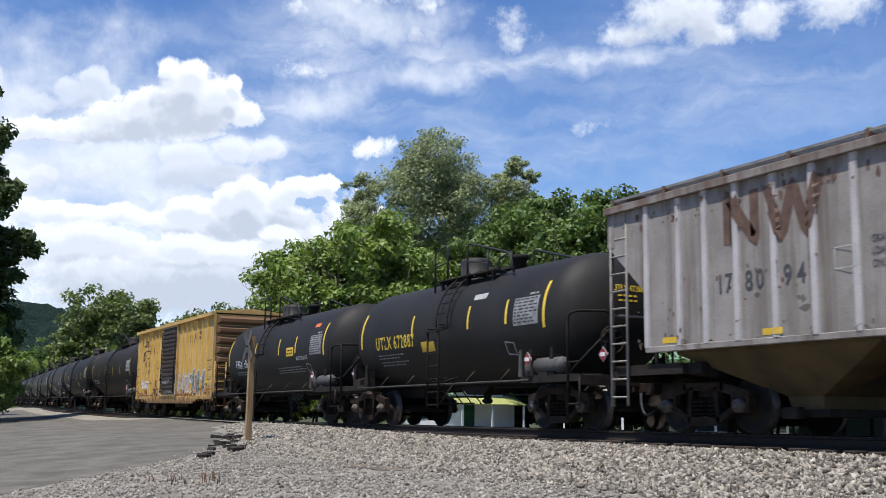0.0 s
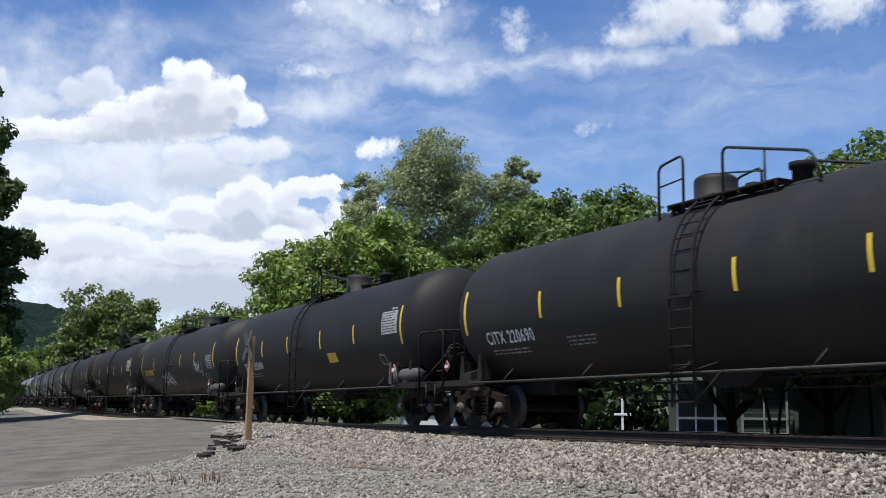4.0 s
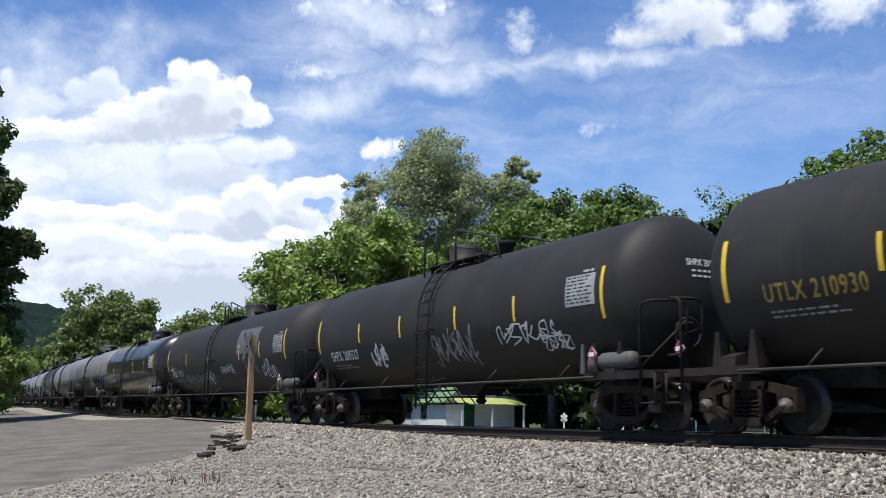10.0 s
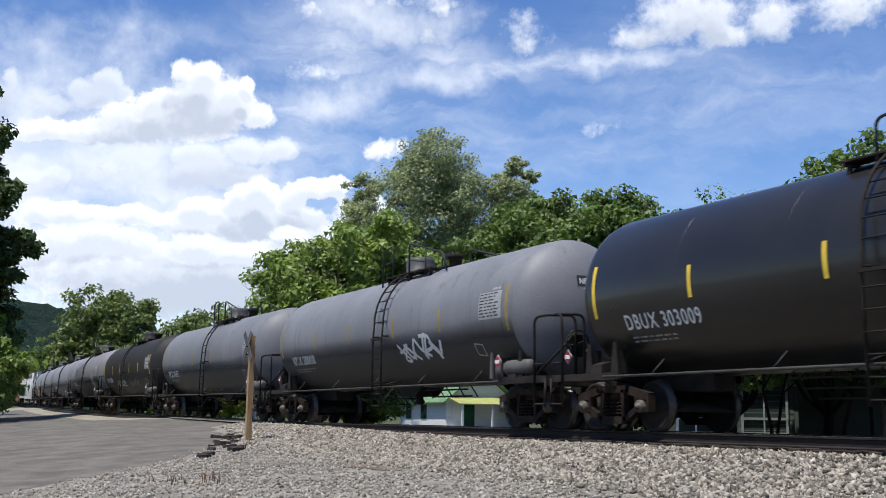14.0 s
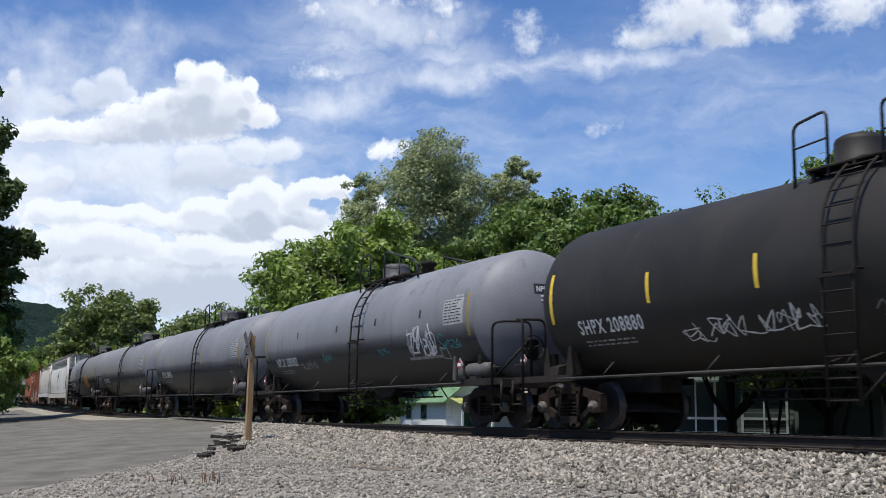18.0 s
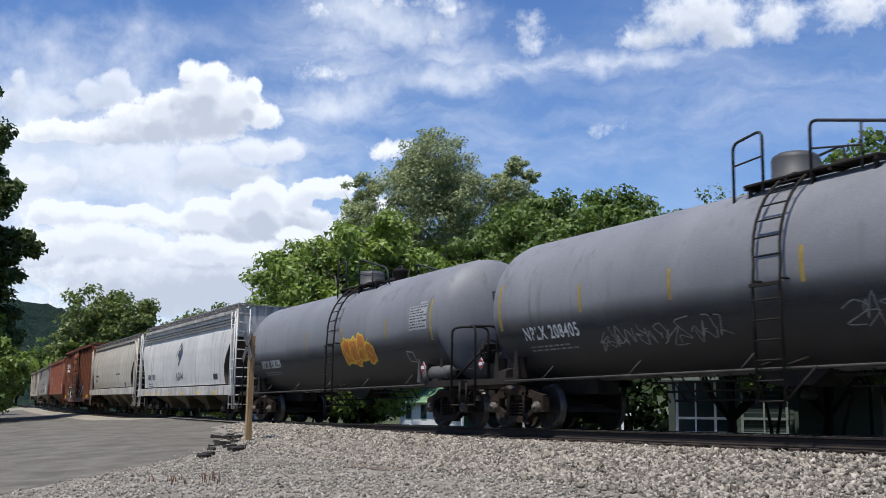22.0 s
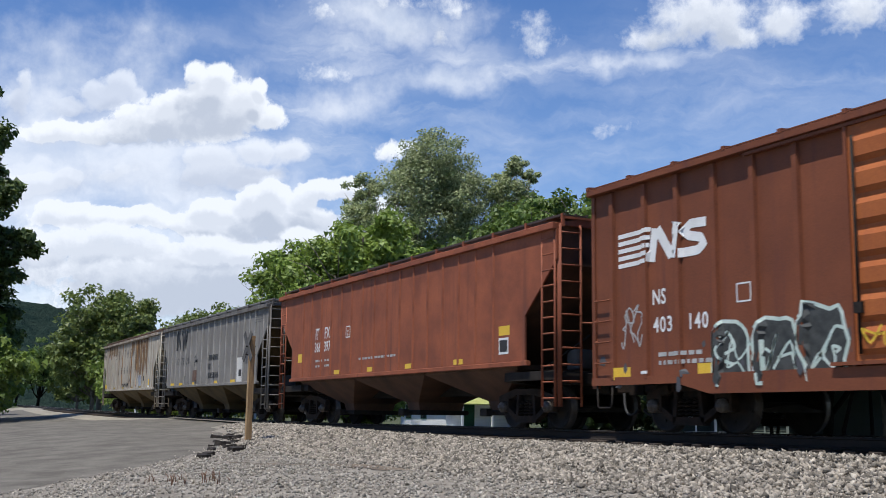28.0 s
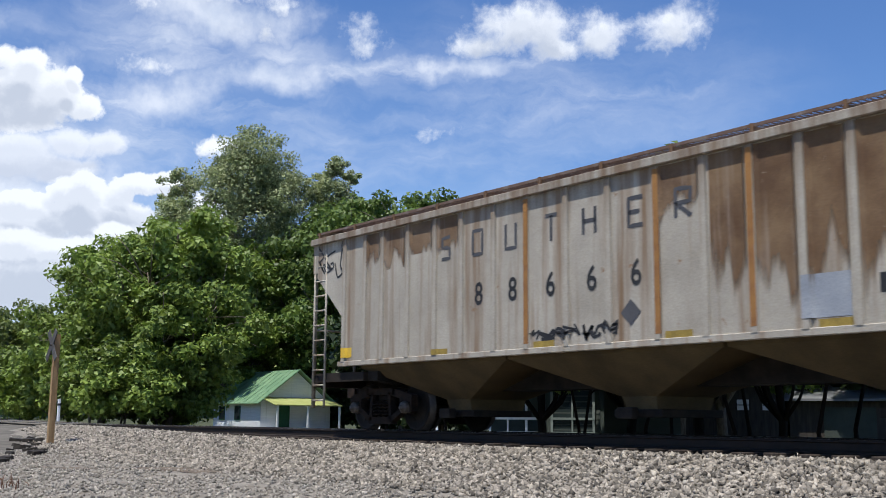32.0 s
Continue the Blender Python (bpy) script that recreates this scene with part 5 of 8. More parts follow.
SPRAY_DARK = material("dark_grey_spray_paint", (0.03, 0.032, 0.03), (0.065, 0.068, 0.064), 6.0, 0.6, bump=0.02)
SPRAY_TEAL = material("teal_spray_paint", (0.03, 0.16, 0.17), (0.05, 0.24, 0.25), 6.0, 0.6, bump=0.02)
SPRAY_PALE = material("pale_green_spray_paint", (0.40, 0.50, 0.44), (0.55, 0.62, 0.56), 6.0, 0.6, bump=0.02)
SPRAY_ORANGE = material("orange_spray_paint", (0.50, 0.14, 0.02), (0.62, 0.22, 0.04), 4.0, 0.6, bump=0.02)
SPRAY_GOLD = material("yellow_spray_paint", (0.62, 0.38, 0.03), (0.7, 0.5, 0.06), 4.0, 0.6, bump=0.02)
SPRAY_MAUVE = material("mauve_spray_paint", (0.20, 0.11, 0.14), (0.32, 0.2, 0.24), 4.0, 0.6, bump=0.02)
BLUE_DARK = material("dark_blue_mark", (0.05, 0.055, 0.10), (0.08, 0.085, 0.14), 4.0, 0.6, bump=0.02)
LIGHT_GREY_PANEL = material("fresh_grey_patch", (0.085, 0.085, 0.09), (0.10, 0.10, 0.105), 1.0, 0.6, bump=0.02)
PATCH_BLUE = material("pale_blue_patch", (0.24, 0.26, 0.29), (0.32, 0.335, 0.36), 2.0, 0.6, bump=0.02)
GRIME = material("dark_grime", (0.055, 0.055, 0.06), (0.085, 0.085, 0.09), 1.5, 0.6, bump=0.02)

OLD_YELLOW = material("faded_yellow_stripe", (0.22, 0.155, 0.035), (0.34, 0.24, 0.05), 5.0, 0.6, bump=0.02)
RUST_PANEL = material("rusted_panel", (0.115, 0.062, 0.03), (0.22, 0.14, 0.075), 1.6, 0.85, bump=0.3, streak=0.35, streak_colour=(0.36, 0.29, 0.23), wear=0.35, wear_colour=(0.32, 0.27, 0.21))
RUST_FACE = material("orange_rust", (0.34, 0.17, 0.05), (0.22, 0.10, 0.04), 2.0, 0.85, bump=0.3)
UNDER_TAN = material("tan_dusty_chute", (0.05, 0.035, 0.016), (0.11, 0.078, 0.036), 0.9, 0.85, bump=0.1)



def ragged(m, low, high):
    """Lets rust thin out in runs from the upper height to the lower."""
    N, L = m.node_tree.nodes, m.node_tree.links
    co, mp, sep, n, k, r = (N.new("ShaderNode" + c) for c in ("TexCoord", "Mapping", "SeparateXYZ", "TexNoise", "Math", "MapRange"))
    mp.inputs["Scale"].default_value = (4.0, 4.0, 0.35)
    L.new(co.outputs["Object"], sep.inputs[0])
    L.new(co.outputs["Object"], mp.inputs["Vector"])
    L.new(mp.outputs["Vector"], n.inputs["Vector"])
    n.inputs["Scale"].default_value, n.inputs["Detail"].default_value = 1.0, 6.0
    k.operation = "MULTIPLY_ADD"
    k.inputs[1].default_value = (high - low) * 1.6
    L.new(n.outputs["Fac"], k.inputs[0])
    L.new(sep.outputs["Z"], k.inputs[2])
    r.inputs["From Min"].default_value, r.inputs["From Max"].default_value = (low + high) / 2 + (high - low) * 0.7, (low + high) / 2 + (high - low) * 0.9
    r.inputs["To Max"].default_value = 0.85
    L.new(k.outputs[0], r.inputs["Value"])
    L.new(r.outputs["Result"], N["Principled BSDF"].inputs["Alpha"])
    return m


RUST_RUN = ragged(RUST_PANEL, 1.3, 3.0)
RUST_PANEL_TOP = ragged(material("rusted_panel_top", (0.13, 0.075, 0.04), (0.24, 0.16, 0.095), 1.6, 0.85, bump=0.3, streak=0.4, streak_colour=(0.34, 0.28, 0.22)), 2.9, 3.7)

POST_GREY = material("pale_grey_post", (0.25, 0.235, 0.21), (0.33, 0.31, 0.28), 1.5, 0.7, bump=0.1, streak=0.4, streak_colour=(0.17, 0.155, 0.14))
# the train, leading car first
def block_marks(car, at, rows, mat, name="emblem"):
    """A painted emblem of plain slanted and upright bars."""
    for k, (pts, w) in enumerate(rows):
        part(name, ribbon(Geo(), pts, w, at, 0.005 + 0.0004 * k), mat, car)


def sill_labels(car, at, xs, z=1.5, w=0.42, h=0.1, mat=None):
    for x in xs:
        patch(car, x - w / 2, x + w / 2, z - h / 2, z + h / 2, mat or PLATE, at, "sill_label")


def nw_light(car, at):
    block_marks(car, at, [([(-4.9, 2.95), (-4.9, 3.75), (-4.3, 2.95), (-4.3, 3.75)], 0.2), ([(-4.02, 3.75), (-3.75, 2.95), (-3.5, 3.7), (-3.25, 2.95), (-2.98, 3.75)], 0.2)], RUST_INK)
    for k, n in enumerate(("1", "7", "8", "0", "9", "4")):
        write(car, n, (-5.19, -5.0, -4.55, -4.31, -3.74, -3.47)[k], 2.2, 0.32, GRIME, at, 0.8)
    for k, n in enumerate(("GRAIN", "LOADING", "ONLY")):
        write(car, n, -2.1, 2.62 - 0.17 * k, 0.11, GRIME, at, 0.7)
    stains(car, -7.6, 7.6, 3.55, 3.95, 150, RUST_INK, at, 61, size=0.06)
    stains(car, -7.6, 7.6, 1.45, 2.7, 120, RUST_INK, at, 62, size=0.035)
    stains(car, -7.6, 7.6, 1.46, 2.2, 26, SMEAR, at, 64, "dirt_stains", 0.15)
    sill_labels(car, at, (-6.35, -4.0, -1.2, 1.8), 1.54)
    g = Geo()
    stroke(g, [(-2.75, 2.33), (-2.35, 2.33), (-2.35, 2.63), (-2.75, 2.63), (-2.75, 2.33)], 0.02, at)
    part("stencil_square", g, DULL, car)
    

PALE_SPRAY = material("pale_pinkish_spray_paint", (0.42, 0.37, 0.31), (0.54, 0.49, 0.42), 3.0, 0.6, bump=0.02, wear=0.5, wear_colour=(0.45, 0.29, 0.11))
SPRAY_GREY = material("grey_spray_paint", (0.2, 0.195, 0.18), (0.34, 0.33, 0.30), 3.0, 0.6, bump=0.02, wear=0.4, wear_colour=(0.42, 0.28, 0.11))
POST_PALE = material("pale_weathered_post", (0.40, 0.37, 0.355), (0.50, 0.465, 0.45), 1.5, 0.7, bump=0.1, streak=0.4, streak_colour=(0.22, 0.15, 0.12))
TABLE = material("printed_data_panel", (0.27, 0.27, 0.26), (0.36, 0.36, 0.35), 4.0, 0.6, bump=0.02)
RUST_SPOT = material("rust_spots", (0.20, 0.075, 0.028), (0.33, 0.15, 0.06), 6.0, 0.85, bump=0.2)
SMEAR = material("thin_dark_smear", (0.10, 0.085, 0.07), (0.16, 0.135, 0.115), 5.0, 0.8, bump=0.02)
SMEAR.node_tree.nodes["Principled BSDF"].inputs["Alpha"].default_value = 0.5
RUST_INK = material("brown_lettering", (0.085, 0.05, 0.036), (0.15, 0.092, 0.066), 5.0, 0.7, bump=0.02)
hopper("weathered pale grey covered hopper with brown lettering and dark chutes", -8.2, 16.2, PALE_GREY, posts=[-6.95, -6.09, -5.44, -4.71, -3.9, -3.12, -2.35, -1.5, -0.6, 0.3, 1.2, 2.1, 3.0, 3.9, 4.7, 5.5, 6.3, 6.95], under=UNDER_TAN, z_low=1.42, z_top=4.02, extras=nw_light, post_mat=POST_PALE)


def sulfur(car, at):
    patch(car, 1.65, 2.35, 2.14, 2.42, PLATE, at, "yellow_panel")
    bars(car, 1.7, 2.2, 0.5, 2, LETTER, at, h=0.05, pitch=-0.1)
    write(car, "MOLTEN SULFUR", 2.6, 1.98, 0.13, DULL, at, 0.75)
    bars(car, 0.6, 1.75, 3.2, 3, SPRAY_DIM, at, seed=5)
    patch(car, 3.9, 4.35, 2.98, 3.12, ORANGE, at, "orange_label")


def older_utlx(car, at):
    patch(car, -1.0, -0.3, 1.80, 2.06, PLATE, at, "yellow_panel")
    patch(car, 1.5, 2.1, 2.9, 3.05, DULL, at, "scuff")
    bars(car, -3.6, 1.6, 1.8, 2, SPRAY_DIM, at, seed=6)


TANK_R, TANK_Z = 1.37, 2.30       # the two short cars are lower
tank_car("short black tank car with yellow lettering", -23.47, 4.62, "UTLX 672887", ink=YELLOW, stripes=(-1.48, 1.45, 3.16), extras=older_utlx, top=-0.3, mark_h=0.34, mark_x=0.9, table_z=2.15, tag=SPRAY_DIM, mark_z=1.98)
tank_car("short black tank car with white lettering and yellow stripes", -36.25, 5.05, "FHRX 136031", stripes=(-1.81, 0.85, 2.53), extras=sulfur, top=-1.4, mark_h=0.3, mark_x=0.85, table_z=2.1, tag=SPRAY_DIM, mark_z=1.92)
TANK_R, TANK_Z = 1.55, 2.55


def rail_yellow(car, at):
    # emblem and lettering of the leading line as plain shapes
    block_marks(car, at, [([(-6.45, 2.72), (-6.1, 2.72), (-5.95, 3.2), (-4.7, 3.2), (-4.9, 2.82), (-5.5, 2.82), (-5.5, 3.0), (-5.8, 3.0), (-6.05, 2.72)], 0.05)], LETTER)
    bowl = [(0.0, 0.02), (0.04, 0.26), (0.3, 0.26), (0.28, 0.02), (0.0, 0.02)]
    for x, z, rows in ((-6.72, 3.40, [[(0, 0), (0.05, 0.28)], [(0.04, 0.24), (0.28, 0.26)]]), (-5.95, 3.42, [bowl]), (-5.12, 3.42, [[(0, 0), (0.03, 0.27)]]), (-4.52, 3.50, [[(0, 0), (0.04, 0.42)]]),
                       (-4.65, 3.02, [bowl, [(0.0, 0.0), (0.04, 0.42)]]), (-3.8, 3.02, [bowl]), (-2.98, 3.02, [[(0, 0), (0.3, 0.28)], [(0.02, 0.28), (0.3, 0.0)]])):
        block_marks(car, at, [([(x + u, z + v) for u, v in r], 0.085) for r in rows], LETTER, "lettering_block")
    write(car, "RB", -5.82, 2.42, 0.26, LETTER, at, 0.8)
    write(car, "OX", -5.05, 2.42, 0.26, LETTER, at, 0.8)
    write(car, "39", -5.72, 2.05, 0.24, LETTER, at, 0.8)
    write(car, "607", -5.02, 2.05, 0.24, LETTER, at, 0.8)
    write(car, "next", 3.72, 3.42, 0.16, LETTER, at, 0.8)
    write(car, "load", 3.72, 3.22, 0.16, LETTER, at, 0.8)
    write(car, "any", 5.45, 3.52, 0.17, LETTER, at, 0.8)
    write(car, "road", 5.42, 3.30, 0.17, LETTER, at, 0.8)
    block_marks(car, at, [([(4.45, 3.15), (4.95, 3.75)], 0.06), ([(4.45, 3.75), (4.95, 3.15)], 0.06)], BLUE_DARK)
    patch(car, -3.25, -2.65, 1.38, 1.72, GRIME, at, "dark_panel")
    for k, (x, w) in enumerate(((1.68, 0.78), (2.56, 0.72), (3.38, 0.76))):
        blob(car, x, 0.98 + 0.04 * (k % 2), w, 1.02, PALE_SPRAY, SPRAY_MAUVE, at, 30 + k, 0.022)
        scrawl(car, x + 0.12, 1.1, w - 0.3, 0.75, SPRAY_MAUVE, at, 34 + k, 0.028, 2)
    for k, (x, w) in enumerate(((4.26, 0.82), (5.18, 0.8), (6.06, 0.82))):
        blob(car, x, 1.0 - 0.03 * k, w, 1.05, SPRAY_GREY, SPRAY_WHITE, at, 40 + k, 0.03)
        scrawl(car, x + 0.1, 1.1, w - 0.2, 0.8, LETTER, at, 45 + k, 0.03, 3)
    stains(car, -7.6, 7.6, 0.72, 1.25, 420, RUST_SPOT, at, 50, size=0.085)
    stains(car, -7.6, 7.6, 0.72, 2.1, 160, GRIME, at, 51, "dirt_stains", 0.05)
    stains(car, -2.95, -2.5, 1.0, 2.6, 60, RUST_SPOT, at, 52, size=0.07)
    stains(car, 3.7, 4.15, 1.6, 2.5, 40, RUST_SPOT, at, 54, size=0.06)
    for x in (-1.62, 1.72):
        stains(car, x - 0.1, x + 0.1, 1.0, 2.6, 40, PALE_SPRAY, lambda u, v, l=0: (u, -1.64 - l, v), int(x * 9) + 60, "pale_scuffs", 0.06)
    scrawl(car, -6.75, 1.3, 1.9, 0.5, SPRAY_WHITE, at, 6, 0.07, 5)
    scrawl(car, -3.4, 0.9, 0.9, 0.5, LETTER, at, 7, 0.02, 5)
    scrawl(car, -0.9, 1.5, 1.4, 0.22, DULL, lambda x, z, l=0: (x, -1.66 - l, z), 8, 0.025, 6)
    scrawl(car, -0.6, 1.0, 1.8, 0.18, SPRAY_DIM, lambda x, z, l=0: (x, -1.66 - l, z), 9, 0.02, 8)
    sill_labels(car, at, (-7.35, 6.9), 1.55, 0.45, 0.2)
    bars(car, -7.0, 0.95, 13.8, 1, RUST_INK, at, "scrape", 0.07, 0.1, 9)


box_car("faded yellow box car with a dark sliding door and graffiti", -50.97, 15.7, YELLOW_BOX, DARK_DOOR, z0=0.70, z1=4.20, door=(-1.5, 1.6), rib_side=15, extras=rail_yellow, rib_mat=YELLOW_RIB,
        rib_list=[-6.9, -6.08, -5.15, -4.22, -3.39, -2.57, 2.49, 3.34, 4.19, 5.12, 6.01, 6.91])


def plain_panel(car, at):
    bars(car, -3.5, 1.75, 1.0, 3, SPRAY_DIM, at, seed=11)


def utlx_graffiti(car, at):
    scrawl(car, -2.75, 1.45, 2.2, 0.55, SPRAY_WHITE, at, 21, 0.035, 9)
    scrawl(car, 3.95, 1.85, 1.25, 0.5, SPRAY_PALE, at, 22, 0.035, 6)


def dim_graffiti(seed, x, w, mat=None):
    def put(car, at):
        scrawl(car, x, 1.45, w, 0.42, mat or SPRAY_DIM, at, seed, 0.024, int(w * 3.4))
    return put


def shpx_graffiti(car, at):
    scrawl(car, -3.6, 1.5, 1.0, 0.6, SPRAY_WHITE, at, 31, 0.07, 4)
    scrawl(car, 0.0, 1.45, 2.2, 0.7, SPRAY_DIM, at, 32, 0.06, 7)
    scrawl(car, 3.2, 1.75, 2.4, 0.4, SPRAY_WHITE, at, 33, 0.04, 7)
    scrawl(car, 4.9, 1.5, 1.0, 0.4, SPRAY_WHITE, at, 34, 0.04, 4)


def painted_out(car, at):
    patch(car, 2.86, 5.5, 2.42, 3.35, LIGHT_GREY_PANEL, at, "painted_panel")
    scrawl(car, -5.6, 1.35, 3.4, 0.4, SPRAY_DIM, at, 41, 0.03, 11)
    scrawl(car, -2.2, 1.35, 1.2, 0.45, SPRAY_WHITE, at, 46, 0.03, 5)
    scrawl(car, 0.4, 1.75, 1.8, 0.3, SPRAY_WHITE, at, 42, 0.028, 8)
    scrawl(car, 3.6, 1.6, 1.6, 0.5, SPRAY_DIM, at, 43, 0.035, 6)
    scrawl(car, 5.6, 1.45, 1.5, 0.6, SPRAY_WHITE, at, 44, 0.03, 6)


def tilx_head(car, at):
    scrawl(car, -8.0, 1.75, 0.7, 0.5, SPRAY_WHITE, at, 45, 0.035, 3)
    painted_out(car, at)


def ahz(car, at):
    scrawl(car, 1.59, 1.5, 2.3, 0.55, SPRAY_WHITE, at, 51, 0.09, 5)
    shade_grime_band(car, at)


def bubble(car, at):
    scrawl(car, 3.89, 1.68, 1.55, 0.66, SPRAY_WHITE, at, 52, 0.06, 4)
    scrawl(car, 3.9, 1.72, 1.5, 0.6, SPRAY_WHITE, at, 53, 0.03, 4)
    patch(car, 3.7, 5.5, 1.58, 1.66, SPRAY_DIM, at, "graffiti")
    scrawl(car, 1.9, 1.75, 0.7, 0.22, SPRAY_TEAL, at, 54, 0.03, 4)
    scrawl(car, 5.55, 1.8, 1.1, 0.3, SPRAY_TEAL, at, 55, 0.04, 4)
    scrawl(car, -2.2, 1.8, 0.8, 0.2, SPRAY_TEAL, at, 56, 0.03, 4)
    scrawl(car, -4.2, 1.6, 1.3, 0.3, SPRAY_DIM, at, 57, 0.04, 4)
    for x in (-4.14, -0.8, 1.99, 4.73):
        patch(car, x - 0.05, x + 0.06, 2.62, 2.82, LETTER, at, "burn_mark", lift=0.005)
    shade_grime_band(car, at)


def orange_bubble(car, at):
    for k, (x, w, z, h) in enumerate(((1.32, 0.66, 1.62, 0.80), (1.88, 0.60, 1.58, 0.86), (2.40, 0.62, 1.64, 0.84), (2.92, 0.58, 1.62, 0.60))):
        blob(car, x, z, w, h, SPRAY_ORANGE, SPRAY_GOLD, at, 140 + k, 0.06, lift=0.006 + 0.0025 * k)
    scrawl(car, 1.5, 1.75, 1.8, 0.5, SPRAY_GOLD, lambda x, z, l=0: at(x, z, l + 0.012), 61, 0.03, 4)
    shade_grime_band(car, at)


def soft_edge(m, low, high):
    """Lets the painted shade and grime thin out between two heights, unevenly."""
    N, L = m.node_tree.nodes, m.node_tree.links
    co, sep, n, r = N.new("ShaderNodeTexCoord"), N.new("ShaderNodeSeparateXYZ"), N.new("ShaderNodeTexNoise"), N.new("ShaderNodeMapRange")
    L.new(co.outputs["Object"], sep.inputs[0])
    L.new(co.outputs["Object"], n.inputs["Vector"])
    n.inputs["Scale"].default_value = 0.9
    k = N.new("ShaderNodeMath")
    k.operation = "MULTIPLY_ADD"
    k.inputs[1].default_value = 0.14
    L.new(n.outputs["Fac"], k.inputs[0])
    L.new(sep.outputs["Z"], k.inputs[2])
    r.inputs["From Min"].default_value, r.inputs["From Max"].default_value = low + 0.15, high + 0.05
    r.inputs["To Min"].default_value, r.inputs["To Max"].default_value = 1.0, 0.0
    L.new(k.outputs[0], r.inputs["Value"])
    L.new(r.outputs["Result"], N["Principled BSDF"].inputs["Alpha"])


def shade_grime_band(car, at):
    """The darker lower half of the grey tanks: belly shade and grime, painted on a sheet of its own."""
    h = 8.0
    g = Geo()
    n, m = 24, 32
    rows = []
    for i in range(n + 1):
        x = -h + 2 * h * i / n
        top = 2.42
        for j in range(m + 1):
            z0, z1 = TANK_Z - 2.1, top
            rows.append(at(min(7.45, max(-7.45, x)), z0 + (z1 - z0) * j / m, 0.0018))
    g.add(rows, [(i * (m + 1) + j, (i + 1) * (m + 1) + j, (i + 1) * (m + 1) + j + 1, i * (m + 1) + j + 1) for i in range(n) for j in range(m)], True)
    part("lower_coat", g, SHADE_GRIME, car, "painted belly shade and grime on the lower shell")


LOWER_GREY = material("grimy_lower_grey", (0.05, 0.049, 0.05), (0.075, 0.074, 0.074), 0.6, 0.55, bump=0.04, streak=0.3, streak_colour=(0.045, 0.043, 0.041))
# mostly the shade on the tank's underside put into colour, with some grime
SHADE_GRIME = material("painted_shade_and_grime", (0.027, 0.027, 0.028), (0.042, 0.042, 0.043), 0.6, 0.55, bump=0.04)
soft_edge(SHADE_GRIME, 1.75, 2.40)
tank_car("long black tank car with white lettering", -68.64, 7.29, "CITX 220690", extras=plain_panel, top=-0.35, tag=TABLE)
tank_car("long black tank car with white lettering and yellow stripes", -86.68, 7.2, "DBUX 302494", top=-1.15, dome=0.72, extras=lambda car, at: patch(car, 1.9, 2.6, 1.75, 2.05, PLATE, at, "yellow_panel"))
tank_car("long black tank car with yellow lettering and pale graffiti", -104.6, 7.2, "UTLX 209042", ink=YELLOW, mark_z=1.96, top=-1.25, extras=utlx_graffiti, table_z=2.0, tag=GRIME, table_ink=DULL, dome=0.82)
tank_car("long dark tank car with white lettering", -122.49, 7.2, "SHPX 208543", stripes=(-4.23, -0.91, 4.46), extras=lambda car, at: patch(car, 1.55, 1.65, 2.2, 2.75, WHITE, at, "white_stripe"), tag=TABLE)
tank_car("long black tank car with faded yellow lettering", -140.3, 7.2, "UTLX 210930", ink=OLD_YELLOW, mark_z=1.98, top=-1.25, table_z=2.0, tag=LETTER, table_ink=OLD_YELLOW, dome=0.9, extras=lambda car, at: patch(car, 6.3, 7.0, 1.55, 1.83, OLD_YELLOW, at, "yellow_panel"))
tank_car("long black tank car with white graffiti", -158.1, 7.2, "SHPX 209527", top=-0.6, extras=shpx_graffiti, tag=TABLE)
tank_car("very long black tank car with a grey painted-out panel", -177.1, 8.45, "TILX 190337", ink=DULL, top=-1.3, dome=0.06, extras=tilx_head, stripes=(-5.0, -1.37, 3.19, 5.72), table_z=2.3, tag=SPRAY_DIM)
tank_car("shiny new black tank car with white lettering", -196.45, 7.25, "DBUX 303009", paint=GLOSSY, top=-1.3, dome=0.66, stripes=(-4.6, -1.67, 1.64, 4.8), tag=TABLE)
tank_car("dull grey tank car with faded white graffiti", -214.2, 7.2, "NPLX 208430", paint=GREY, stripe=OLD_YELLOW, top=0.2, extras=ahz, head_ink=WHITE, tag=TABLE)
tank_car("dull grey tank car with white lettering", -232.05, 7.2, "NPLX 208437", paint=GREY, stripe=OLD_YELLOW, top=0.2, extras=shade_grime_band, tag=TABLE)
tank_car("long dark tank car with faded graffiti", -250.0, 7.2, "SHPX 208880", top=-0.5, extras=lambda car, at: (dim_graffiti(71, -3.5, 3.0, SPRAY_WHITE)(car, at), dim_graffiti(72, 0.5, 3.0)(car, at)), tag=TABLE)
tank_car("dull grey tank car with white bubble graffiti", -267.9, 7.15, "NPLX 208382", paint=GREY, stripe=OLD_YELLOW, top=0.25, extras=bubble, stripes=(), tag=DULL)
tank_car("dull grey tank car with white lettering", -285.65, 7.1, "NPLX 208420", paint=GREY, stripe=OLD_YELLOW, top=0.2, extras=shade_grime_band, tag=TABLE)
tank_car("dull grey tank car with white lettering", -303.5, 7.15, "NPLX 208405", paint=GREY, stripe=OLD_YELLOW, top=0.2, extras=lambda car, at: (shade_grime_band(car, at), dim_graffiti(81, -4.0, 3.6)(car, at), dim_graffiti(82, 2.0, 2.6)(car, at)), tag=TABLE)
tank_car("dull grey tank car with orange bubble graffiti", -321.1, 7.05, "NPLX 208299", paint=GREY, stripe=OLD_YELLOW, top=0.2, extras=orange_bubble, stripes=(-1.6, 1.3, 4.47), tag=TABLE)


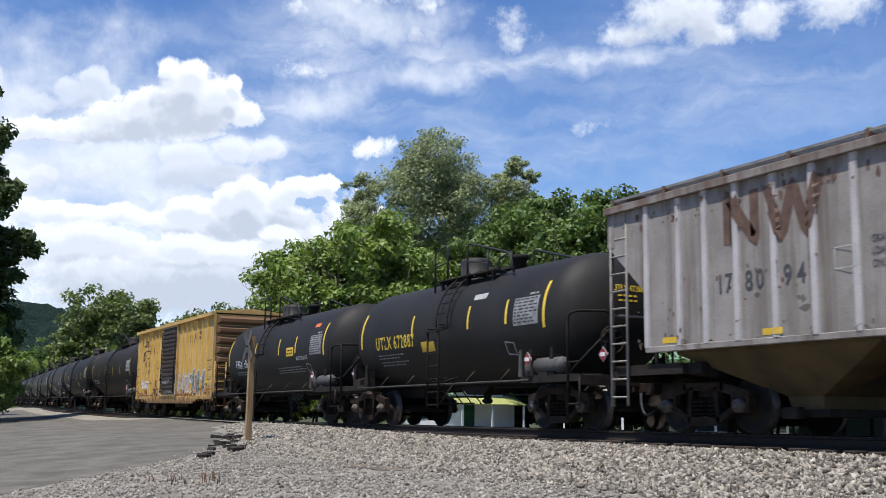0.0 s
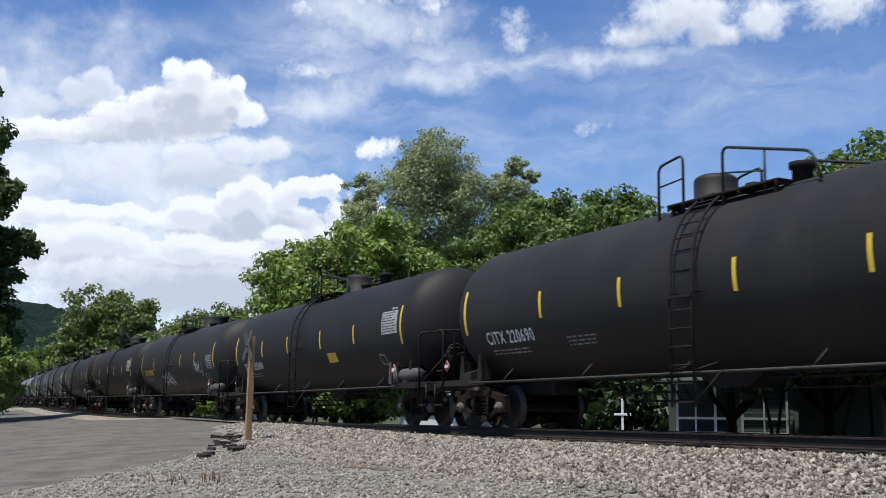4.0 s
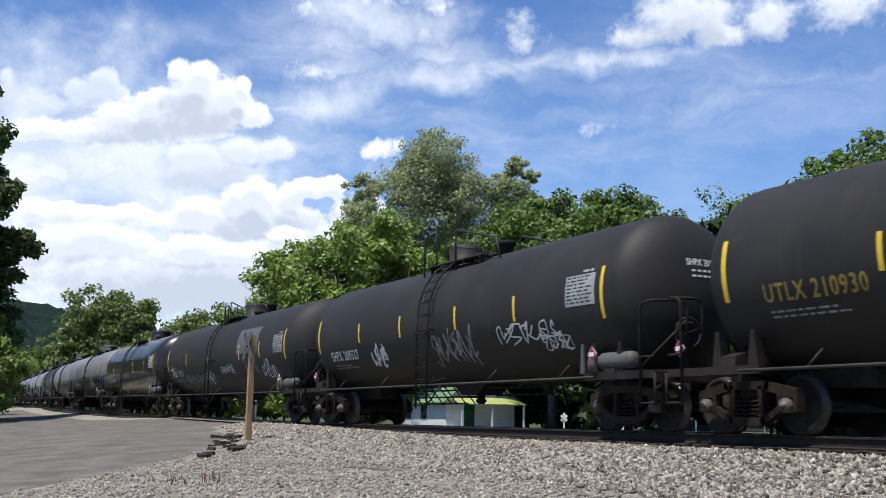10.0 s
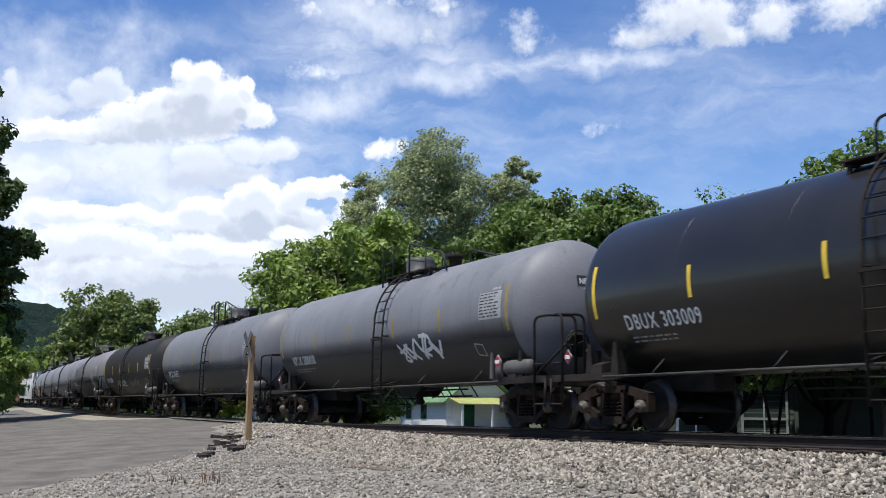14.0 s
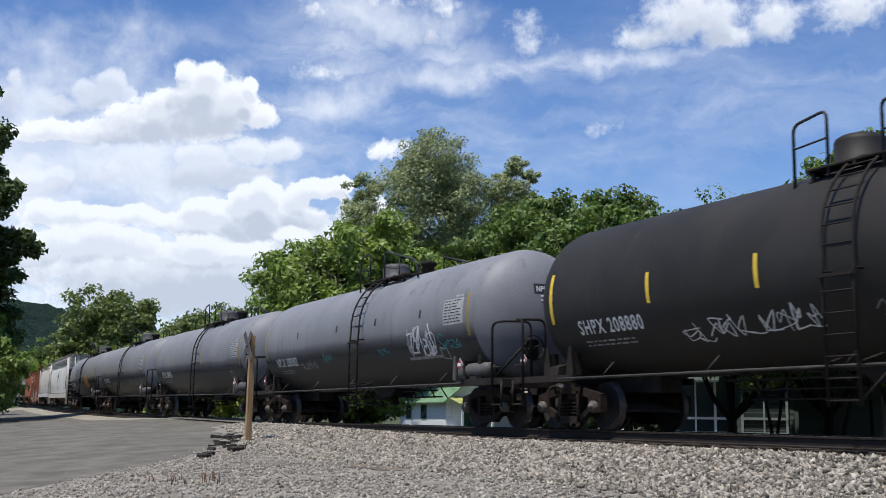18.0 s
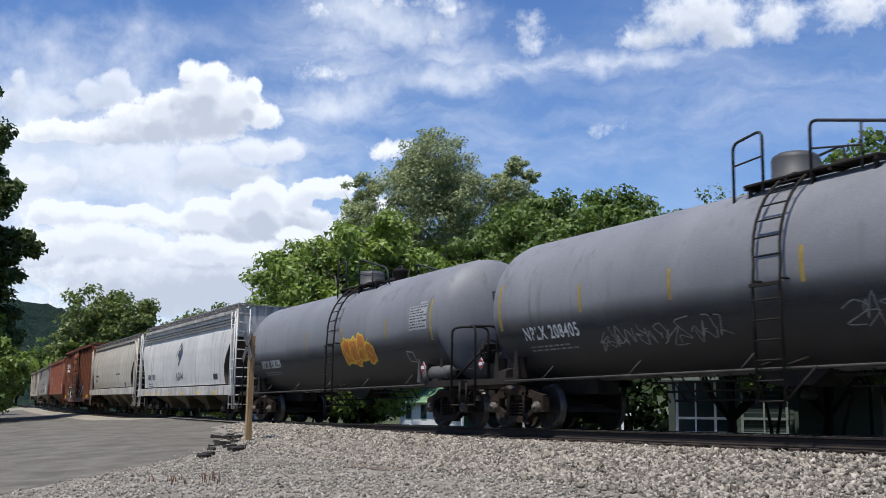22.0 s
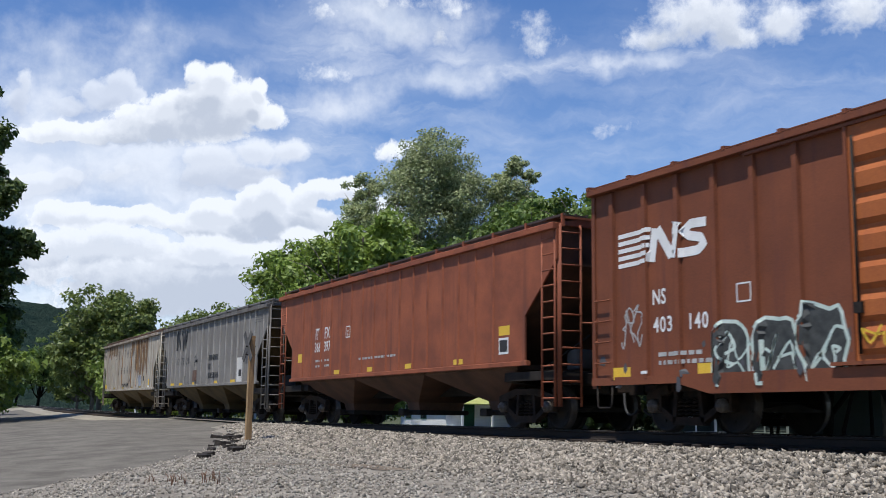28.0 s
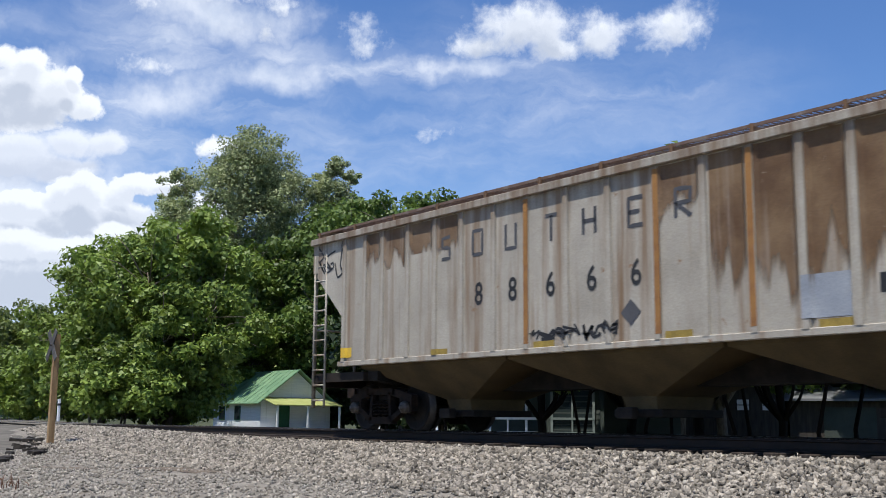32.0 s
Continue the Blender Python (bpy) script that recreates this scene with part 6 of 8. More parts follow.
def grain_white(car, side):
    at = (lambda x, z, lift=0.004: side(x + 0.27, z, lift))
    g = Geo()
    g.add([at(-0.89, 2.79, 0.01), at(-0.33, 2.25, 0.01), at(0.37, 2.82, 0.01), at(-0.17, 3.35, 0.01)], [(0, 1, 2, 3)])
    part("emblem", g, BLUE_DARK, car, "dark blue diamond emblem with a leaf")
    g = Geo()
    g.add([at(-0.80, 2.76, 0.014), at(-0.4, 2.35, 0.014), at(-0.1, 2.75, 0.014), at(-0.12, 3.18, 0.014), at(-0.5, 3.0, 0.014)], [(0, 1, 2, 3, 4)])
    part("emblem_leaf", g, LEAF_INK, car)
    block_marks(car, at, [([(-0.78, 2.75), (-0.35, 2.95), (-0.15, 3.2)], 0.05), ([(-0.38, 2.3), (-0.28, 2.7), (-0.12, 3.1)], 0.05)], LETTER, "emblem_vein")
    block_marks(car, at, [([(-0.86, 1.62), (-0.66, 1.98), (-0.5, 1.62)], 0.07), ([(-0.35, 1.62), (-0.35, 1.98), (-0.1, 1.9), (-0.05, 1.75), (-0.35, 1.64)], 0.07), ([(0.08, 1.62), (0.12, 1.98), (0.26, 1.7), (0.42, 1.98), (0.46, 1.62)], 0.07)], GRIME, "emblem_lettering")
    write(car, "ADMX", -7.05, 1.74, 0.27, LETTER, at, 0.72)
    write(car, "90029", -5.98, 1.74, 0.27, LETTER, at, 0.72)
    bars(car, -6.9, 1.52, 1.1, 2, GRIME, at, h=0.04, pitch=0.1, seed=6)
    for x in (-6.6, -5.2, -3.6, -1.6, 1.0, 3.9, 6.6):
        patch(car, x - 0.2, x + 0.2, 1.02, 1.12, PLATE, lambda u, v, l=0.004: (u, -1.61 - l, v), "sill_label")
    patch(car, 5.75, 6.4, 1.58, 1.80, LETTER, at, "black_panel")
    # pressed bands under the roof
    for z in (3.62, 3.74, 3.86):
        part("side_band", Geo().box(-8.55, 8.55, -1.54 + (z - 3.3) * 0.13, -1.44 + (z - 3.3) * 0.13, z, z + 0.05), GREY, car)
    for x in (-4.6, 1.2, 5.4):
        part("side_seam", Geo().tube([at(x, z, 0.001) for z in (1.5, 2.2, 2.8, 3.3, 3.6)], 0.009, 4), OFF_WHITE, car)


LEAF_INK = material("pale_leaf_mark", (0.42, 0.42, 0.33), (0.5, 0.5, 0.4), 4.0, 0.6, bump=0.02)


def beige_marks(car, at):
    bars(car, -6.0, 2.2, 1.2, 2, GRIME, at, "owner_mark", 0.12, 0.3, 5)
    bars(car, 2.0, 2.2, 1.6, 1, GRIME, at, "small_lettering", 0.08, 0.2, 8)
    patch(car, 5.0, 5.4, 1.5, 1.75, GRIME, at, "dark_panel")
    for x in (-6.0, -4.0, -2.2, 0.4, 1.6, 3.8, 5.8):
        part("side_seam", Geo().tube([at(x, z, 0.001) for z in (1.5, 2.2, 2.8, 3.3, 3.6)], 0.011, 4), BEIGE, car)


hopper("dusty white covered hopper with rounded sides and a blue emblem", -339.47, 18.1, OFF_WHITE, curved=True, under=UNDER, sill=DIRTY_SILL, z_low=1.38, z_top=4.17, chutes=4, extras=grain_white)
hopper("stained beige covered hopper with rounded sides", -358.15, 17.0, BEIGE, curved=True, under=UNDER, sill=DIRTY_SILL, z_low=1.5, z_top=4.05, chutes=4, extras=beige_marks)


def brown_marks(car, at):
    low = (lambda x, z, lift=0.004: at(-7.3 + (x + 7.3) * 0.95, 2.93 + (z - 3.08) * 0.93, lift))
    for k in range(5):
        block_marks(car, low, [([(-7.3, 3.1 + k * 0.145), (-6.42 + 0.03 * k, 3.12 + k * 0.145)], 0.085)], WHITE, "emblem_bar")
    block_marks(car, low, [([(-6.3, 3.08), (-6.18, 3.7)], 0.2), ([(-6.12, 3.68), (-5.72, 3.12)], 0.2), ([(-5.66, 3.08), (-5.54, 3.72)], 0.2),
                           ([(-4.8, 3.62), (-5.2, 3.64), (-5.38, 3.53), (-5.25, 3.43), (-4.95, 3.36), (-4.86, 3.24), (-5.02, 3.14), (-5.48, 3.14)], 0.17)], WHITE)
    write(car, "NS", -6.35, 2.18, 0.27, WHITE, at, 0.8)
    write(car, "403", -6.33, 1.70, 0.27, WHITE, at, 0.85, 1.15)
    write(car, "140", -5.44, 1.70, 0.27, WHITE, at, 0.85, 1.15)
    bars(car, -6.2, 1.28, 1.5, 2, DULL, at, h=0.07, pitch=0.14, seed=8)
    g = Geo()
    stroke(g, [(-4.25, 2.05), (-3.95, 2.05), (-3.95, 2.33), (-4.25, 2.33), (-4.25, 2.05)], 0.025, at)
    part("stencil_square", g, WHITE, car)
    scrawl(car, -7.3, 1.5, 0.7, 0.6, DULL, at, 91, 0.03, 4)
    for k, (x, w) in enumerate(((-4.86, 0.85), (-3.98, 0.95), (-2.98, 0.92))):
        blob(car, x, 0.72, w, 1.0 + 0.1 * k, SPRAY_DARK, SPRAY_PALE, at, 92 + k, 0.06)
        scrawl(car, x + 0.15, 0.95, w - 0.25, 0.65, SPRAY_PALE, at, 110 + k, 0.045, 2)
    for k in range(4):
        blob(car, 1.4 + 0.86 * k, 0.92, 0.8, 1.0, SPRAY_MAUVE, SPRAY_WHITE, at, 120 + k, 0.05)
        scrawl(car, 1.5 + 0.86 * k, 1.1, 0.55, 0.6, SPRAY_WHITE, at, 125 + k, 0.035, 2)
    stains(car, -7.9, 7.9, 0.8, 1.5, 50, GRIME, at, 53, "dirt_stains", 0.12)
    scrawl(car, 1.4, 1.6, 3.0, 0.5, BLUE_DARK, at, 96, 0.06, 6)
    scrawl(car, -1.7, 1.2, 2.6, 0.25, SPRAY_GOLD, lambda x, z, l=0: (x, -1.66 - l, z), 97, 0.035, 8)
    sill_labels(car, at, (-7.2, -5.0, 3.2, 6.8), 1.02, 0.42, 0.22)
    patch(car, -6.7, -6.45, 1.0, 1.05, WHITE, at, "white_label")


box_car("brown box car with an orange-brown sliding door and graffiti", -375.2, 16.2, BROWN, ORANGE_DOOR, z0=0.72, z1=4.43, door=(-1.93, 1.15), rib_side=7, extras=brown_marks,
        rib_list=[-7.46, -6.51, -5.63, -4.71, -3.82, -2.92, 2.1, 2.97, 3.88, 4.72, 5.63, 6.51, 7.46], roof_mat=BROWN)


def red_marks(car, at):
    write(car, "IT", -5.0, 2.50, 0.34, WHITE, at, 0.75)
    write(car, "FX", -4.25, 2.50, 0.34, WHITE, at, 0.75)
    write(car, "366", -5.05, 2.12, 0.30, WHITE, at, 0.8)
    write(car, "397", -4.27, 2.12, 0.30, WHITE, at, 0.8)
    bars(car, -4.95, 1.82, 0.5, 2, DULL, at, h=0.06, pitch=0.16, seed=2)
    bars(car, -4.2, 1.82, 0.5, 2, DULL, at, h=0.06, pitch=0.16, seed=3)
    g = Geo()
    stroke(g, [(-2.57, 2.43), (-2.28, 2.43), (-2.28, 2.73), (-2.57, 2.73), (-2.57, 2.43)], 0.03, at)
    part("stencil_square", g, WHITE, car)
    write(car, "C", -2.5, 2.48, 0.15, WHITE, at, 0.8)
    patch(car, -6.5, -6.05, 1.86, 2.12, PLATE, at, "yellow_label")
    patch(car, 6.05, 6.5, 1.95, 2.15, PLATE, at, "yellow_label")
    patch(car, 6.05, 6.45, 1.55, 1.9, WHITE, at, "white_panel")
    patch(car, 6.09, 6.41, 1.6, 1.85, LETTER, at, "panel_face", lift=0.007)
    sill_labels(car, at, (-3.2, -0.8, 1.6, 4.2), 1.47, 0.45, 0.12)
    bars(car, -1.6, 1.75, 2.6, 1, DULL, at, h=0.06, seed=6)
    for x in (-6.06, -5.36, -4.52, -3.72, -2.94, -2.19, -1.4, -0.6, 0.2, 1.0, 1.8, 2.6, 3.4, 4.2, 5.0, 5.8):
        part("side_seam", shared("red_seam", lambda: Geo().prism([(-0.05, -1.565), (-0.018, -1.6), (0.018, -1.6), (0.05, -1.565)], 1.4, 3.95, "z"), OXIDE), None, car, "", pose(x, 0, 0))


hopper("faded red oxide covered hopper with dark chutes", -392.75, 16.6, OXIDE, posts=0, under=UNDER_RED, z_low=1.35, z_top=4.05, extras=red_marks, walk_mat=DARK_DOOR)


def sooty_marks(car, at):
    block_marks(car, at, [([(-5.25, 2.95), (-5.25, 3.75), (-4.65, 2.95), (-4.65, 3.75)], 0.2), ([(-4.4, 3.75), (-4.15, 2.95), (-3.95, 3.7), (-3.75, 2.95), (-3.5, 3.75)], 0.2)], LETTER)
    for k, n in enumerate(("1", "7", "7", "3", "2", "0")):
        write(car, n, (-5.22, -5.02, -4.4, -4.12, -3.5, -3.22)[k], 2.3, 0.31, LETTER, at, 0.8)
    for k, n in enumerate(("GRAIN", "LOADING", "ONLY")):
        write(car, n, -2.06, 2.50 - 0.17 * k, 0.12, LETTER, at, 0.75)
    stains(car, -7.6, 7.6, 1.45, 3.9, 60, GRIME, at, 63, "dirt_stains", 0.035)
    for k, w in enumerate((1.75, 0.5, 1.75)):
        bars(car, 0.28, 2.33 - 0.35 * k, w, 1, LETTER, at, "owner_lettering", 0.22, 0.3, 21 + k)
    patch(car, 5.54, 5.80, 2.05, 2.76, GRIME, at, "dark_panel")
    patch(car, 4.58, 5.12, 1.42, 2.3, OFF_WHITE, at, "pale_panel")
    patch(car, 4.7, 5.05, 1.62, 1.86, LETTER, at, "black_label", lift=0.007)
    patch(car, -2.3, -1.6, 1.55, 2.0, RUST_INK, at, "brown_panel")
    sill_labels(car, at, (-5.9, -4.3, -2.0, 1.5, 4.0), 1.45, 0.5, 0.12)
    patch(car, 6.1, 6.62, 1.45, 1.65, PLATE, at, "yellow_label")
    bars(car, 6.7, 3.7, 0.8, 4, GRIME, at, h=0.02, pitch=0.08, seed=4)


hopper("sooty grey covered hopper with vertical posts and yellow labels", -410.5, 16.2, DARK_GREY, posts=[-7.0, -6.2, -5.4, -4.55, -3.65, -2.7, -1.75, -0.8, 0.16, 1.08, 2.01, 2.87, 3.7, 4.49, 5.29, 5.98, 6.67], under=UNDER_TAN, z_low=1.38, z_top=4.0, extras=sooty_marks, post_mat=POST_GREY)


def rusty_marks(car, at):
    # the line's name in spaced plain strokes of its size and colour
    for x, pts in ((-3.94, [(0.25, 0.4), (0.02, 0.38), (0.02, 0.22), (0.24, 0.2), (0.24, 0.02), (0.0, 0.02)]), (-3.03, [(0.0, 0.0), (0.0, 0.4), (0.26, 0.4), (0.26, 0.0), (0.0, 0.0)]), (-2.14, [(0.0, 0.4), (0.0, 0.0), (0.26, 0.0), (0.26, 0.4)]),
                   (-1.15, [(0.0, 0.4), (0.28, 0.4)]), (-1.01, [(0.0, 0.4), (0.0, 0.0)]), (-0.27, [(0.0, 0.0), (0.0, 0.4)]), (-0.01, [(0.0, 0.0), (0.0, 0.4)]), (-0.27, [(0.0, 0.2), (0.26, 0.2)]), (0.69, [(0.28, 0.4), (0.0, 0.4), (0.0, 0.0), (0.28, 0.0)]), (0.69, [(0.0, 0.2), (0.22, 0.2)]), (1.6, [(0.0, 0.0), (0.0, 0.4), (0.28, 0.38), (0.26, 0.2), (0.0, 0.2), (0.28, 0.0)])):
        block_marks(car, at, [([(x + u, 3.08 + v * 1.05) for u, v in pts], 0.065)], GRIME, "lettering_block")
    for x, n in ((-2.98, "8"), (-2.08, "8"), (-1.15, "6"), (-0.22, "6"), (0.70, "6")):
        write(car, n, x, 2.2, 0.40, LETTER, at, 0.85)
    g = Geo()
    g.add([at(0.5, 1.8, 0.006), at(0.7, 1.6, 0.006), at(0.9, 1.8, 0.006), at(0.7, 2.0, 0.006)], [(0, 1, 2, 3)])
    part("diamond_mark", g, GRIME, car)
    scrawl(car, -0.35, 1.45, 0.75, 0.3, LETTER, at, 101, 0.06, 3)
    scrawl(car, -1.6, 1.5, 1.2, 0.15, LETTER, at, 102, 0.05, 4)
    scrawl(car, -8.5, 3.2, 1.1, 0.6, LETTER, at, 103, 0.045, 3)
    patch(car, 3.63, 4.32, 1.5, 2.05, PATCH_BLUE, at, "blue_patch")
    patch(car, 4.7, 5.1, 1.74, 1.98, LETTER, at, "black_label")
    patch(car, 6.1, 6.6, 1.52, 1.8, PLATE, at, "yellow_label")
    patch(car, 6.05, 6.65, 1.40, 1.49, WHITE, at, "white_label")
    patch(car, -7.3, -6.95, 1.45, 1.65, PLATE, at, "yellow_label")
    sill_labels(car, at, (-4.0, -1.2, 1.6, 4.1), 1.43, 0.5, 0.1, OLD_YELLOW)
    # heavily rusted panels between posts, running out towards the sill
    for x0, x1, z in ((2.2, 2.82, 1.5), (2.98, 3.6, 1.45), (3.76, 4.34, 1.45), (4.5, 5.1, 1.45), (5.26, 5.81, 1.6), (1.3, 2.03, 2.5), (-5.78, -5.08, 3.1), (-6.4, -5.94, 2.9), (-4.92, -4.22, 3.3), (-4.05, -3.42, 3.1)):
        patch(car, x0, x1, z, 3.88, RUST_RUN if z < 2 else RUST_PANEL_TOP, at, "rust_patch", lift=0.003, nz=12)
    for x in (-1.6, 1.25, 2.9):
        part("rusted_post_face", shared("rusted_post_face", lambda: Geo().box(-0.05, 0.05, -1.612, -1.6, 1.45, 3.85), RUST_FACE), None, car, "", pose(x, 0, 0))


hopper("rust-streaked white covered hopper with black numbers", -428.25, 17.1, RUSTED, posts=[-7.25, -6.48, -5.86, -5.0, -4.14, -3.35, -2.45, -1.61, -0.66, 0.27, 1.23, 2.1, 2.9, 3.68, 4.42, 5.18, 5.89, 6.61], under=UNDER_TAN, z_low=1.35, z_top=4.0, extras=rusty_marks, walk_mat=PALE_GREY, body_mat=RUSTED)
# ---- ties, crossing and ballast ----
def make_tie():
    return Geo().box(-0.115, 0.115, -1.30, 1.30, -0.36, -0.176, 0.012)


tie_mesh = shared("tie", make_tie, TIE)
rnd_t = random.Random(7)
count, s = 0, 18.0
while count < 290:
    x, y, h = line_at(s, rnd_t.uniform(-0.05, 0.05))
    part("tie", tie_mesh, None, track, "", pose(x, y, rise(s) + rnd_t.uniform(-0.01, 0.004), 0, 0, math.degrees(h) + rnd_t.uniform(-1.5, 1.5)))
    s -= 0.53
    count += 1
g = Geo()
for s0, s1 in ((s, -430.0), (520.0, 18.6)):
    u = s0
    while u > s1:
        x, y, h = line_at(u)
        m = pose(x, y, rise(u), 0, 0, math.degrees(h))
        g.hexa([m @ Vector(p) for p in ((-0.11, -1.3, -0.3), (0.11, -1.3, -0.3), (0.11, 1.3, -0.3), (-0.11, 1.3, -0.3), (-0.11, -1.3, -0.18), (0.11, -1.3, -0.18), (0.11, 1.3, -0.18), (-0.11, 1.3, -0.18))])
        u -= 0.8
tagged(part("far_ties", g, TIE, track), kind="stuff")

# paving between the rails at the crossing
for off, w in ((0.0, 0.66), (-1.16, 0.34), (1.16, 0.34)):
    pts, faces = [], []
    for i in range(15):
        q = -51.0 + i * 1.0
        for dz, o in ((-0.03, -w), (-0.012, -w + 0.05), (-0.012, w - 0.05), (-0.03, w)):
            x, y, h = line_at(q, off + o)
            pts.append((x, y, rise(q) + dz))
    for i in range(14):
        faces += [(i * 4 + k, i * 4 + 4 + k, i * 4 + 5 + k, i * 4 + 1 + k) for k in range(3)]
    part("crossing_surface", Geo().add(pts, faces), ASPHALT, track)


def stones(name, rng, xy, size, mat, label):
    """Broken angular stones strewn over the bank; each has six corners and eight facets."""
    n = len(xy)
    corner = np.array([(1, 0, 0), (0, 1, 0), (-1, 0, 0), (0, -1, 0), (0, 0, 1), (0, 0, -1)], float)
    v = corner[None] * (0.75 + 0.6 * rng.random((n, 6, 1))) + rng.uniform(-0.42, 0.42, (n, 6, 3))
    v *= (size * 1.25 * np.array((1.0, 0.8, 0.66)) * (0.6 + 0.85 * rng.random((n, 1, 1)) ** 1.6) * (0.8 + 0.4 * rng.random((n, 1, 3))))
    ax = rng.normal(size=(n, 3))
    ax /= np.linalg.norm(ax, axis=1)[:, None]
    an = rng.uniform(0, 2 * math.pi, n)
    c, s_ = np.cos(an)[:, None, None], np.sin(an)[:, None, None]
    k = ax[:, None, :]
    v = v * c + np.cross(k, v) * s_ + k * (k * v).sum(2, keepdims=True) * (1 - c)
    z = np.array([ground_z(a, b) for a, b in xy]) + size * 0.15 + rng.random(n) * size * 0.55
    v += np.concatenate([xy, z[:, None]], 1)[:, None, :]
    tris = np.array([(0, 1, 4), (1, 2, 4), (2, 3, 4), (3, 0, 4), (1, 0, 5), (2, 1, 5), (3, 2, 5), (0, 3, 5)])
    idx = (tris[None] + (np.arange(n) * 6)[:, None, None]).reshape(-1)
    me = bpy.data.meshes.new(name)
    me.vertices.add(n * 6)
    me.vertices.foreach_set("co", v.astype(np.float32).ravel())
    me.loops.add(n * 24)
    me.loops.foreach_set("vertex_index", idx.astype(np.int32))
    me.polygons.add(n * 8)
    me.polygons.foreach_set("loop_start", np.arange(0, n * 24, 3, dtype=np.int32))
    me.update(calc_edges=True)
    me.materials.append(mat)
    return tagged(new(name, me), label, "ballast", "", "stuff")


def dirt_line(x):
    return 7.75 + 0.5 * (x + 18.2) + 0.2 * math.sin(x * 2.3) if -21.5 < x < -14.5 else -99.0


g = Geo()
for k in range(28):
    a, b = -21.5 + k * 0.25, -21.25 + k * 0.25
    row = []
    for x in (a, b):
        for d in (-0.4, 0.0, 0.4):
            y = dirt_line(min(-14.51, max(-21.49, x))) + d * (1 - abs(x + 18) / 4.2) * (1 + 0.4 * math.sin(x * 5 + d * 3))
            row.append((x, y, ground_z(x, y) + 0.012))
    g.add(row, [(0, 3, 4, 1), (1, 4, 5, 2)], True)
tagged(part("dirt_patch", g, DIRT), "bare brown dirt showing between the gravel", "dirt", "", "structure")


def chunks():
    """Broken lumps of asphalt at the crossing's edge."""
    rnd = random.Random(12)
    for k, (x, y) in enumerate(((-30.4, 9.1), (-29.6, 8.8), (-28.9, 8.7), (-28.3, 8.2), (-27.8, 8.5), (-27.2, 7.9), (-26.3, 7.9), (-25.8, 7.3), (-28.6, 9.1), (-26.6, 8.4), (-24.9, 7.2), (-29.2, 9.0), (-27.5, 8.2), (-27.0, 8.6), (-25.4, 7.9), (-26.0, 8.1), (-24.3, 6.8), (-23.6, 6.5), (-28.0, 8.9), (-29.9, 8.6), (-25.0, 7.6), (-26.9, 7.6))):
        r = rnd.uniform(0.07, 0.2)
        ring = [(r * rnd.uniform(0.7, 1.2) * math.cos(a), r * rnd.uniform(0.6, 1.0) * math.sin(a)) for a in [i * math.pi / 3.5 for i in range(7)]]
        h = r * rnd.uniform(0.35, 0.6)
        lump = Geo().add([(u * 1.1, v * 1.1, -0.03) for u, v in ring] + [(u, v, h * rnd.uniform(0.7, 1.1)) for u, v in ring], [tuple(range(6, -1, -1)), tuple(range(7, 14))] + [(i, (i + 1) % 7, 7 + (i + 1) % 7, 7 + i) for i in range(7)])
        ob = part("asphalt_lump", lump, DARK_STONE, None, "", pose(x, y, ground_z(x, y), rnd.uniform(-8, 8), rnd.uniform(-8, 8), 50 * k))
        tagged(ob, "broken dark lump of asphalt at the road's edge", "rubble", "broken asphalt lumps")


chunks()
rng = np.random.default_rng(3)
n = 54000
xs, qs = rng.uniform(-41, -2, n), rng.uniform(-5.3, -1.15, n)
keep = np.array([(q > -4.4 or rng.random() < 0.55) and y_ > table(ROAD_RIGHT, x) + 0.15 + rng.random() * 0.5 for x, q, y_ in zip(xs, qs, qs + 13.44)])
xs, qs = xs[keep], qs[keep]
ys = qs + np.array([track_y(x) for x in xs])
stones("ballast_stones", rng, np.stack([xs, ys], 1), 0.035, BALLAST, "loose broken grey ballast stones on the bank")
n = 34000
xs, ys = rng.uniform(-34, -4, n), rng.uniform(0.5, 9.3, n)
keep = np.array([y_ > table(ROAD_RIGHT, x) - 0.5 + 1.0 * rng.random() ** 0.5 and not (abs(dirt_line(x) - y_) < 0.33 and rng.random() < 0.6) and noise.noise(Vector((x * 0.5, y_ * 0.9, 2))) > -0.4 + 0.5 * rng.random() - 0.25 for x, y_ in zip(xs, ys)])
stones("gravel_stones", rng, np.stack([xs[keep], ys[keep]], 1), 0.023, GRAVEL, "scattered grey gravel beside the road")
# stones between the rails, coloured dark to deepen the shade under the cars
n = 7000
xs, qs = rng.uniform(-60, 6, n), rng.uniform(-0.68, 1.5, n)
keep = np.array([not -51 < x < -36.5 for x in xs])
xs, qs = xs[keep], qs[keep]
ys = qs + np.array([track_y(x) for x in xs])
stones("track_ballast", rng, np.stack([xs, ys], 1), 0.04, DARK_STONE, "ballast stones between the rails, darkened for the train's shade")
# ---- trees ----
LEAF_BRIGHT = leaf_material("bright_leaves", (0.105, 0.165, 0.024), (0.25, 0.33, 0.06))
LEAF_MID = leaf_material("mid_green_leaves", (0.065, 0.115, 0.02), (0.16, 0.225, 0.046))
LEAF_GREY = leaf_material("grey_green_leaves", (0.2, 0.24, 0.105), (0.42, 0.46, 0.235), 0.42)
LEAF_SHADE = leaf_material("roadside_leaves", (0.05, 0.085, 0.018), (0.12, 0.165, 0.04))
LEAF_OLIVE = leaf_material("olive_leaves", (0.085, 0.125, 0.028), (0.2, 0.24, 0.062))
# leaves with the shade behind the track put into their green
LEAF_DARK = leaf_material("shade_darkened_leaves", (0.018, 0.036, 0.008), (0.045, 0.075, 0.015))
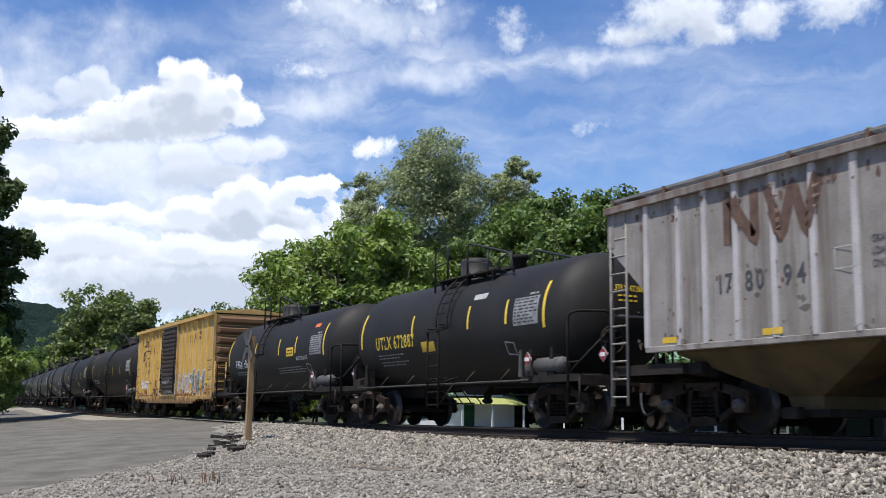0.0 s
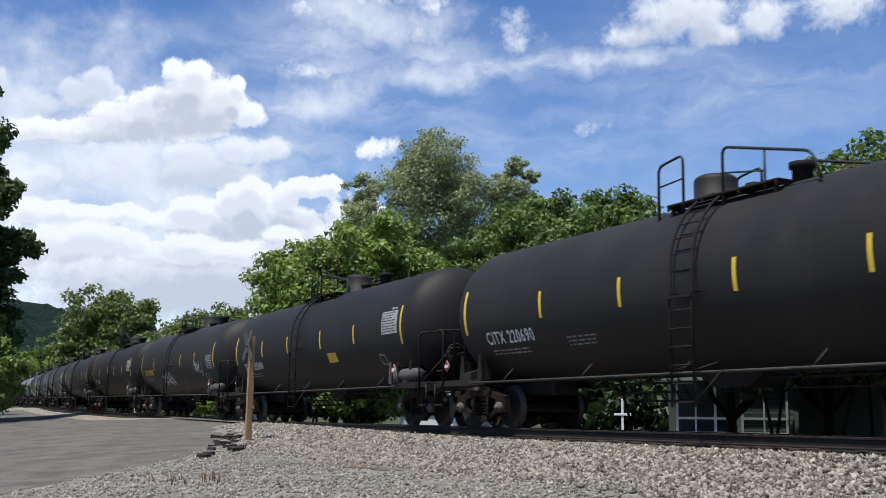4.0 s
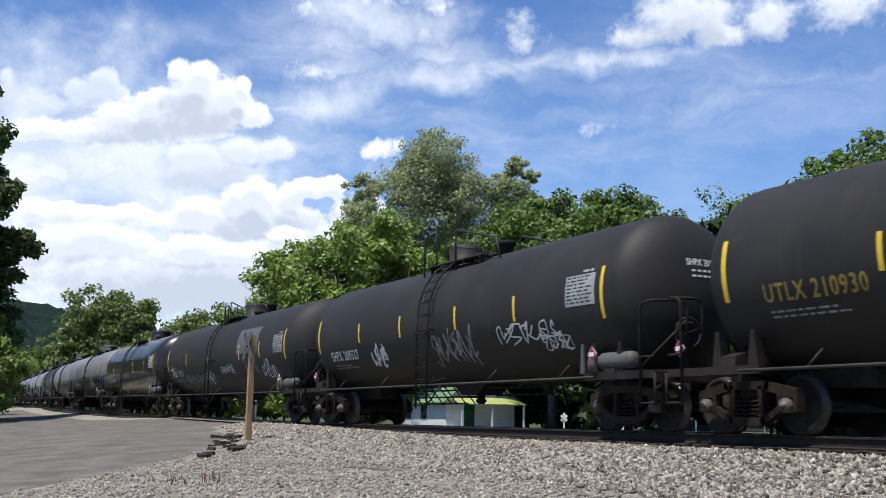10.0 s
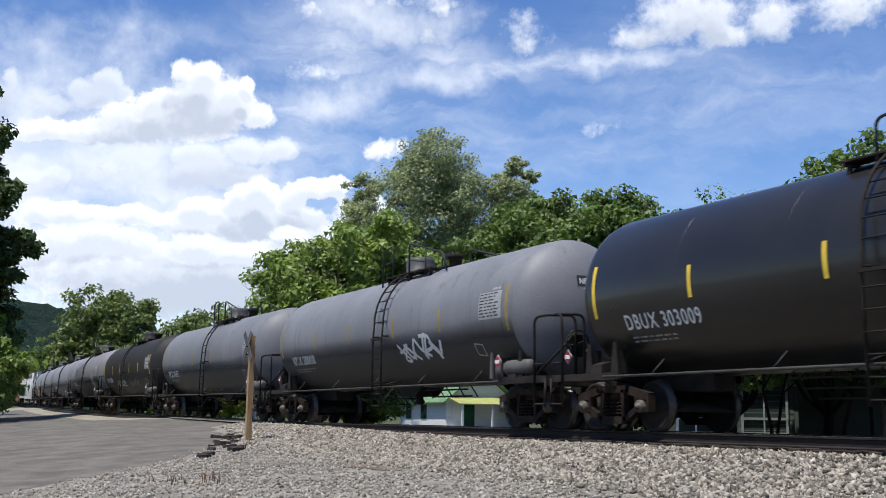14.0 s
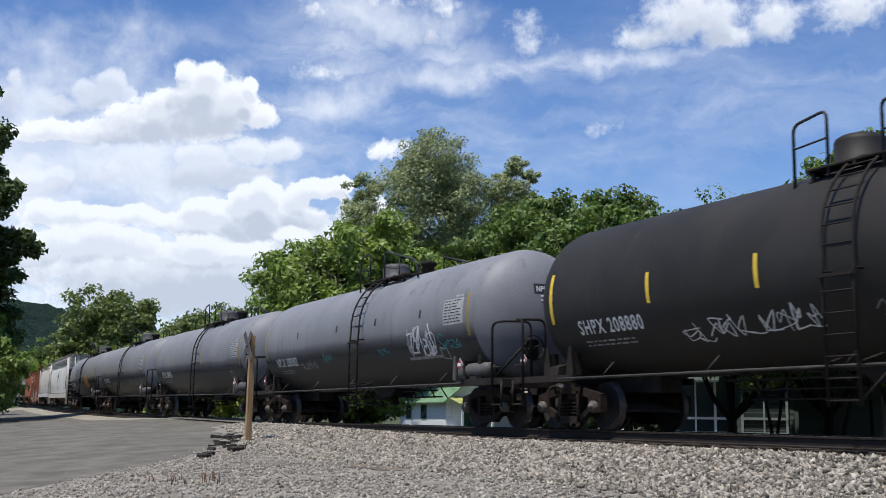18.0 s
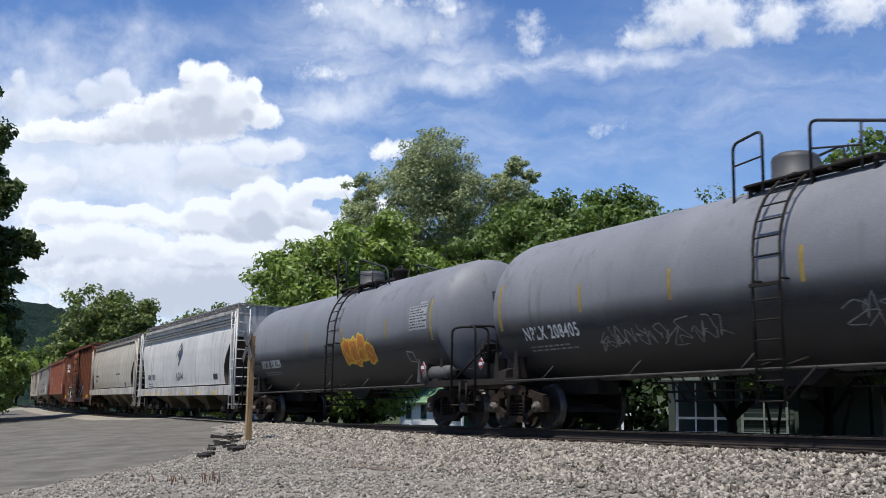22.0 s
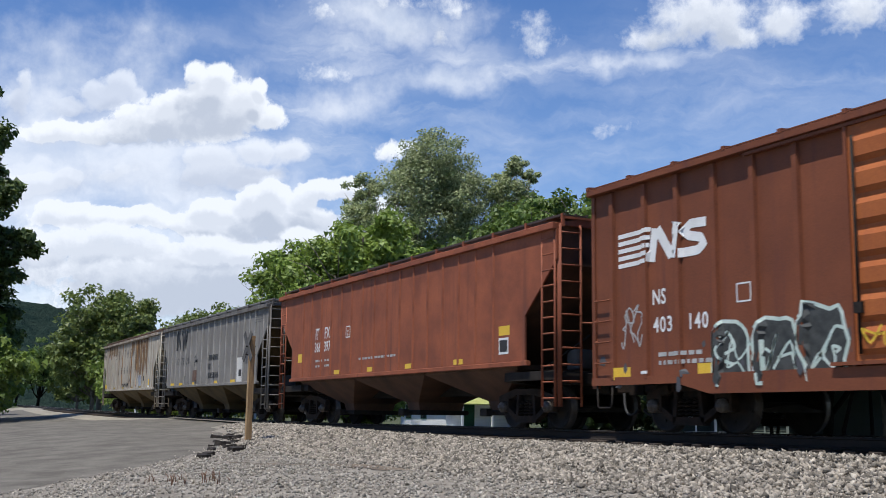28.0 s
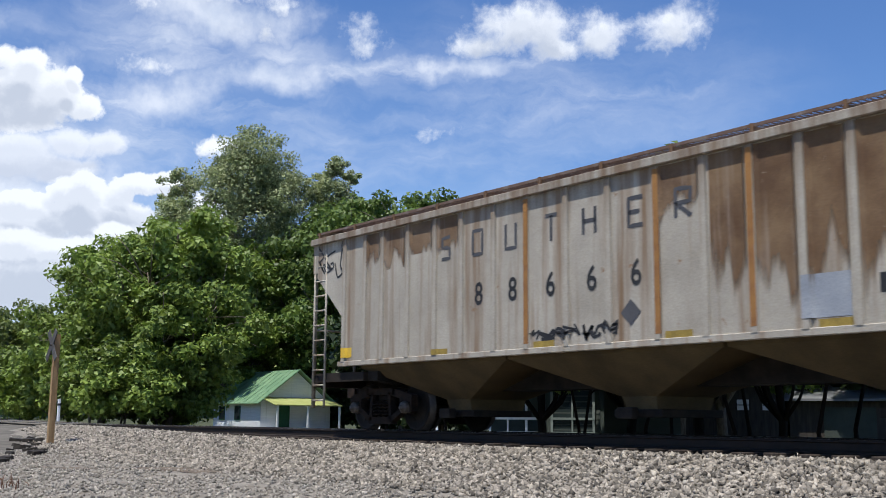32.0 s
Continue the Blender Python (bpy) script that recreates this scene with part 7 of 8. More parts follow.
LEAF_GOLD = leaf_material("yellowish_blossom", (0.16, 0.15, 0.05), (0.32, 0.27, 0.11))


def place(az, r):
    a = radians(az)
    return -math.cos(a) * r, math.sin(a) * r


def leaf_mesh(name, centres, sizes, mat, rng, out):
    """Many small leaves, each a pointed triangle that leans the way its clump faces."""
    n = len(centres)
    nrm = rng.normal(size=(n, 3)) * 0.62 + out * 0.75
    nrm[:, 2] += 0.6
    nrm /= np.linalg.norm(nrm, axis=1)[:, None]
    t = rng.normal(size=(n, 3))
    t -= nrm * (t * nrm).sum(1)[:, None]
    t /= np.linalg.norm(t, axis=1)[:, None]
    b = np.cross(nrm, t)
    s = sizes[:, None]
    v = np.stack([centres + t * s * 1.1, centres - t * s * 0.7 + b * s * 0.8, centres - t * s * 0.7 - b * s * 0.8], 1).reshape(-1, 3)
    me = bpy.data.meshes.new(name)
    me.vertices.add(n * 3)
    me.vertices.foreach_set("co", v.astype(np.float32).ravel())
    me.loops.add(n * 3)
    me.loops.foreach_set("vertex_index", np.arange(n * 3, dtype=np.int32))
    me.polygons.add(n)
    me.polygons.foreach_set("loop_start", np.arange(0, n * 3, 3, dtype=np.int32))
    me.update(calc_edges=True)
    me.materials.append(mat)
    return me


def make_tree(label, height, radius, base, seed, leaves, size, mat, bark=None, clumps=60, lobes=6, spread_=0.22, category="tree", trunk=0.022, name="tree", heads=()):
    """Trunk with limbs to each lobe, and a crown of leaf clumps; base: the crown's foot above the ground."""
    rng = np.random.default_rng(seed)
    rnd = random.Random(seed)
    th = thing(name, label, category)
    ch = height - base
    mid = base + ch * 0.5
    lob = [tuple(h) for h in heads]
    for k in range(0 if heads else lobes):
        a = 2 * math.pi * (k + rnd.random() * 0.7) / lobes
        u = rnd.uniform(0.15, 0.95)
        rr = radius * 0.62 * math.sin(math.pi * min(0.98, 0.25 + 0.7 * u)) * rnd.uniform(0.7, 1.1)
        lob.append((math.cos(a) * rr, math.sin(a) * rr, base + ch * (0.12 + 0.7 * u), radius * rnd.uniform(0.38, 0.56)))
    if not heads:
        lob.append((0, 0, height - radius * 0.45, radius * 0.45))
        lob.append((0, 0, mid, radius * 0.62))
    g = Geo()
    r0 = height * trunk
    bend = [(rnd.uniform(-1, 1) * 0.02 * height * i, rnd.uniform(-1, 1) * 0.02 * height * i, height * 0.85 * i / 5 - 0.3) for i in range(6)]
    g.tube(bend, [r0 * (1 - 0.16 * i) for i in range(6)], 8)
    for x, y, z, r in (lob if heads else lob[:-2]):
        i = min(4, max(1, int(z / height * 4)))
        p = Vector(bend[i])
        q = Vector((x, y, z))
        m = p.lerp(q, 0.5) + Vector((0, 0, -0.05 * height))
        g.tube([p, m, q], [r0 * 0.5, r0 * 0.33, r0 * 0.1], 6)
        for k in range(4):
            w = Vector((rnd.uniform(-1, 1), rnd.uniform(-1, 1), rnd.uniform(-0.3, 1))).normalized() * r * 0.95
            g.tube([q.lerp(m, 0.3), q + w * 0.6, q + w], [r0 * 0.16, r0 * 0.09, r0 * 0.03], 4)
    part("trunk", g, bark or BARK, th)
    cs = []
    weights = np.array([l[3] ** 2 for l in lob])
    pick = rng.choice(len(lob), clumps, p=weights / weights.sum())
    for k in pick:
        x, y, z, r = lob[k]
        d = rng.normal(size=3)
        d /= np.linalg.norm(d)
        cs.append((np.array((x, y, z)) + d * r * rng.uniform(0.55, 1.08) * np.array((1, 1, 0.9)), r * rng.uniform(0.8, 1.25)))
    per = max(4, leaves // clumps)
    cen, out = [], []
    for c, r in cs:
        d = rng.normal(size=(per, 3))
        d /= np.linalg.norm(d, axis=1)[:, None]
        p = d * (rng.random((per, 1)) ** 0.45) * r * spread_ * np.array((1.9, 1.9, 1.25))
        cen.append(c + p)
        out.append(d)
    cen = np.concatenate(cen)
    cen[:, 2] = np.maximum(cen[:, 2], 0.1)
    siz = rng.uniform(0.6, 1.3, len(cen)) * size
    part("crown", leaf_mesh("crown", cen, siz, mat, rng, np.concatenate(out)), None, th)
    return th


def plant(th, az, r, turn=0.0, grow=1.0, first=False, label=""):
    x, y = place(az, r)
    m = pose(x, y, ground_z(x, y) - 0.05, 0, 0, turn)
    if first:
        th.matrix_basis = m
        return th
    o = copy_thing(th, m)
    o.scale = (grow, grow, grow)
    if label:
        tagged(o, label)
    return o


def crown_of(az, r, rows):
    """Crown lobes from rows of (turn to the right in degrees, height in metres, radius); local x runs across the line of sight."""
    return [(radians(u - az) * r, ((k * 37) % 11 / 11 - 0.5) * q * 1.4, z, q) for k, (u, z, q) in enumerate(rows)]


sy = make_tree("tall airy sycamore with grey-green leaves and pale limbs", 26.0, 6.9, 5.0, 11, 58000, 0.12, LEAF_GREY, PALE_BARK, clumps=560, spread_=0.22, trunk=0.012,
               heads=crown_of(26.3, 98, [(26.9, 24.2, 2.5), (26.3, 21.6, 3.3), (28.1, 22.9, 2.2), (28.5, 20.4, 2.5), (27.1, 18.2, 3.7), (25.6, 23.4, 1.7), (24.9, 21.2, 1.5), (23.1, 21.4, 1.5),
                                         (22.4, 20.4, 1.1), (23.6, 19.0, 1.9), (22.9, 18.2, 1.7), (24.3, 16.6, 2.0), (25.6, 16.0, 2.5), (28.9, 17.6, 2.0)]))
plant(sy, 26.3, 98, 90 - 26.3, 1, True)
sy2 = make_tree("tall slender grey-green tree behind the track", 23.0, 3.4, 6.0, 12, 26000, 0.12, LEAF_GREY, PALE_BARK, clumps=240, spread_=0.25, trunk=0.012,
                heads=crown_of(31.0, 98, [(31.2, 23.5, 1.1), (30.6, 22.4, 1.25), (32.0, 22.9, 0.8), (30.9, 20.8, 1.8), (30.3, 19.4, 2.0), (31.8, 20.3, 1.5), (32.2, 18.6, 2.0), (31.0, 16.8, 2.6)]))
plant(sy2, 31.0, 98, 90 - 31.0, 1, True)
ma = make_tree("broad bright green maple behind the track", 12.0, 5.0, 1.0, 13, 32000, 0.14, LEAF_BRIGHT, clumps=300, lobes=14, spread_=0.17)
plant(ma, 21.9, 62, 0, 1, True)
plant(ma, 23.6, 97, 130, 1.45)
plant(ma, 19.9, 64, 200, 0.93)
plant(ma, 23.0, 60, 300, 1.06)
plant(ma, 28.8, 99, 20, 1.42)
plant(ma, 30.6, 98, 160, 1.5)
plant(ma, 26.6, 97, 75, 1.5)
plant(ma, 28.4, 97, 250, 1.15)
plant(ma, 25.6, 92, 40, 1.2)
oak = make_tree("rounded mid-green tree behind the track", 19.0, 5.2, 3.0, 14, 11000, 0.25, LEAF_MID, DARK_BARK, clumps=330, lobes=28, spread_=0.2)
plant(oak, 33.8, 100, 0, 1, True)
for az, r, turn, k in ((30.4, 102, 240, 1.1), (28.0, 104, 100, 1.05), (45.3, 53, 200, 0.67), (47.2, 53, 90, 0.72), 
                        (52.0, 56, 100, 0.62), (55.5, 54, 10, 0.55), (59.8, 50, 70, 0.74), (50.2, 55, 300, 0.82), (53.5, 54, 260, 0.78), (64.0, 60, 150, 0.8), (42.3, 37, 200, 0.40), (46.5, 39, 20, 0.46), (50.0, 40, 120, 0.46), (54.0, 41, 320, 0.44)):
    plant(oak, az, r, turn, k)
# low grove added close behind the track; its hidden crowns shade the yard
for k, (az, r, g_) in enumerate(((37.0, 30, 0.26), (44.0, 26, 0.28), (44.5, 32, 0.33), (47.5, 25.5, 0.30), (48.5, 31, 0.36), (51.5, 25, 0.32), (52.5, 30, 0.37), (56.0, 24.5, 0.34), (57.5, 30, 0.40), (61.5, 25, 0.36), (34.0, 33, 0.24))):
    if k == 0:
        low = make_tree("added low shade tree close behind the track", 19.0, 8.4, 8.0, 24, 8000, 0.6, LEAF_DARK, DARK_BARK, clumps=120, lobes=10, spread_=0.26, trunk=0.009)
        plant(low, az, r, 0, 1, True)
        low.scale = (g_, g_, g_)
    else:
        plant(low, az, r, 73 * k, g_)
far = make_tree("dense olive-green tree far along the track", 12.0, 5.2, 0.8, 31, 17500, 0.2, LEAF_OLIVE, clumps=220, lobes=14, spread_=0.2)
plant(far, 10.3, 190, 0, 1, True)
far.scale = (1.8, 1.8, 1.75)
for k, (az, r, g_) in enumerate(((11.7, 186, 1.62), (9.9, 212, 1.5), (12.8, 165, 1.05), (13.8, 142, 0.95), (15.1, 128, 1.02), (16.6, 120, 1.05), (14.4, 152, 1.1), (9.2, 245, 1.3))):
    plant(far, az, r, 61 * k + 20, g_)
dense = make_tree("dense mid-green tree behind the track", 12.0, 4.8, 1.0, 33, 32000, 0.13, LEAF_MID, clumps=300, lobes=14, spread_=0.18)
plant(dense, 33.2, 88, 0, 1, True)
dense.scale = (1.66, 1.66, 1.68)
for k, (az, r, g_) in enumerate(((31.3, 95, 1.72), (35.0, 86, 1.68), (36.8, 84, 1.64), (38.4, 84, 1.5), (39.8, 84, 1.34))):
    plant(dense, az, r, 77 * k + 30, g_)
near = make_tree("dense green tree close behind the track", 12.0, 4.8, 1.0, 35, 34000, 0.088, LEAF_MID, clumps=330, lobes=16, spread_=0.17)
plant(near, 43.9, 52, 20, 0.93, True)
for k, (az, r, g_) in enumerate(((45.8, 52, 0.98), (48.2, 52, 1.09), (50.4, 53, 1.2))):
    plant(near, az, r, 83 * k + 110, g_)
gold = make_tree("tree with yellowish blossom behind the track", 12.6, 4.0, 3.0, 15, 24000, 0.1, LEAF_GOLD, clumps=150, lobes=8, spread_=0.22)
plant(gold, 49.0, 45, 0, 1, True)
gold.scale = (0.88, 0.88, 0.88)
plant(gold, 47.2, 45, 140, 0.72)
plant(gold, 51.2, 46, 60, 0.92)
shrub = make_tree("leafy green shrub behind the track", 4.6, 2.8, 0.2, 16, 8500, 0.13, LEAF_BRIGHT, clumps=110, lobes=7, spread_=0.26, category="shrub", trunk=0.015, name="shrub")
plant(shrub, 20.8, 57, 0, 1, True)
for az, r, turn, k in ((21.0, 57, 60, 1.0), (22.6, 59, 120, 1.1), (22.9, 62, 180, 0.85), (19.4, 60, 240, 1.1), (17.8, 66, 300, 1.2), (23.6, 80, 30, 0.7), (14.9, 84, 20, 1.2), (13.6, 97, 90, 1.3), (12.4, 122, 150, 1.6), (11.6, 142, 200, 1.7), (12.6, 110, 10, 1.8), (14.4, 100, 110, 1.6), (16.2, 90, 210, 1.4)):
    plant(shrub, az, r, turn, k)
# bushes whose leaf colour already holds the woods' shade
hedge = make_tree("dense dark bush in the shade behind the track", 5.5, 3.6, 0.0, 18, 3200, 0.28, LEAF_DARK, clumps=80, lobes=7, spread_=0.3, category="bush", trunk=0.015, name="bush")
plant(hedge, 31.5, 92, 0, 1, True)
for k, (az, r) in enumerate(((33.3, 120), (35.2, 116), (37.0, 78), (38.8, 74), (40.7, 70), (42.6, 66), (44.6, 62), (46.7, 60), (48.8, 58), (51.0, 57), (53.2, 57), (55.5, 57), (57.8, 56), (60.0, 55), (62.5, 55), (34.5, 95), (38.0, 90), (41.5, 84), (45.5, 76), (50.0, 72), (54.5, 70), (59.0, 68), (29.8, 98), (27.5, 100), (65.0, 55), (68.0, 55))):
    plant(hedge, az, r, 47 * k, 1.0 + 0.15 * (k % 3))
edge = make_tree("dark leafy tree at the roadside", 14.0, 3.1, 1.0, 17, 28000, 0.125, LEAF_SHADE, clumps=170, lobes=10, spread_=0.2)
plant(edge, 2.9, 82, 0, 1, True)
edge.scale = (1.78, 1.78, 1.78)
plant(edge, 3.0, 77, 75, 1.45)
plant(edge, 4.1, 86, 160, 1.1)
plant(shrub, 2.6, 78, 100, 2.0)
plant(shrub, 3.8, 84, 10, 1.5)
plant(edge, 3.6, 75, 120, 0.9)
plant(edge, 3.0, 105, 220, 1.2)
plant(shrub, 3.6, 72, 200, 1.4)
plant(shrub, 4.0, 80, 100, 1.2)
plant(oak, 4.6, 230, 100, 0.8)
plant(oak, 6.4, 260, 30, 0.75)
plant(oak, 7.4, 240, 130, 0.8)

# ---- hill and far woods ----
def far_hill():
    pts, faces = [], []
    n = 60
    for i in range(50):
        r = 520 + i * 12
        for k in range(n):
            az = -6 + 40 * k / (n - 1)
            x, y = place(az, r)
            top = table([(-6, 118), (0, 112), (5, 96), (9, 84), (13, 66), (20, 50), (34, 40)], az)
            h = top * smooth_step(520, 980, r) + 4.0 * noise.noise(Vector((x * 0.02, y * 0.02, 0))) + 7.0 * noise.noise(Vector((x * 0.12, y * 0.12, 3)))
            pts.append((x, y, h - 3))
    for i in range(49):
        faces += [(i * n + k, i * n + k + 1, i * n + n + k + 1, i * n + n + k) for k in range(n - 1)]
    me_ = bpy.data.meshes.new("hill")
    me_.from_pydata(pts, [], faces)
    me_.polygons.foreach_set("use_smooth", [True] * len(faces))
    me_.materials.append(HILL)
    return tagged(new("hill", me_), "distant wooded hill, dark blue-green", "hill", "", "structure")


HILL = material("far_woods", (0.014, 0.027, 0.024), (0.03, 0.046, 0.036), 0.05, 0.95, bump=1.0, fine=0.3, depth=6.0, spec=0.0)
far_hill()

# ---- sky with clouds ----
def clouds():
    m = bpy.data.materials.new("clouds")
    m.use_nodes = True
    t = m.node_tree
    N, L = t.nodes, t.links
    N.remove(N["Principled BSDF"])
    out = N["Material Output"]
    co = N.new("ShaderNodeTexCoord")
    sep = N.new("ShaderNodeSeparateXYZ")
    nv = N.new("ShaderNodeVectorMath")
    nv.operation = "NORMALIZE"
    L.new(co.outputs["Object"], nv.inputs[0])
    L.new(nv.outputs[0], sep.inputs[0])

    def math_(op, a, b=None, c=None, clamp=False):
        x = N.new("ShaderNodeMath")
        x.operation, x.use_clamp = op, clamp
        for i, v in enumerate((a, b, c)):
            if v is None:
                continue
            if isinstance(v, (int, float)):
                x.inputs[i].default_value = v
            else:
                L.new(v, x.inputs[i])
        return x.outputs[0]

    az = math_("MULTIPLY", math_("ARCTAN2", sep.outputs["Y"], math_("MULTIPLY", sep.outputs["X"], -1.0)), 57.29578)
    el = math_("MULTIPLY", math_("ARCSINE", sep.outputs["Z"]), 57.29578)
    uv = N.new("ShaderNodeCombineXYZ")
    L.new(az, uv.inputs[0])
    L.new(el, uv.inputs[1])

    def noise_(vec, s, detail=6.0, rough=0.55):
        n = N.new("ShaderNodeTexNoise")
        n.noise_dimensions = "2D"
        n.inputs["Scale"].default_value, n.inputs["Detail"].default_value, n.inputs["Roughness"].default_value = s, detail, rough
        L.new(vec, n.inputs["Vector"])
        return n

    def shifted(vec, du, dv, su=1.0, sv=1.0, rot=0.0):
        mp = N.new("ShaderNodeMapping")
        mp.inputs["Location"].default_value = (du, dv, 0)
        mp.inputs["Scale"].default_value = (su, sv, 1)
        mp.inputs["Rotation"].default_value = (0, 0, rot)
        L.new(vec, mp.inputs["Vector"])
        return mp.outputs["Vector"]

    def vec_(op, *args):
        x = N.new("ShaderNodeVectorMath")
        x.operation = op
        for i, v in enumerate(args):
            if isinstance(v, tuple):
                x.inputs[i].default_value = v
            else:
                L.new(v, x.inputs[i])
        return x.outputs["Value" if op == "LENGTH" else "Vector"]

    # ragged coordinates
    warp = noise_(shifted(uv.outputs[0], 3, 7), 0.22, 5.0, 0.6)
    uvw = vec_("ADD", vec_("MULTIPLY_ADD", warp.outputs["Color"], (3.2, 2.4, 0), uv.outputs[0]), (-1.6, -1.2, 0))
    soft = vec_("ADD", vec_("MULTIPLY_ADD", warp.outputs["Color"], (1.1, 0.8, 0), uv.outputs[0]), (-0.55, -0.4, 0))
    above = [vec_("ADD", soft, (0.15 * k, 0.62 * k, 0)) for k in (1, 2.6)]       # places a little nearer to the sun

    def field(vec, rows, reach=1.0):
        acc = None
        for a, e, w, h, k in rows:
            d = vec_("LENGTH", vec_("MULTIPLY_ADD", vec, (1 / w, 1 / h, 0), (-a / w, -e / h, 0)))
            v = math_("MULTIPLY_ADD", d, -k, reach * k)
            acc = v if acc is None else math_("SMOOTH_MAX", acc, v, 0.35)
        return acc

    def billow(vec, detail):
        """Rounded heads of three sizes, with a little fine wisp."""
        v = N.new("ShaderNodeTexVoronoi")
        v.voronoi_dimensions, v.feature = "2D", "F1"
        v.inputs["Scale"].default_value, v.inputs["Detail"].default_value, v.inputs["Roughness"].default_value = 0.75, detail, 0.55
        v.inputs["Lacunarity"].default_value = 2.3
        L.new(vec, v.inputs["Vector"])
        n = noise_(vec, 0.4, 8.0, 0.64).outputs["Fac"]
        return math_("ADD", math_("MULTIPLY", math_("SUBTRACT", 0.5 * (1 + 0.55 * min(1.0, detail) + 0.3 * max(0.0, detail - 1)), v.outputs["Distance"]), 0.24), math_("MULTIPLY_ADD", n, 2.1, -0.88))

    def smooth_(v, lo, hi, top=1.0):
        r = N.new("ShaderNodeMapRange")
        r.interpolation_type = "SMOOTHSTEP"
        r.inputs["From Min"].default_value, r.inputs["From Max"].default_value, r.inputs["To Max"].default_value = lo, hi, top
        L.new(v, r.inputs["Value"])
        return r.outputs[0]

    def blend(f, c1, c2):
        x = N.new("ShaderNodeMix")
        x.data_type = "RGBA"
        for sock, val in ((x.inputs[0], f), (x.inputs[6], c1), (x.inputs[7], c2)):
            if isinstance(val, tuple):
                sock.default_value = (*val, 1.0)
            else:
                L.new(val, sock)
        return x.outputs[2]

    heads, heads_up = billow(soft, 2.0), [billow(v, 2.0) for v in above]
    # thin veils
    veil = noise_(shifted(uvw, 0, 0, 0.35, 1.25, 0.16), 0.30, 8.0, 0.62).outputs["Fac"]
    vr = N.new("ShaderNodeMapRange")
    vr.inputs["From Min"].default_value, vr.inputs["From Max"].default_value = 0.36, 0.74
    vr.inputs["To Max"].default_value = 0.75
    L.new(veil, vr.inputs["Value"])
    low = N.new("ShaderNodeMapRange")       # hazier towards the horizon
    low.inputs["From Min"].default_value, low.inputs["From Max"].default_value = 0.0, 14.0
    low.inputs["To Min"].default_value, low.inputs["To Max"].default_value = 0.35, 0.0
    L.new(el, low.inputs["Value"])
    fill_n = noise_(shifted(uv.outputs[0], 5, 2), 0.22, 6.0, 0.58).outputs["Fac"]
    fill = smooth_(math_("ADD", field(uvw, MASS, 1.35), math_("MULTIPLY", math_("SUBTRACT", fill_n, 0.5), 1.6)), -0.1, 1.05, 0.85)
    bands = math_("MULTIPLY", math_("ADD", field(uvw, VEILS, 1.35), 0.05, clamp=True), math_("ADD", vr.outputs[0], 0.12), clamp=True)
    alpha = math_("MAXIMUM", fill, math_("MAXIMUM", bands, low.outputs[0]), clamp=True)
    tone_n = noise_(shifted(uvw, 9, 4, 0.7, 1.3), 0.3, 5.0, 0.55).outputs["Fac"]
    colour = blend(smooth_(tone_n, 0.36, 0.68), SUNLIT, VEIL_GREY)
    for rows, rag, edge, dark, reach, top in ((HIGH, 0.85, 0.9, HEAP_GREY, 1.1, 0.95), (BEHIND, 0.75, 0.8, MID_GREY, 1.15, 0.8), (HEAP, 0.7, 0.42, HEAP_GREY, 1.08, 1.0),
                                              (MIDDLE, 0.6, 0.75, MID_GREY, 1.3, 0.9), (LOW_BANK, 0.8, 0.32, HEAP_GREY, 1.1, 0.97), (FRONT, 0.8, 0.4, HEAP_GREY, 1.1, 0.95)):
        mask = smooth_(math_("MULTIPLY_ADD", heads, rag, field(soft, rows, reach)), 0.0, edge, top)
        deep = [smooth_(math_("MULTIPLY_ADD", h, rag, field(v, rows, reach)), 0.05, 0.75, 0.5) for h, v in zip(heads_up, above)]
        colour = blend(mask, colour, blend(math_("ADD", *deep), SUNLIT, dark))
        alpha = math_("MAXIMUM", alpha, mask)
    em = N.new("ShaderNodeEmission")
    em.inputs["Strength"].default_value = CLOUD_LIGHT
    L.new(colour, em.inputs["Color"])
    tr = N.new("ShaderNodeBsdfTransparent")
    ms = N.new("ShaderNodeMixShader")
    L.new(alpha, ms.inputs[0])
    L.new(tr.outputs[0], ms.inputs[1])
    L.new(em.outputs[0], ms.inputs[2])
    L.new(ms.outputs[0], out.inputs["Surface"])
    g = Geo()
    pts, faces = [], []
    rows, n = 20, 64
    for i in range(rows + 1):
        e = radians(-1.0 + 90.5 * i / rows)
        for k in range(n):
            a = 2 * math.pi * k / n
            r = 1 / math.sqrt((math.cos(e) / 4000) ** 2 + (math.sin(e) / 1500) ** 2)
            pts.append((math.cos(a) * math.cos(e) * r, math.sin(a) * math.cos(e) * r, math.sin(e) * r))
    for i in range(rows):
        faces += [(i * n + k, i * n + n + k, i * n + n + (k + 1) % n, i * n + (k + 1) % n) for k in range(n)]
    g.add(pts, faces, True)
    ob = part("backdrop_sky", g, m)
    return tagged(ob, "white cumulus clouds and thin veils drifting over a blue sky", "clouds", "", "structure")


CLOUD_LIGHT = 0.92
MASS = [(11.5, 12.5, 9.5, 5.4, 0.85), (14.5, 8.0, 9.0, 3.8, 0.8), (6.0, 9.5, 6.0, 7.0, 0.85), (19.0, 10.0, 3.0, 2.4, 0.6), (21.5, 16.0, 3.6, 1.5, 0.6), (26.5, 17.5, 4.0, 0.8, 0.42), (31.5, 18.0, 4.5, 0.6, 0.42), (36.0, 18.4, 4.0, 0.5, 0.38), (23.5, 20.6, 4.8, 1.5, 0.7)]
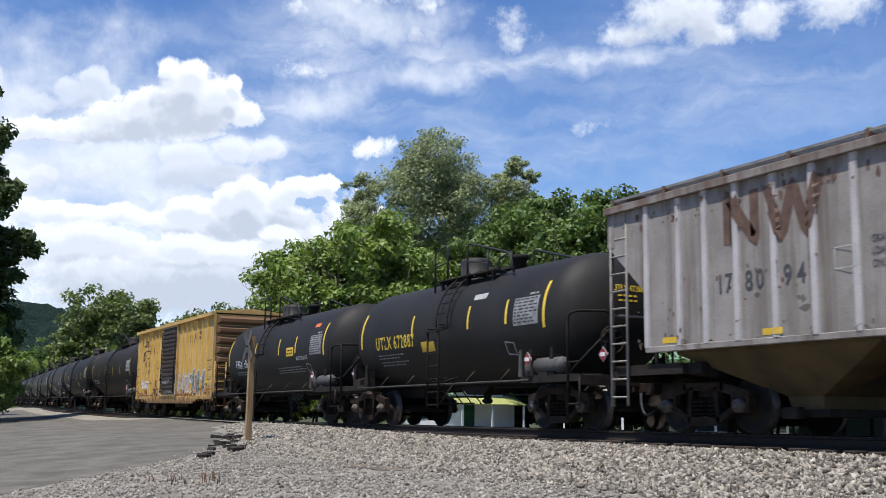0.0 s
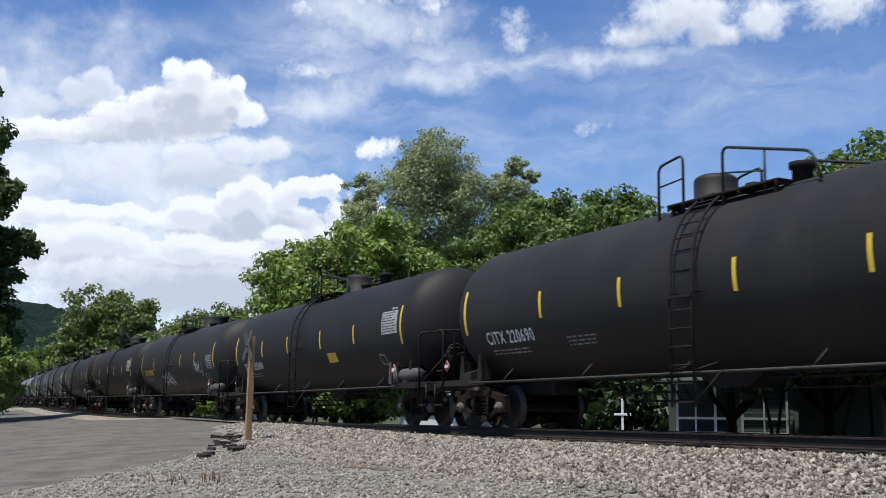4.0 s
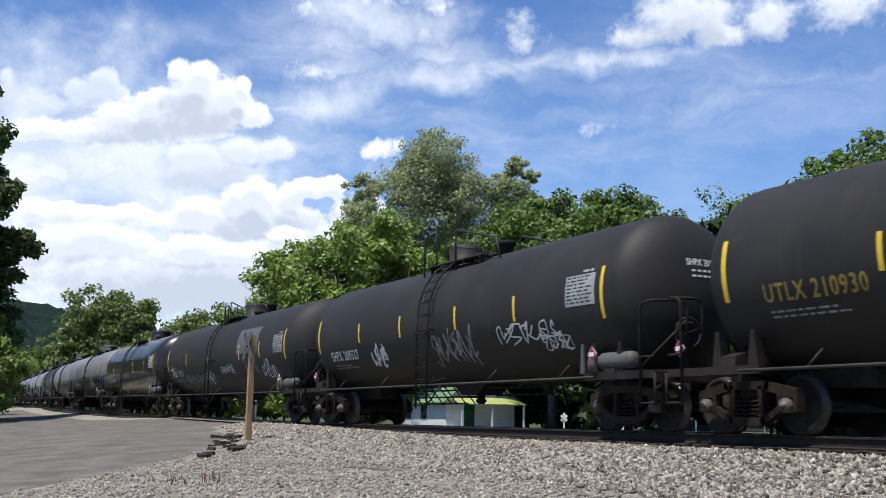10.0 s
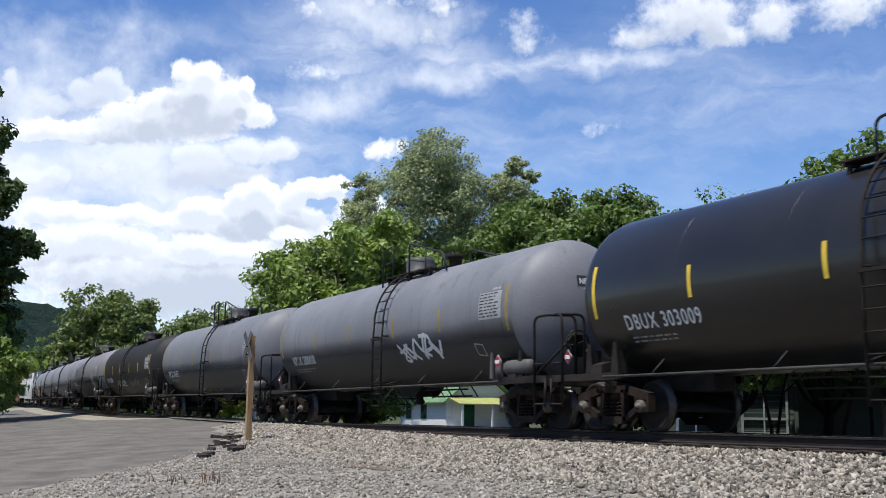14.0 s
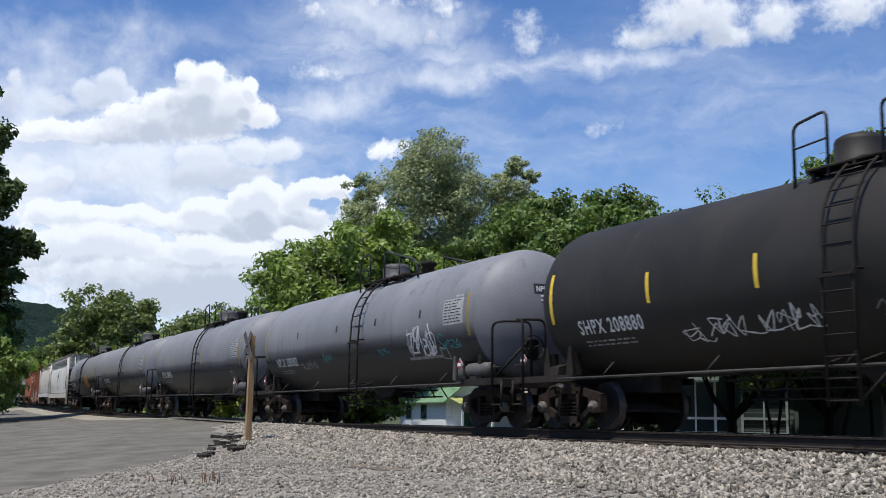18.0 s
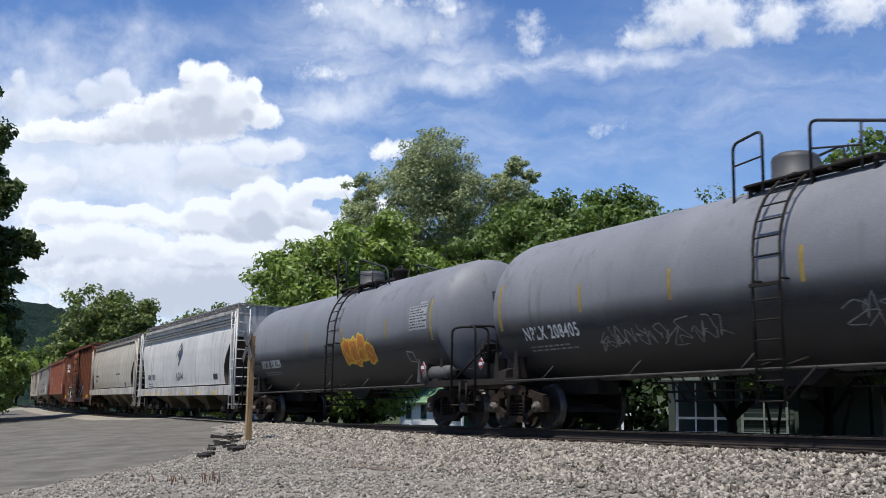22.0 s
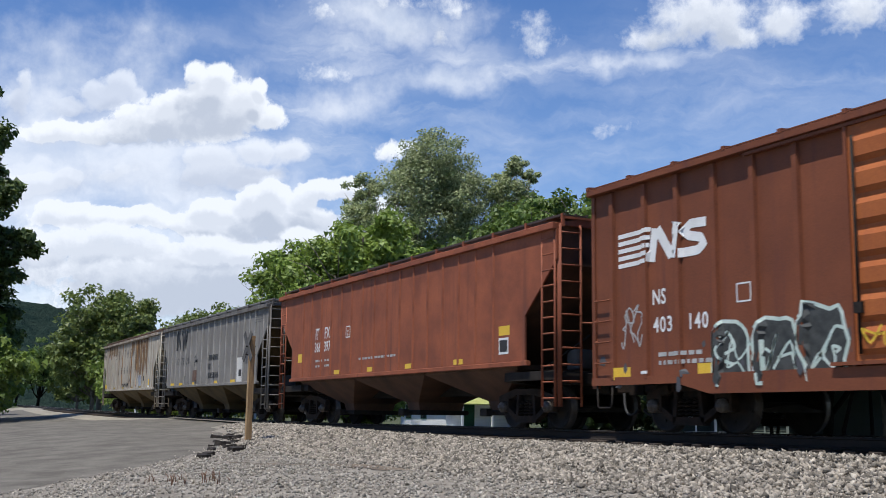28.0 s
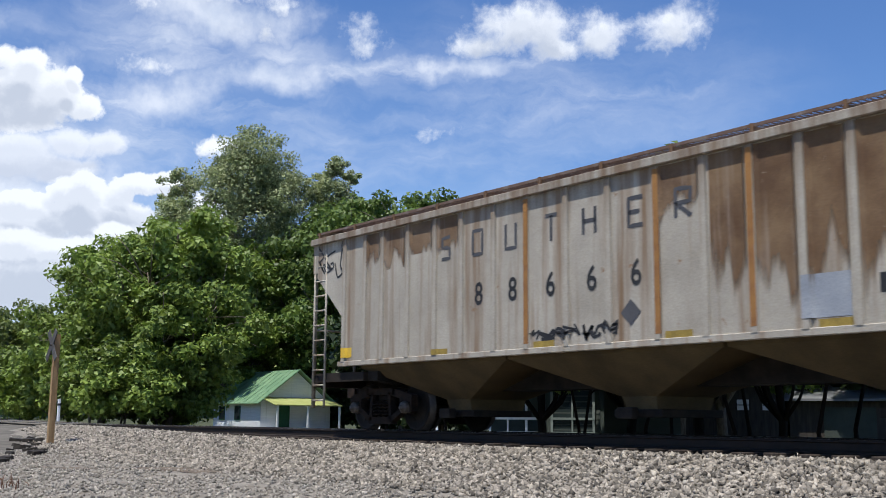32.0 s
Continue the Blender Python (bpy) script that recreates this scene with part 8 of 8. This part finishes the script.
# ---- buildings, signs and posts ----
WHITE_WALL = material("white_painted_boards", (0.66, 0.67, 0.68), (0.76, 0.77, 0.77), 0.8, 0.7, bump=0.15, stretch=(1, 1, 9), streak=0.1, streak_colour=(0.5, 0.5, 0.49))
GREEN_ROOF = material("green_metal_roof", (0.12, 0.22, 0.12), (0.19, 0.30, 0.17), 1.2, 0.5, bump=0.1)
LIME_ROOF = material("yellow_green_porch_roof", (0.30, 0.32, 0.10), (0.38, 0.40, 0.15), 1.5, 0.6, bump=0.1)
GREEN_DOOR = material("dark_green_door", (0.012, 0.06, 0.03), (0.02, 0.085, 0.045), 2.0, 0.5, bump=0.05)
DARK_PANE = material("dark_pane", (0.02, 0.03, 0.03), (0.035, 0.045, 0.045), 1.0, 0.25, bump=0.0, spec=0.3)
# pale green boards, coloured dark to include the yard's shade
SIDING = material("shade_darkened_siding", (0.04, 0.05, 0.042), (0.065, 0.078, 0.066), 0.8, 0.7, bump=0.1)
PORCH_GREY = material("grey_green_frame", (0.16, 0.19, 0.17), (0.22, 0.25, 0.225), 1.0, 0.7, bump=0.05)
STALK = material("dry_red_stalk", (0.10, 0.05, 0.03), (0.19, 0.10, 0.06), 4.0, 0.9, bump=0.2)
TIMBER = material("brown_weathered_timber", (0.27, 0.165, 0.075), (0.40, 0.265, 0.13), 2.5, 0.85, bump=0.4, stretch=(6, 6, 0.5))
SIGN_BACK = material("bare_sign_metal", (0.06, 0.055, 0.05), (0.12, 0.11, 0.10), 4.0, 0.6, metal=0.2, bump=0.08)
DARK_BOARDS = material("dark_weathered_boards", (0.035, 0.030, 0.026), (0.07, 0.06, 0.05), 1.2, 0.85, bump=0.3, stretch=(6, 6, 1))
GREY_ROOF = material("grey_metal_roof", (0.14, 0.145, 0.15), (0.20, 0.205, 0.21), 1.0, 0.5, bump=0.1)


def white_house():
    x, y = place(27.68, 84)
    ax = radians(27.68)
    lat, dep = Vector((math.sin(ax), math.cos(ax), 0)), Vector((-math.cos(ax), math.sin(ax), 0))
    v = lat * 0.866 + dep * 0.5
    base = ground_z(x, y) - 0.05
    th = thing("house", "small white boarded house with a green metal roof", "house", at=pose(x, y, base, 0, 0, math.degrees(math.atan2(v.y, v.x))))
    W, D, H, R = 6.2, 7.4, 1.62 - base, 3.95 - base
    # walls with a gable to the front
    part("side_wall", Geo().box(0, 0.15, 0.0, D, 0, H), WHITE_WALL, th)
    part("side_wall", Geo().box(W - 0.15, W, 0.0, D, 0, H), WHITE_WALL, th)
    for yy in (0.0, D - 0.15):
        part("gable_wall", Geo().prism([(0.152, 0), (W - 0.152, 0), (W - 0.152, H), (W / 2, R - 0.12), (0.152, H)], yy, yy + 0.15), WHITE_WALL, th)
    for s, (x0, x1) in enumerate(((-0.45, W / 2), (W / 2, W + 0.45))):
        z0, z1 = (H - 0.27, R) if s == 0 else (R, H - 0.27)
        part("roof", Geo().prism([(x0, z0), (x1, z1), (x1, z1 + 0.07), (x0, z0 + 0.07)], -0.45, D + 0.4), GREEN_ROOF, th)
        n = 12
        for k in range(n):
            yy = -0.4 + (D + 0.75) * k / (n - 1)
            part("roof_seam", Geo().prism([(x0, z0 + 0.071), (x1, z1 + 0.071), (x1, z1 + 0.10), (x0, z0 + 0.10)], yy, yy + 0.03), GREEN_ROOF, th)
    d = part("door", Geo().box(1.55, 2.5, -0.05, 0.02, 0.1, 2.1), GREEN_DOOR, th)
    part("door_frame", Geo().box(1.45, 1.55, -0.06, 0.0, 0.1, 2.2).box(2.5, 2.6, -0.06, 0.0, 0.1, 2.2).box(1.45, 2.6, -0.06, 0.0, 2.1, 2.2), WHITE_WALL, d)
    for yy in (3.1, 5.6):
        w = part("window", Geo().box(-0.03, 0.0, yy, yy + 0.75, 0.95, 1.95), DARK_PANE, th)
        part("window_frame", Geo().box(-0.05, 0.0, yy - 0.07, yy, 0.9, 2.0).box(-0.05, 0.0, yy + 0.75, yy + 0.82, 0.9, 2.0).box(-0.05, 0.0, yy, yy + 0.75, 0.9, 0.95).box(-0.05, 0.0, yy, yy + 0.75, 1.95, 2.0), GREEN_DOOR, w)
    z = 1.78 - base
    part("porch_roof", Geo().prism([(-0.02, z), (-2.0, z - 0.55), (-2.0, z - 0.48), (-0.02, z + 0.08)], 0.05, W - 0.2, "x"), LIME_ROOF, th)
    for px in (0.25, 2.9, W - 0.45):
        part("porch_post", Geo().box(px, px + 0.13, -1.95, -1.82, 0, z - 0.5), WHITE_WALL, th)
    part("porch_floor", Geo().box(0.0, W - 0.1, -2.0, -0.01, 0, 0.12), WHITE_WALL, th)
    return th


white_house()


def crossing_sign():
    """The wooden post of the level crossing's sign, seen from its edge."""
    th = thing("crossing_sign", "brown wooden post with two crossed bare metal boards", "railway sign", at=pose(-28.35, 9.0, ground_z(-28.35, 9.0) - 0.05, 0, 0, 0))
    h = 2.36 - ground_z(-28.35, 9.0)
    part("post", Geo().hexa([(-0.11, -0.07, 0), (0.05, -0.08, 0), (0.05, 0.07, 0), (-0.11, 0.07, 0), (-0.05, -0.07, h), (0.09, -0.065, h), (0.09, 0.065, h), (-0.04, 0.065, h)]), TIMBER, th, "split and bleached brown post")
    for s in (-1, 1):
        g = Geo()
        g.box(-0.46, 0.46, -0.01, 0.01, -0.085, 0.085)
        part("sign_board", g, SIGN_BACK, th, "", pose(-0.02 + 0.03 * s, -0.11, h - 0.28) @ pose(0, 0, 0, 0, 0, 3) @ pose(0, 0, 0, 0, 52 * s, 0))
    for z in (h - 0.28, h - 0.5):
        part("bolt", Geo().rod((0, -0.16, z), (0, 0.1, z), 0.02, 8), STEEL, th)
    return th


crossing_sign()


def white_cross(az, r, top, arm, label, x_shape=False):
    x, y = place(az, r)
    base = ground_z(x, y) - 0.1
    th = thing("crossbuck" if x_shape else "white_cross", label, "sign" if x_shape else "cross", at=pose(x, y, base, 0, 0, 90 - az))
    h = top - base
    part("post", Geo().box(-0.06, 0.06, -0.06, 0.06, 0, h, 0.01), WHITE_WALL, th)
    if x_shape:
        for s in (-1, 1):
            part("sign_board", Geo().box(-arm, arm, -0.02, 0.0, -0.1, 0.1), WHITE_WALL, th, "", pose(0, -0.08 - 0.02 * s, h - 0.35, 0, 45 * s, 0))
    else:
        part("crossbar", Geo().box(-arm, arm, -0.1, -0.06, h - 0.82, h - 0.7, 0.01), WHITE_WALL, th)
        part("lamp", Geo().lathe([(0, 0.02), (0.06, 0.09), (0.14, 0.09), (0.2, 0.02)], (0, 0, h + 0.12), "z", 10), WHITE_WALL, th)
        part("bracket", Geo().rod((0, 0, h), (0, 0, h + 0.15), 0.02, 6), STEEL, th)
    return th


white_cross(33.75, 75, 0.66, 0.27, "white crossbuck sign at a farther crossing", True)
white_cross(36.72, 55, 1.25, 0.42, "white wooden cross beside the yard")


def marker_posts():
    for az, r, z in ((14.75, 62, 0.95), (13.2, 75, 1.1), (17.9, 52, 0.6), (12.0, 88, 1.2)):
        x, y = place(az, r)
        b = ground_z(x, y) - 0.05
        th = thing("marker_post", "short white marker post beside the road", "post", "white marker posts", at=pose(x, y, b))
        part("post", Geo().box(-0.07, 0.07, -0.05, 0.05, 0, 1.1, 0.01), WHITE_WALL, th)
        part("band", Geo().box(-0.075, 0.075, -0.055, 0.055, 0.8, 0.9), LETTER, th)


marker_posts()


def porch_house():
    """Pale house with a white-framed open porch, seen under the passing cars."""
    x0, y0 = -32.55, 26.5
    a = math.degrees(math.atan2(0.745, 0.667))
    base = -0.95
    th = thing("house", "pale green sided house with a white-framed porch in the shade", "house", at=pose(x0, y0, base, 0, 0, a))
    H = 3.3
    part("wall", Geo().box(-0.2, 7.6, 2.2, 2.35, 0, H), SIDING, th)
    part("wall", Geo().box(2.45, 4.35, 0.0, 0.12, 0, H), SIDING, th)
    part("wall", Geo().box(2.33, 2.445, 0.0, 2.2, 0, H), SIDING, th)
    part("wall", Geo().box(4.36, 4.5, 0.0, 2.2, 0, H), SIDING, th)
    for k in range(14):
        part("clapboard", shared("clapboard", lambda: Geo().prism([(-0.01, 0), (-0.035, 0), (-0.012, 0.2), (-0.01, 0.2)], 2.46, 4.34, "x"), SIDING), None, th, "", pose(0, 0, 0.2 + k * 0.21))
    def frame_(xa, xb, bays):
        g = Geo()
        for k in range(bays + 1):
            x = xa + (xb - 0.09) * k / bays - xa * k / bays
            g.box(x, x + (0.09 if k % 2 == 0 else 0.06), -0.12, -0.04, 0.66, H - 0.2)
        g.box(xa, xb, -0.125, -0.045, 0.66, 0.78).box(xa, xb, -0.125, -0.045, 1.22, 1.31).box(xa, xb, -0.125, -0.045, H - 0.3, H - 0.2)
        return g
    part("porch_frame", frame_(0.18, 2.32, 3), WHITE_WALL, th, "white-painted porch frame")
    w = part("window", Geo().box(2.55, 4.1, -0.03, 0.0, 0.7, 2.4), DARK_PANE, th)
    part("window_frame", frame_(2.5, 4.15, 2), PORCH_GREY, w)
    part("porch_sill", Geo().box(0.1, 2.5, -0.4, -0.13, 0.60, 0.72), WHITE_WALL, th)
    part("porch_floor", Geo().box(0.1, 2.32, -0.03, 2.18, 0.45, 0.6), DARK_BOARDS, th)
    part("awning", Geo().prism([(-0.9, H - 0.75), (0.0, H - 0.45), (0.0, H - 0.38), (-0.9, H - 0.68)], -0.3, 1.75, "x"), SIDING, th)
    part("roof", Geo().prism([(-0.6, H), (1.5, H + 1.2), (3.4, H), (3.4, H + 0.1), (1.5, H + 1.32), (-0.6, H + 0.1)], -0.4, 8.0, "x"), GREEN_ROOF, th)
    return th


porch_house()


def dark_shed():
    az = 50.6
    x, y = place(az, 49)
    th = thing("shed", "dark weathered board shed with small white windows", "shed", at=pose(x, y, -1.0, 0, 0, 90 - az))
    part("front_wall", Geo().box(-3.2, 3.0, 0, 0.15, 0, 2.9), DARK_BOARDS, th)
    part("side_wall", Geo().box(-3.2, -3.05, 0.152, 4, 0, 2.9), DARK_BOARDS, th)
    part("side_wall", Geo().box(2.85, 3.0, 0.152, 4, 0, 2.9), DARK_BOARDS, th)
    part("roof", Geo().prism([(-0.5, 2.9), (4.3, 3.6), (4.3, 3.7), (-0.5, 3.0)], -3.5, 3.3, "x"), DARK_BOARDS, th)
    for wx in (1.1, 2.15):
        w = part("window", Geo().box(wx, wx + 0.5, -0.04, 0.0, 1.75, 2.2), WHITE_WALL, th, "small white window")
        part("glazing_bar", Geo().box(wx, wx + 0.5, -0.05, -0.04, 1.95, 1.99), DARK_PANE, w)
    for k in range(16):
        part("board_batten", shared("batten", lambda: Geo().box(-0.03, 0.03, -0.03, 0, 0, 2.9), DARK_BOARDS), None, th, "", pose(-3.1 + k * 0.4, 0, 0))
    az = 56.2
    x, y = place(az, 50)
    th = thing("garage", "grey garage with a pale metal roof", "garage", at=pose(x, y, -1.0, 0, 0, 90 - az))
    part("front_wall", Geo().box(-1.6, 2.6, 0, 0.15, 0, 2.15), DARK_BOARDS, th)
    part("roof", Geo().prism([(-0.5, 2.16), (4.0, 2.9), (4.0, 2.98), (-0.5, 2.26)], -1.9, 3.0, "x"), GREY_ROOF, th)
    part("door", Geo().box(-0.2, 1.9, -0.04, 0.0, 0.0, 1.9), SIDING, th)


dark_shed()


# dry weeds at the gravel's edge
def weeds():
    rng = np.random.default_rng(5)
    spots = [(-17.3, 4.4), (-17.0, 4.75), (-17.7, 4.95), (-18.1, 4.15), (-16.7, 4.9), (-17.9, 4.5)]
    for k, (x, y) in enumerate(spots):
        g = Geo()
        for i in range(7):
            a, b = rng.uniform(-0.12, 0.12, 2)
            h = rng.uniform(0.07, 0.19)
            g.tube([(a, b, -0.02), (a + rng.uniform(-0.03, 0.03), b, h * 0.6), (a + rng.uniform(-0.06, 0.06), b + rng.uniform(-0.05, 0.05), h)], [0.008, 0.006, 0.003], 4)
        th = thing("dry_weed", "tuft of dry brown weed in the gravel", "weed", "dry weeds", at=pose(x, y, ground_z(x, y)))
        part("stalks", g, STALK, th)


weeds()
# direction, height, half width, half height in degrees, and thickness
SUNLIT, VEIL_GREY, HEAP_GREY, MID_GREY = (0.98, 0.99, 1.01), (0.74, 0.79, 0.88), (0.58, 0.62, 0.70), (0.66, 0.69, 0.76)
HEAP = [(14.4, 16.6, 1.31, 1.25, 1), (13.7, 17.3, 0.68, 0.62, 1), (14.8, 17.4, 0.80, 0.63, 1), (12.8, 15.6, 1.36, 1.08, 1), (16.4, 16.0, 0.98, 0.98, 1), (17.1, 16.9, 0.37, 0.40, 0.9),
        (15.5, 15.5, 1.72, 1.29, 1), (11.5, 14.6, 2.26, 0.96, 1), (14.1, 14.7, 2.86, 1.03, 1), (9.6, 14.0, 2.24, 0.73, 1), (7.4, 13.8, 1.77, 0.61, 1), (6.4, 13.5, 1.27, 0.47, 0.9),
        (17.4, 15.3, 1.33, 0.64, 0.8), (24.2, 14.0, 1.1, 0.6, 0.6)]
BEHIND = [(9.9, 16.6, 0.92, 0.78, 1), (9.1, 15.8, 1.62, 0.89, 1), (7.5, 15.1, 1.66, 0.66, 0.9), (10.8, 16.1, 0.56, 0.51, 0.8), (5.3, 16.1, 0.76, 0.87, 0.8), (4.8, 15.0, 1.22, 1.09, 0.8)]
MIDDLE = [(15.0, 12.9, 1.78, 1.04, 1), (17.1, 13.5, 1.68, 0.81, 1), (18.6, 13.7, 1.34, 0.64, 0.8), (14.2, 12.1, 1.26, 0.80, 0.9), (16.7, 12.1, 2.03, 0.81, 0.9), (6.5, 11.2, 1.82, 0.61, 1),
          (7.9, 11.6, 0.72, 0.56, 1), (5.4, 10.9, 1.10, 0.68, 1), (11.1, 12.2, 3.11, 0.96, 0.5)]
LOW_BANK = [(18.0, 11.3, 0.96, 0.76, 1), (17.0, 11.0, 0.87, 0.64, 1), (14.9, 10.6, 0.98, 0.49, 1), (15.9, 10.6, 0.58, 0.32, 0.9), (20.7, 11.7, 1.52, 0.53, 1), (19.8, 11.3, 0.70, 0.50, 1),
            (21.9, 12.0, 0.82, 0.41, 1), (18.9, 10.0, 3.21, 1.05, 1), (15.5, 9.6, 3.18, 0.92, 1), (13.2, 9.8, 1.66, 0.52, 1), (9.0, 9.7, 2.47, 0.73, 1), (7.5, 9.7, 1.06, 0.61, 1),
            (11.5, 10.0, 1.42, 0.48, 1), (20.2, 9.1, 2.63, 1.46, 1), (23.1, 8.7, 2.35, 2.06, 1), (16.2, 7.0, 12.15, 2.02, 1)]
FRONT = [(10.6, 8.6, 3.39, 0.85, 1), (6.8, 8.0, 2.21, 0.94, 1), (14.7, 8.7, 1.38, 0.69, 1), (13.3, 8.0, 2.29, 0.63, 1), (17.6, 8.2, 2.62, 0.58, 0.9), (19.6, 9.3, 0.88, 0.41, 0.9)]
HIGH = [(41.2, 20.4, 3.3, 1.5, 1), (44.8, 19.9, 1.7, 1.25, 0.9), (38.2, 19.6, 1.3, 0.65, 0.8), (48.7, 20.0, 2.0, 1.2, 0.7), (42.6, 19.3, 2.2, 0.8, 0.9), (20.4, 21.0, 1.77, 0.69, 0.5), (25.4, 20.6, 1.67, 1.10, 0.55), (26.6, 19.8, 0.81, 0.81, 0.45),
        (20.6, 17.7, 1.6, 0.5, 0.5), (24.7, 21.4, 2.30, 0.52, 0.5), (27.4, 21.2, 0.86, 0.75, 0.5), (32.4, 19.4, 1.35, 0.9, 0.36), (35.4, 14.8, 0.7, 0.4, 0.2), (36.5, 15.1, 0.7, 0.28, 0.2)]
VEILS = [(21.5, 18.6, 4.2, 1.7, 0.85), (20.5, 14.3, 3.6, 2.0, 0.8), (24.5, 15.8, 5.0, 1.5, 0.7), (41.0, 16.0, 11.0, 4.5, 0.32), (30.0, 14.0, 9.0, 4.0, 0.36),
         (20.5, 16.0, 3.71, 1.37, 0.9),
         (24.7, 17.1, 3.71, 1.08, 1),
         (29.3, 17.9, 4.28, 0.68, 1),
         (33.9, 18.2, 4.56, 0.57, 1),
         (38.7, 18.6, 3.99, 0.51, 0.9),
         (27.5, 18.7, 3.14, 0.97, 0.6),
         (9.9, 19.0, 7.98, 1.03, 0.3),
         (25.4, 15.7, 4.84, 1.14, 0.6),
         (12.5, 11.2, 10.83, 4.9, 0.95),
         (12.8, 7.2, 11.97, 3.99, 0.9),
         (42.7, 16.8, 6.84, 0.85, 0.45),
         (38.3, 13.4, 5.13, 0.97, 0.35),
         (46.1, 16.9, 4.84, 0.68, 0.45),
         (22.8, 20.3, 5.7, 1.71, 0.55)]
cloud_dome = clouds()


# ---- motions ----
def run_of(t):
    """How far the train has gone by t seconds."""
    return 13.62 * t - 0.019 * t * t


def car_pose(s, half):
    xa, ya, _ = line_at(s + half)
    xb, yb, _ = line_at(s - half)
    za, zb = rise(s + half), rise(s - half)
    head = math.degrees(math.atan2(ya - yb, xa - xb))
    tip = -math.degrees(math.atan2(za - zb, 2 * half))
    return pose((xa + xb) / 2, (ya + yb) / 2, (za + zb) / 2, 0, tip, head)


def motions():
    start = {}
    for car, centre, half in CARS:
        walk(car, [(t, car_pose(centre + run_of(t), half)) for t in [0.5 * i for i in range(65)]])
        start[car] = centre
    for wheel, ax, car in SPINNERS:
        base = start[car]
        step = 1 / 30
        rows, turned = [], 0.0
        home = wheel.matrix_basis.translation.copy()
        inside = [i for i in range(961) if -58 < base + run_of(i * step) < 6]
        if not inside:
            continue
        a, b = inside[0], inside[-1]
        if a > 0:
            rows.append((0.0, pose(*home)))
        for i in range(a, b + 1):
            turned = (run_of(i * step) - run_of(a * step)) / 0.46
            rows.append((i * step, Matrix.Translation(home) @ Matrix.Rotation(turned, 4, "Y")))
        if b < 960:
            rows.append((LENGTH, rows[-1][1]))
        walk(wheel, rows)
    drift = Vector((0.09, 1.0, 0.0)) * 2.6
    walk(cloud_dome, [(t, Matrix.Translation(drift * (t - 19.0))) for t in (0.0, 16.0, 32.0)])


motions()
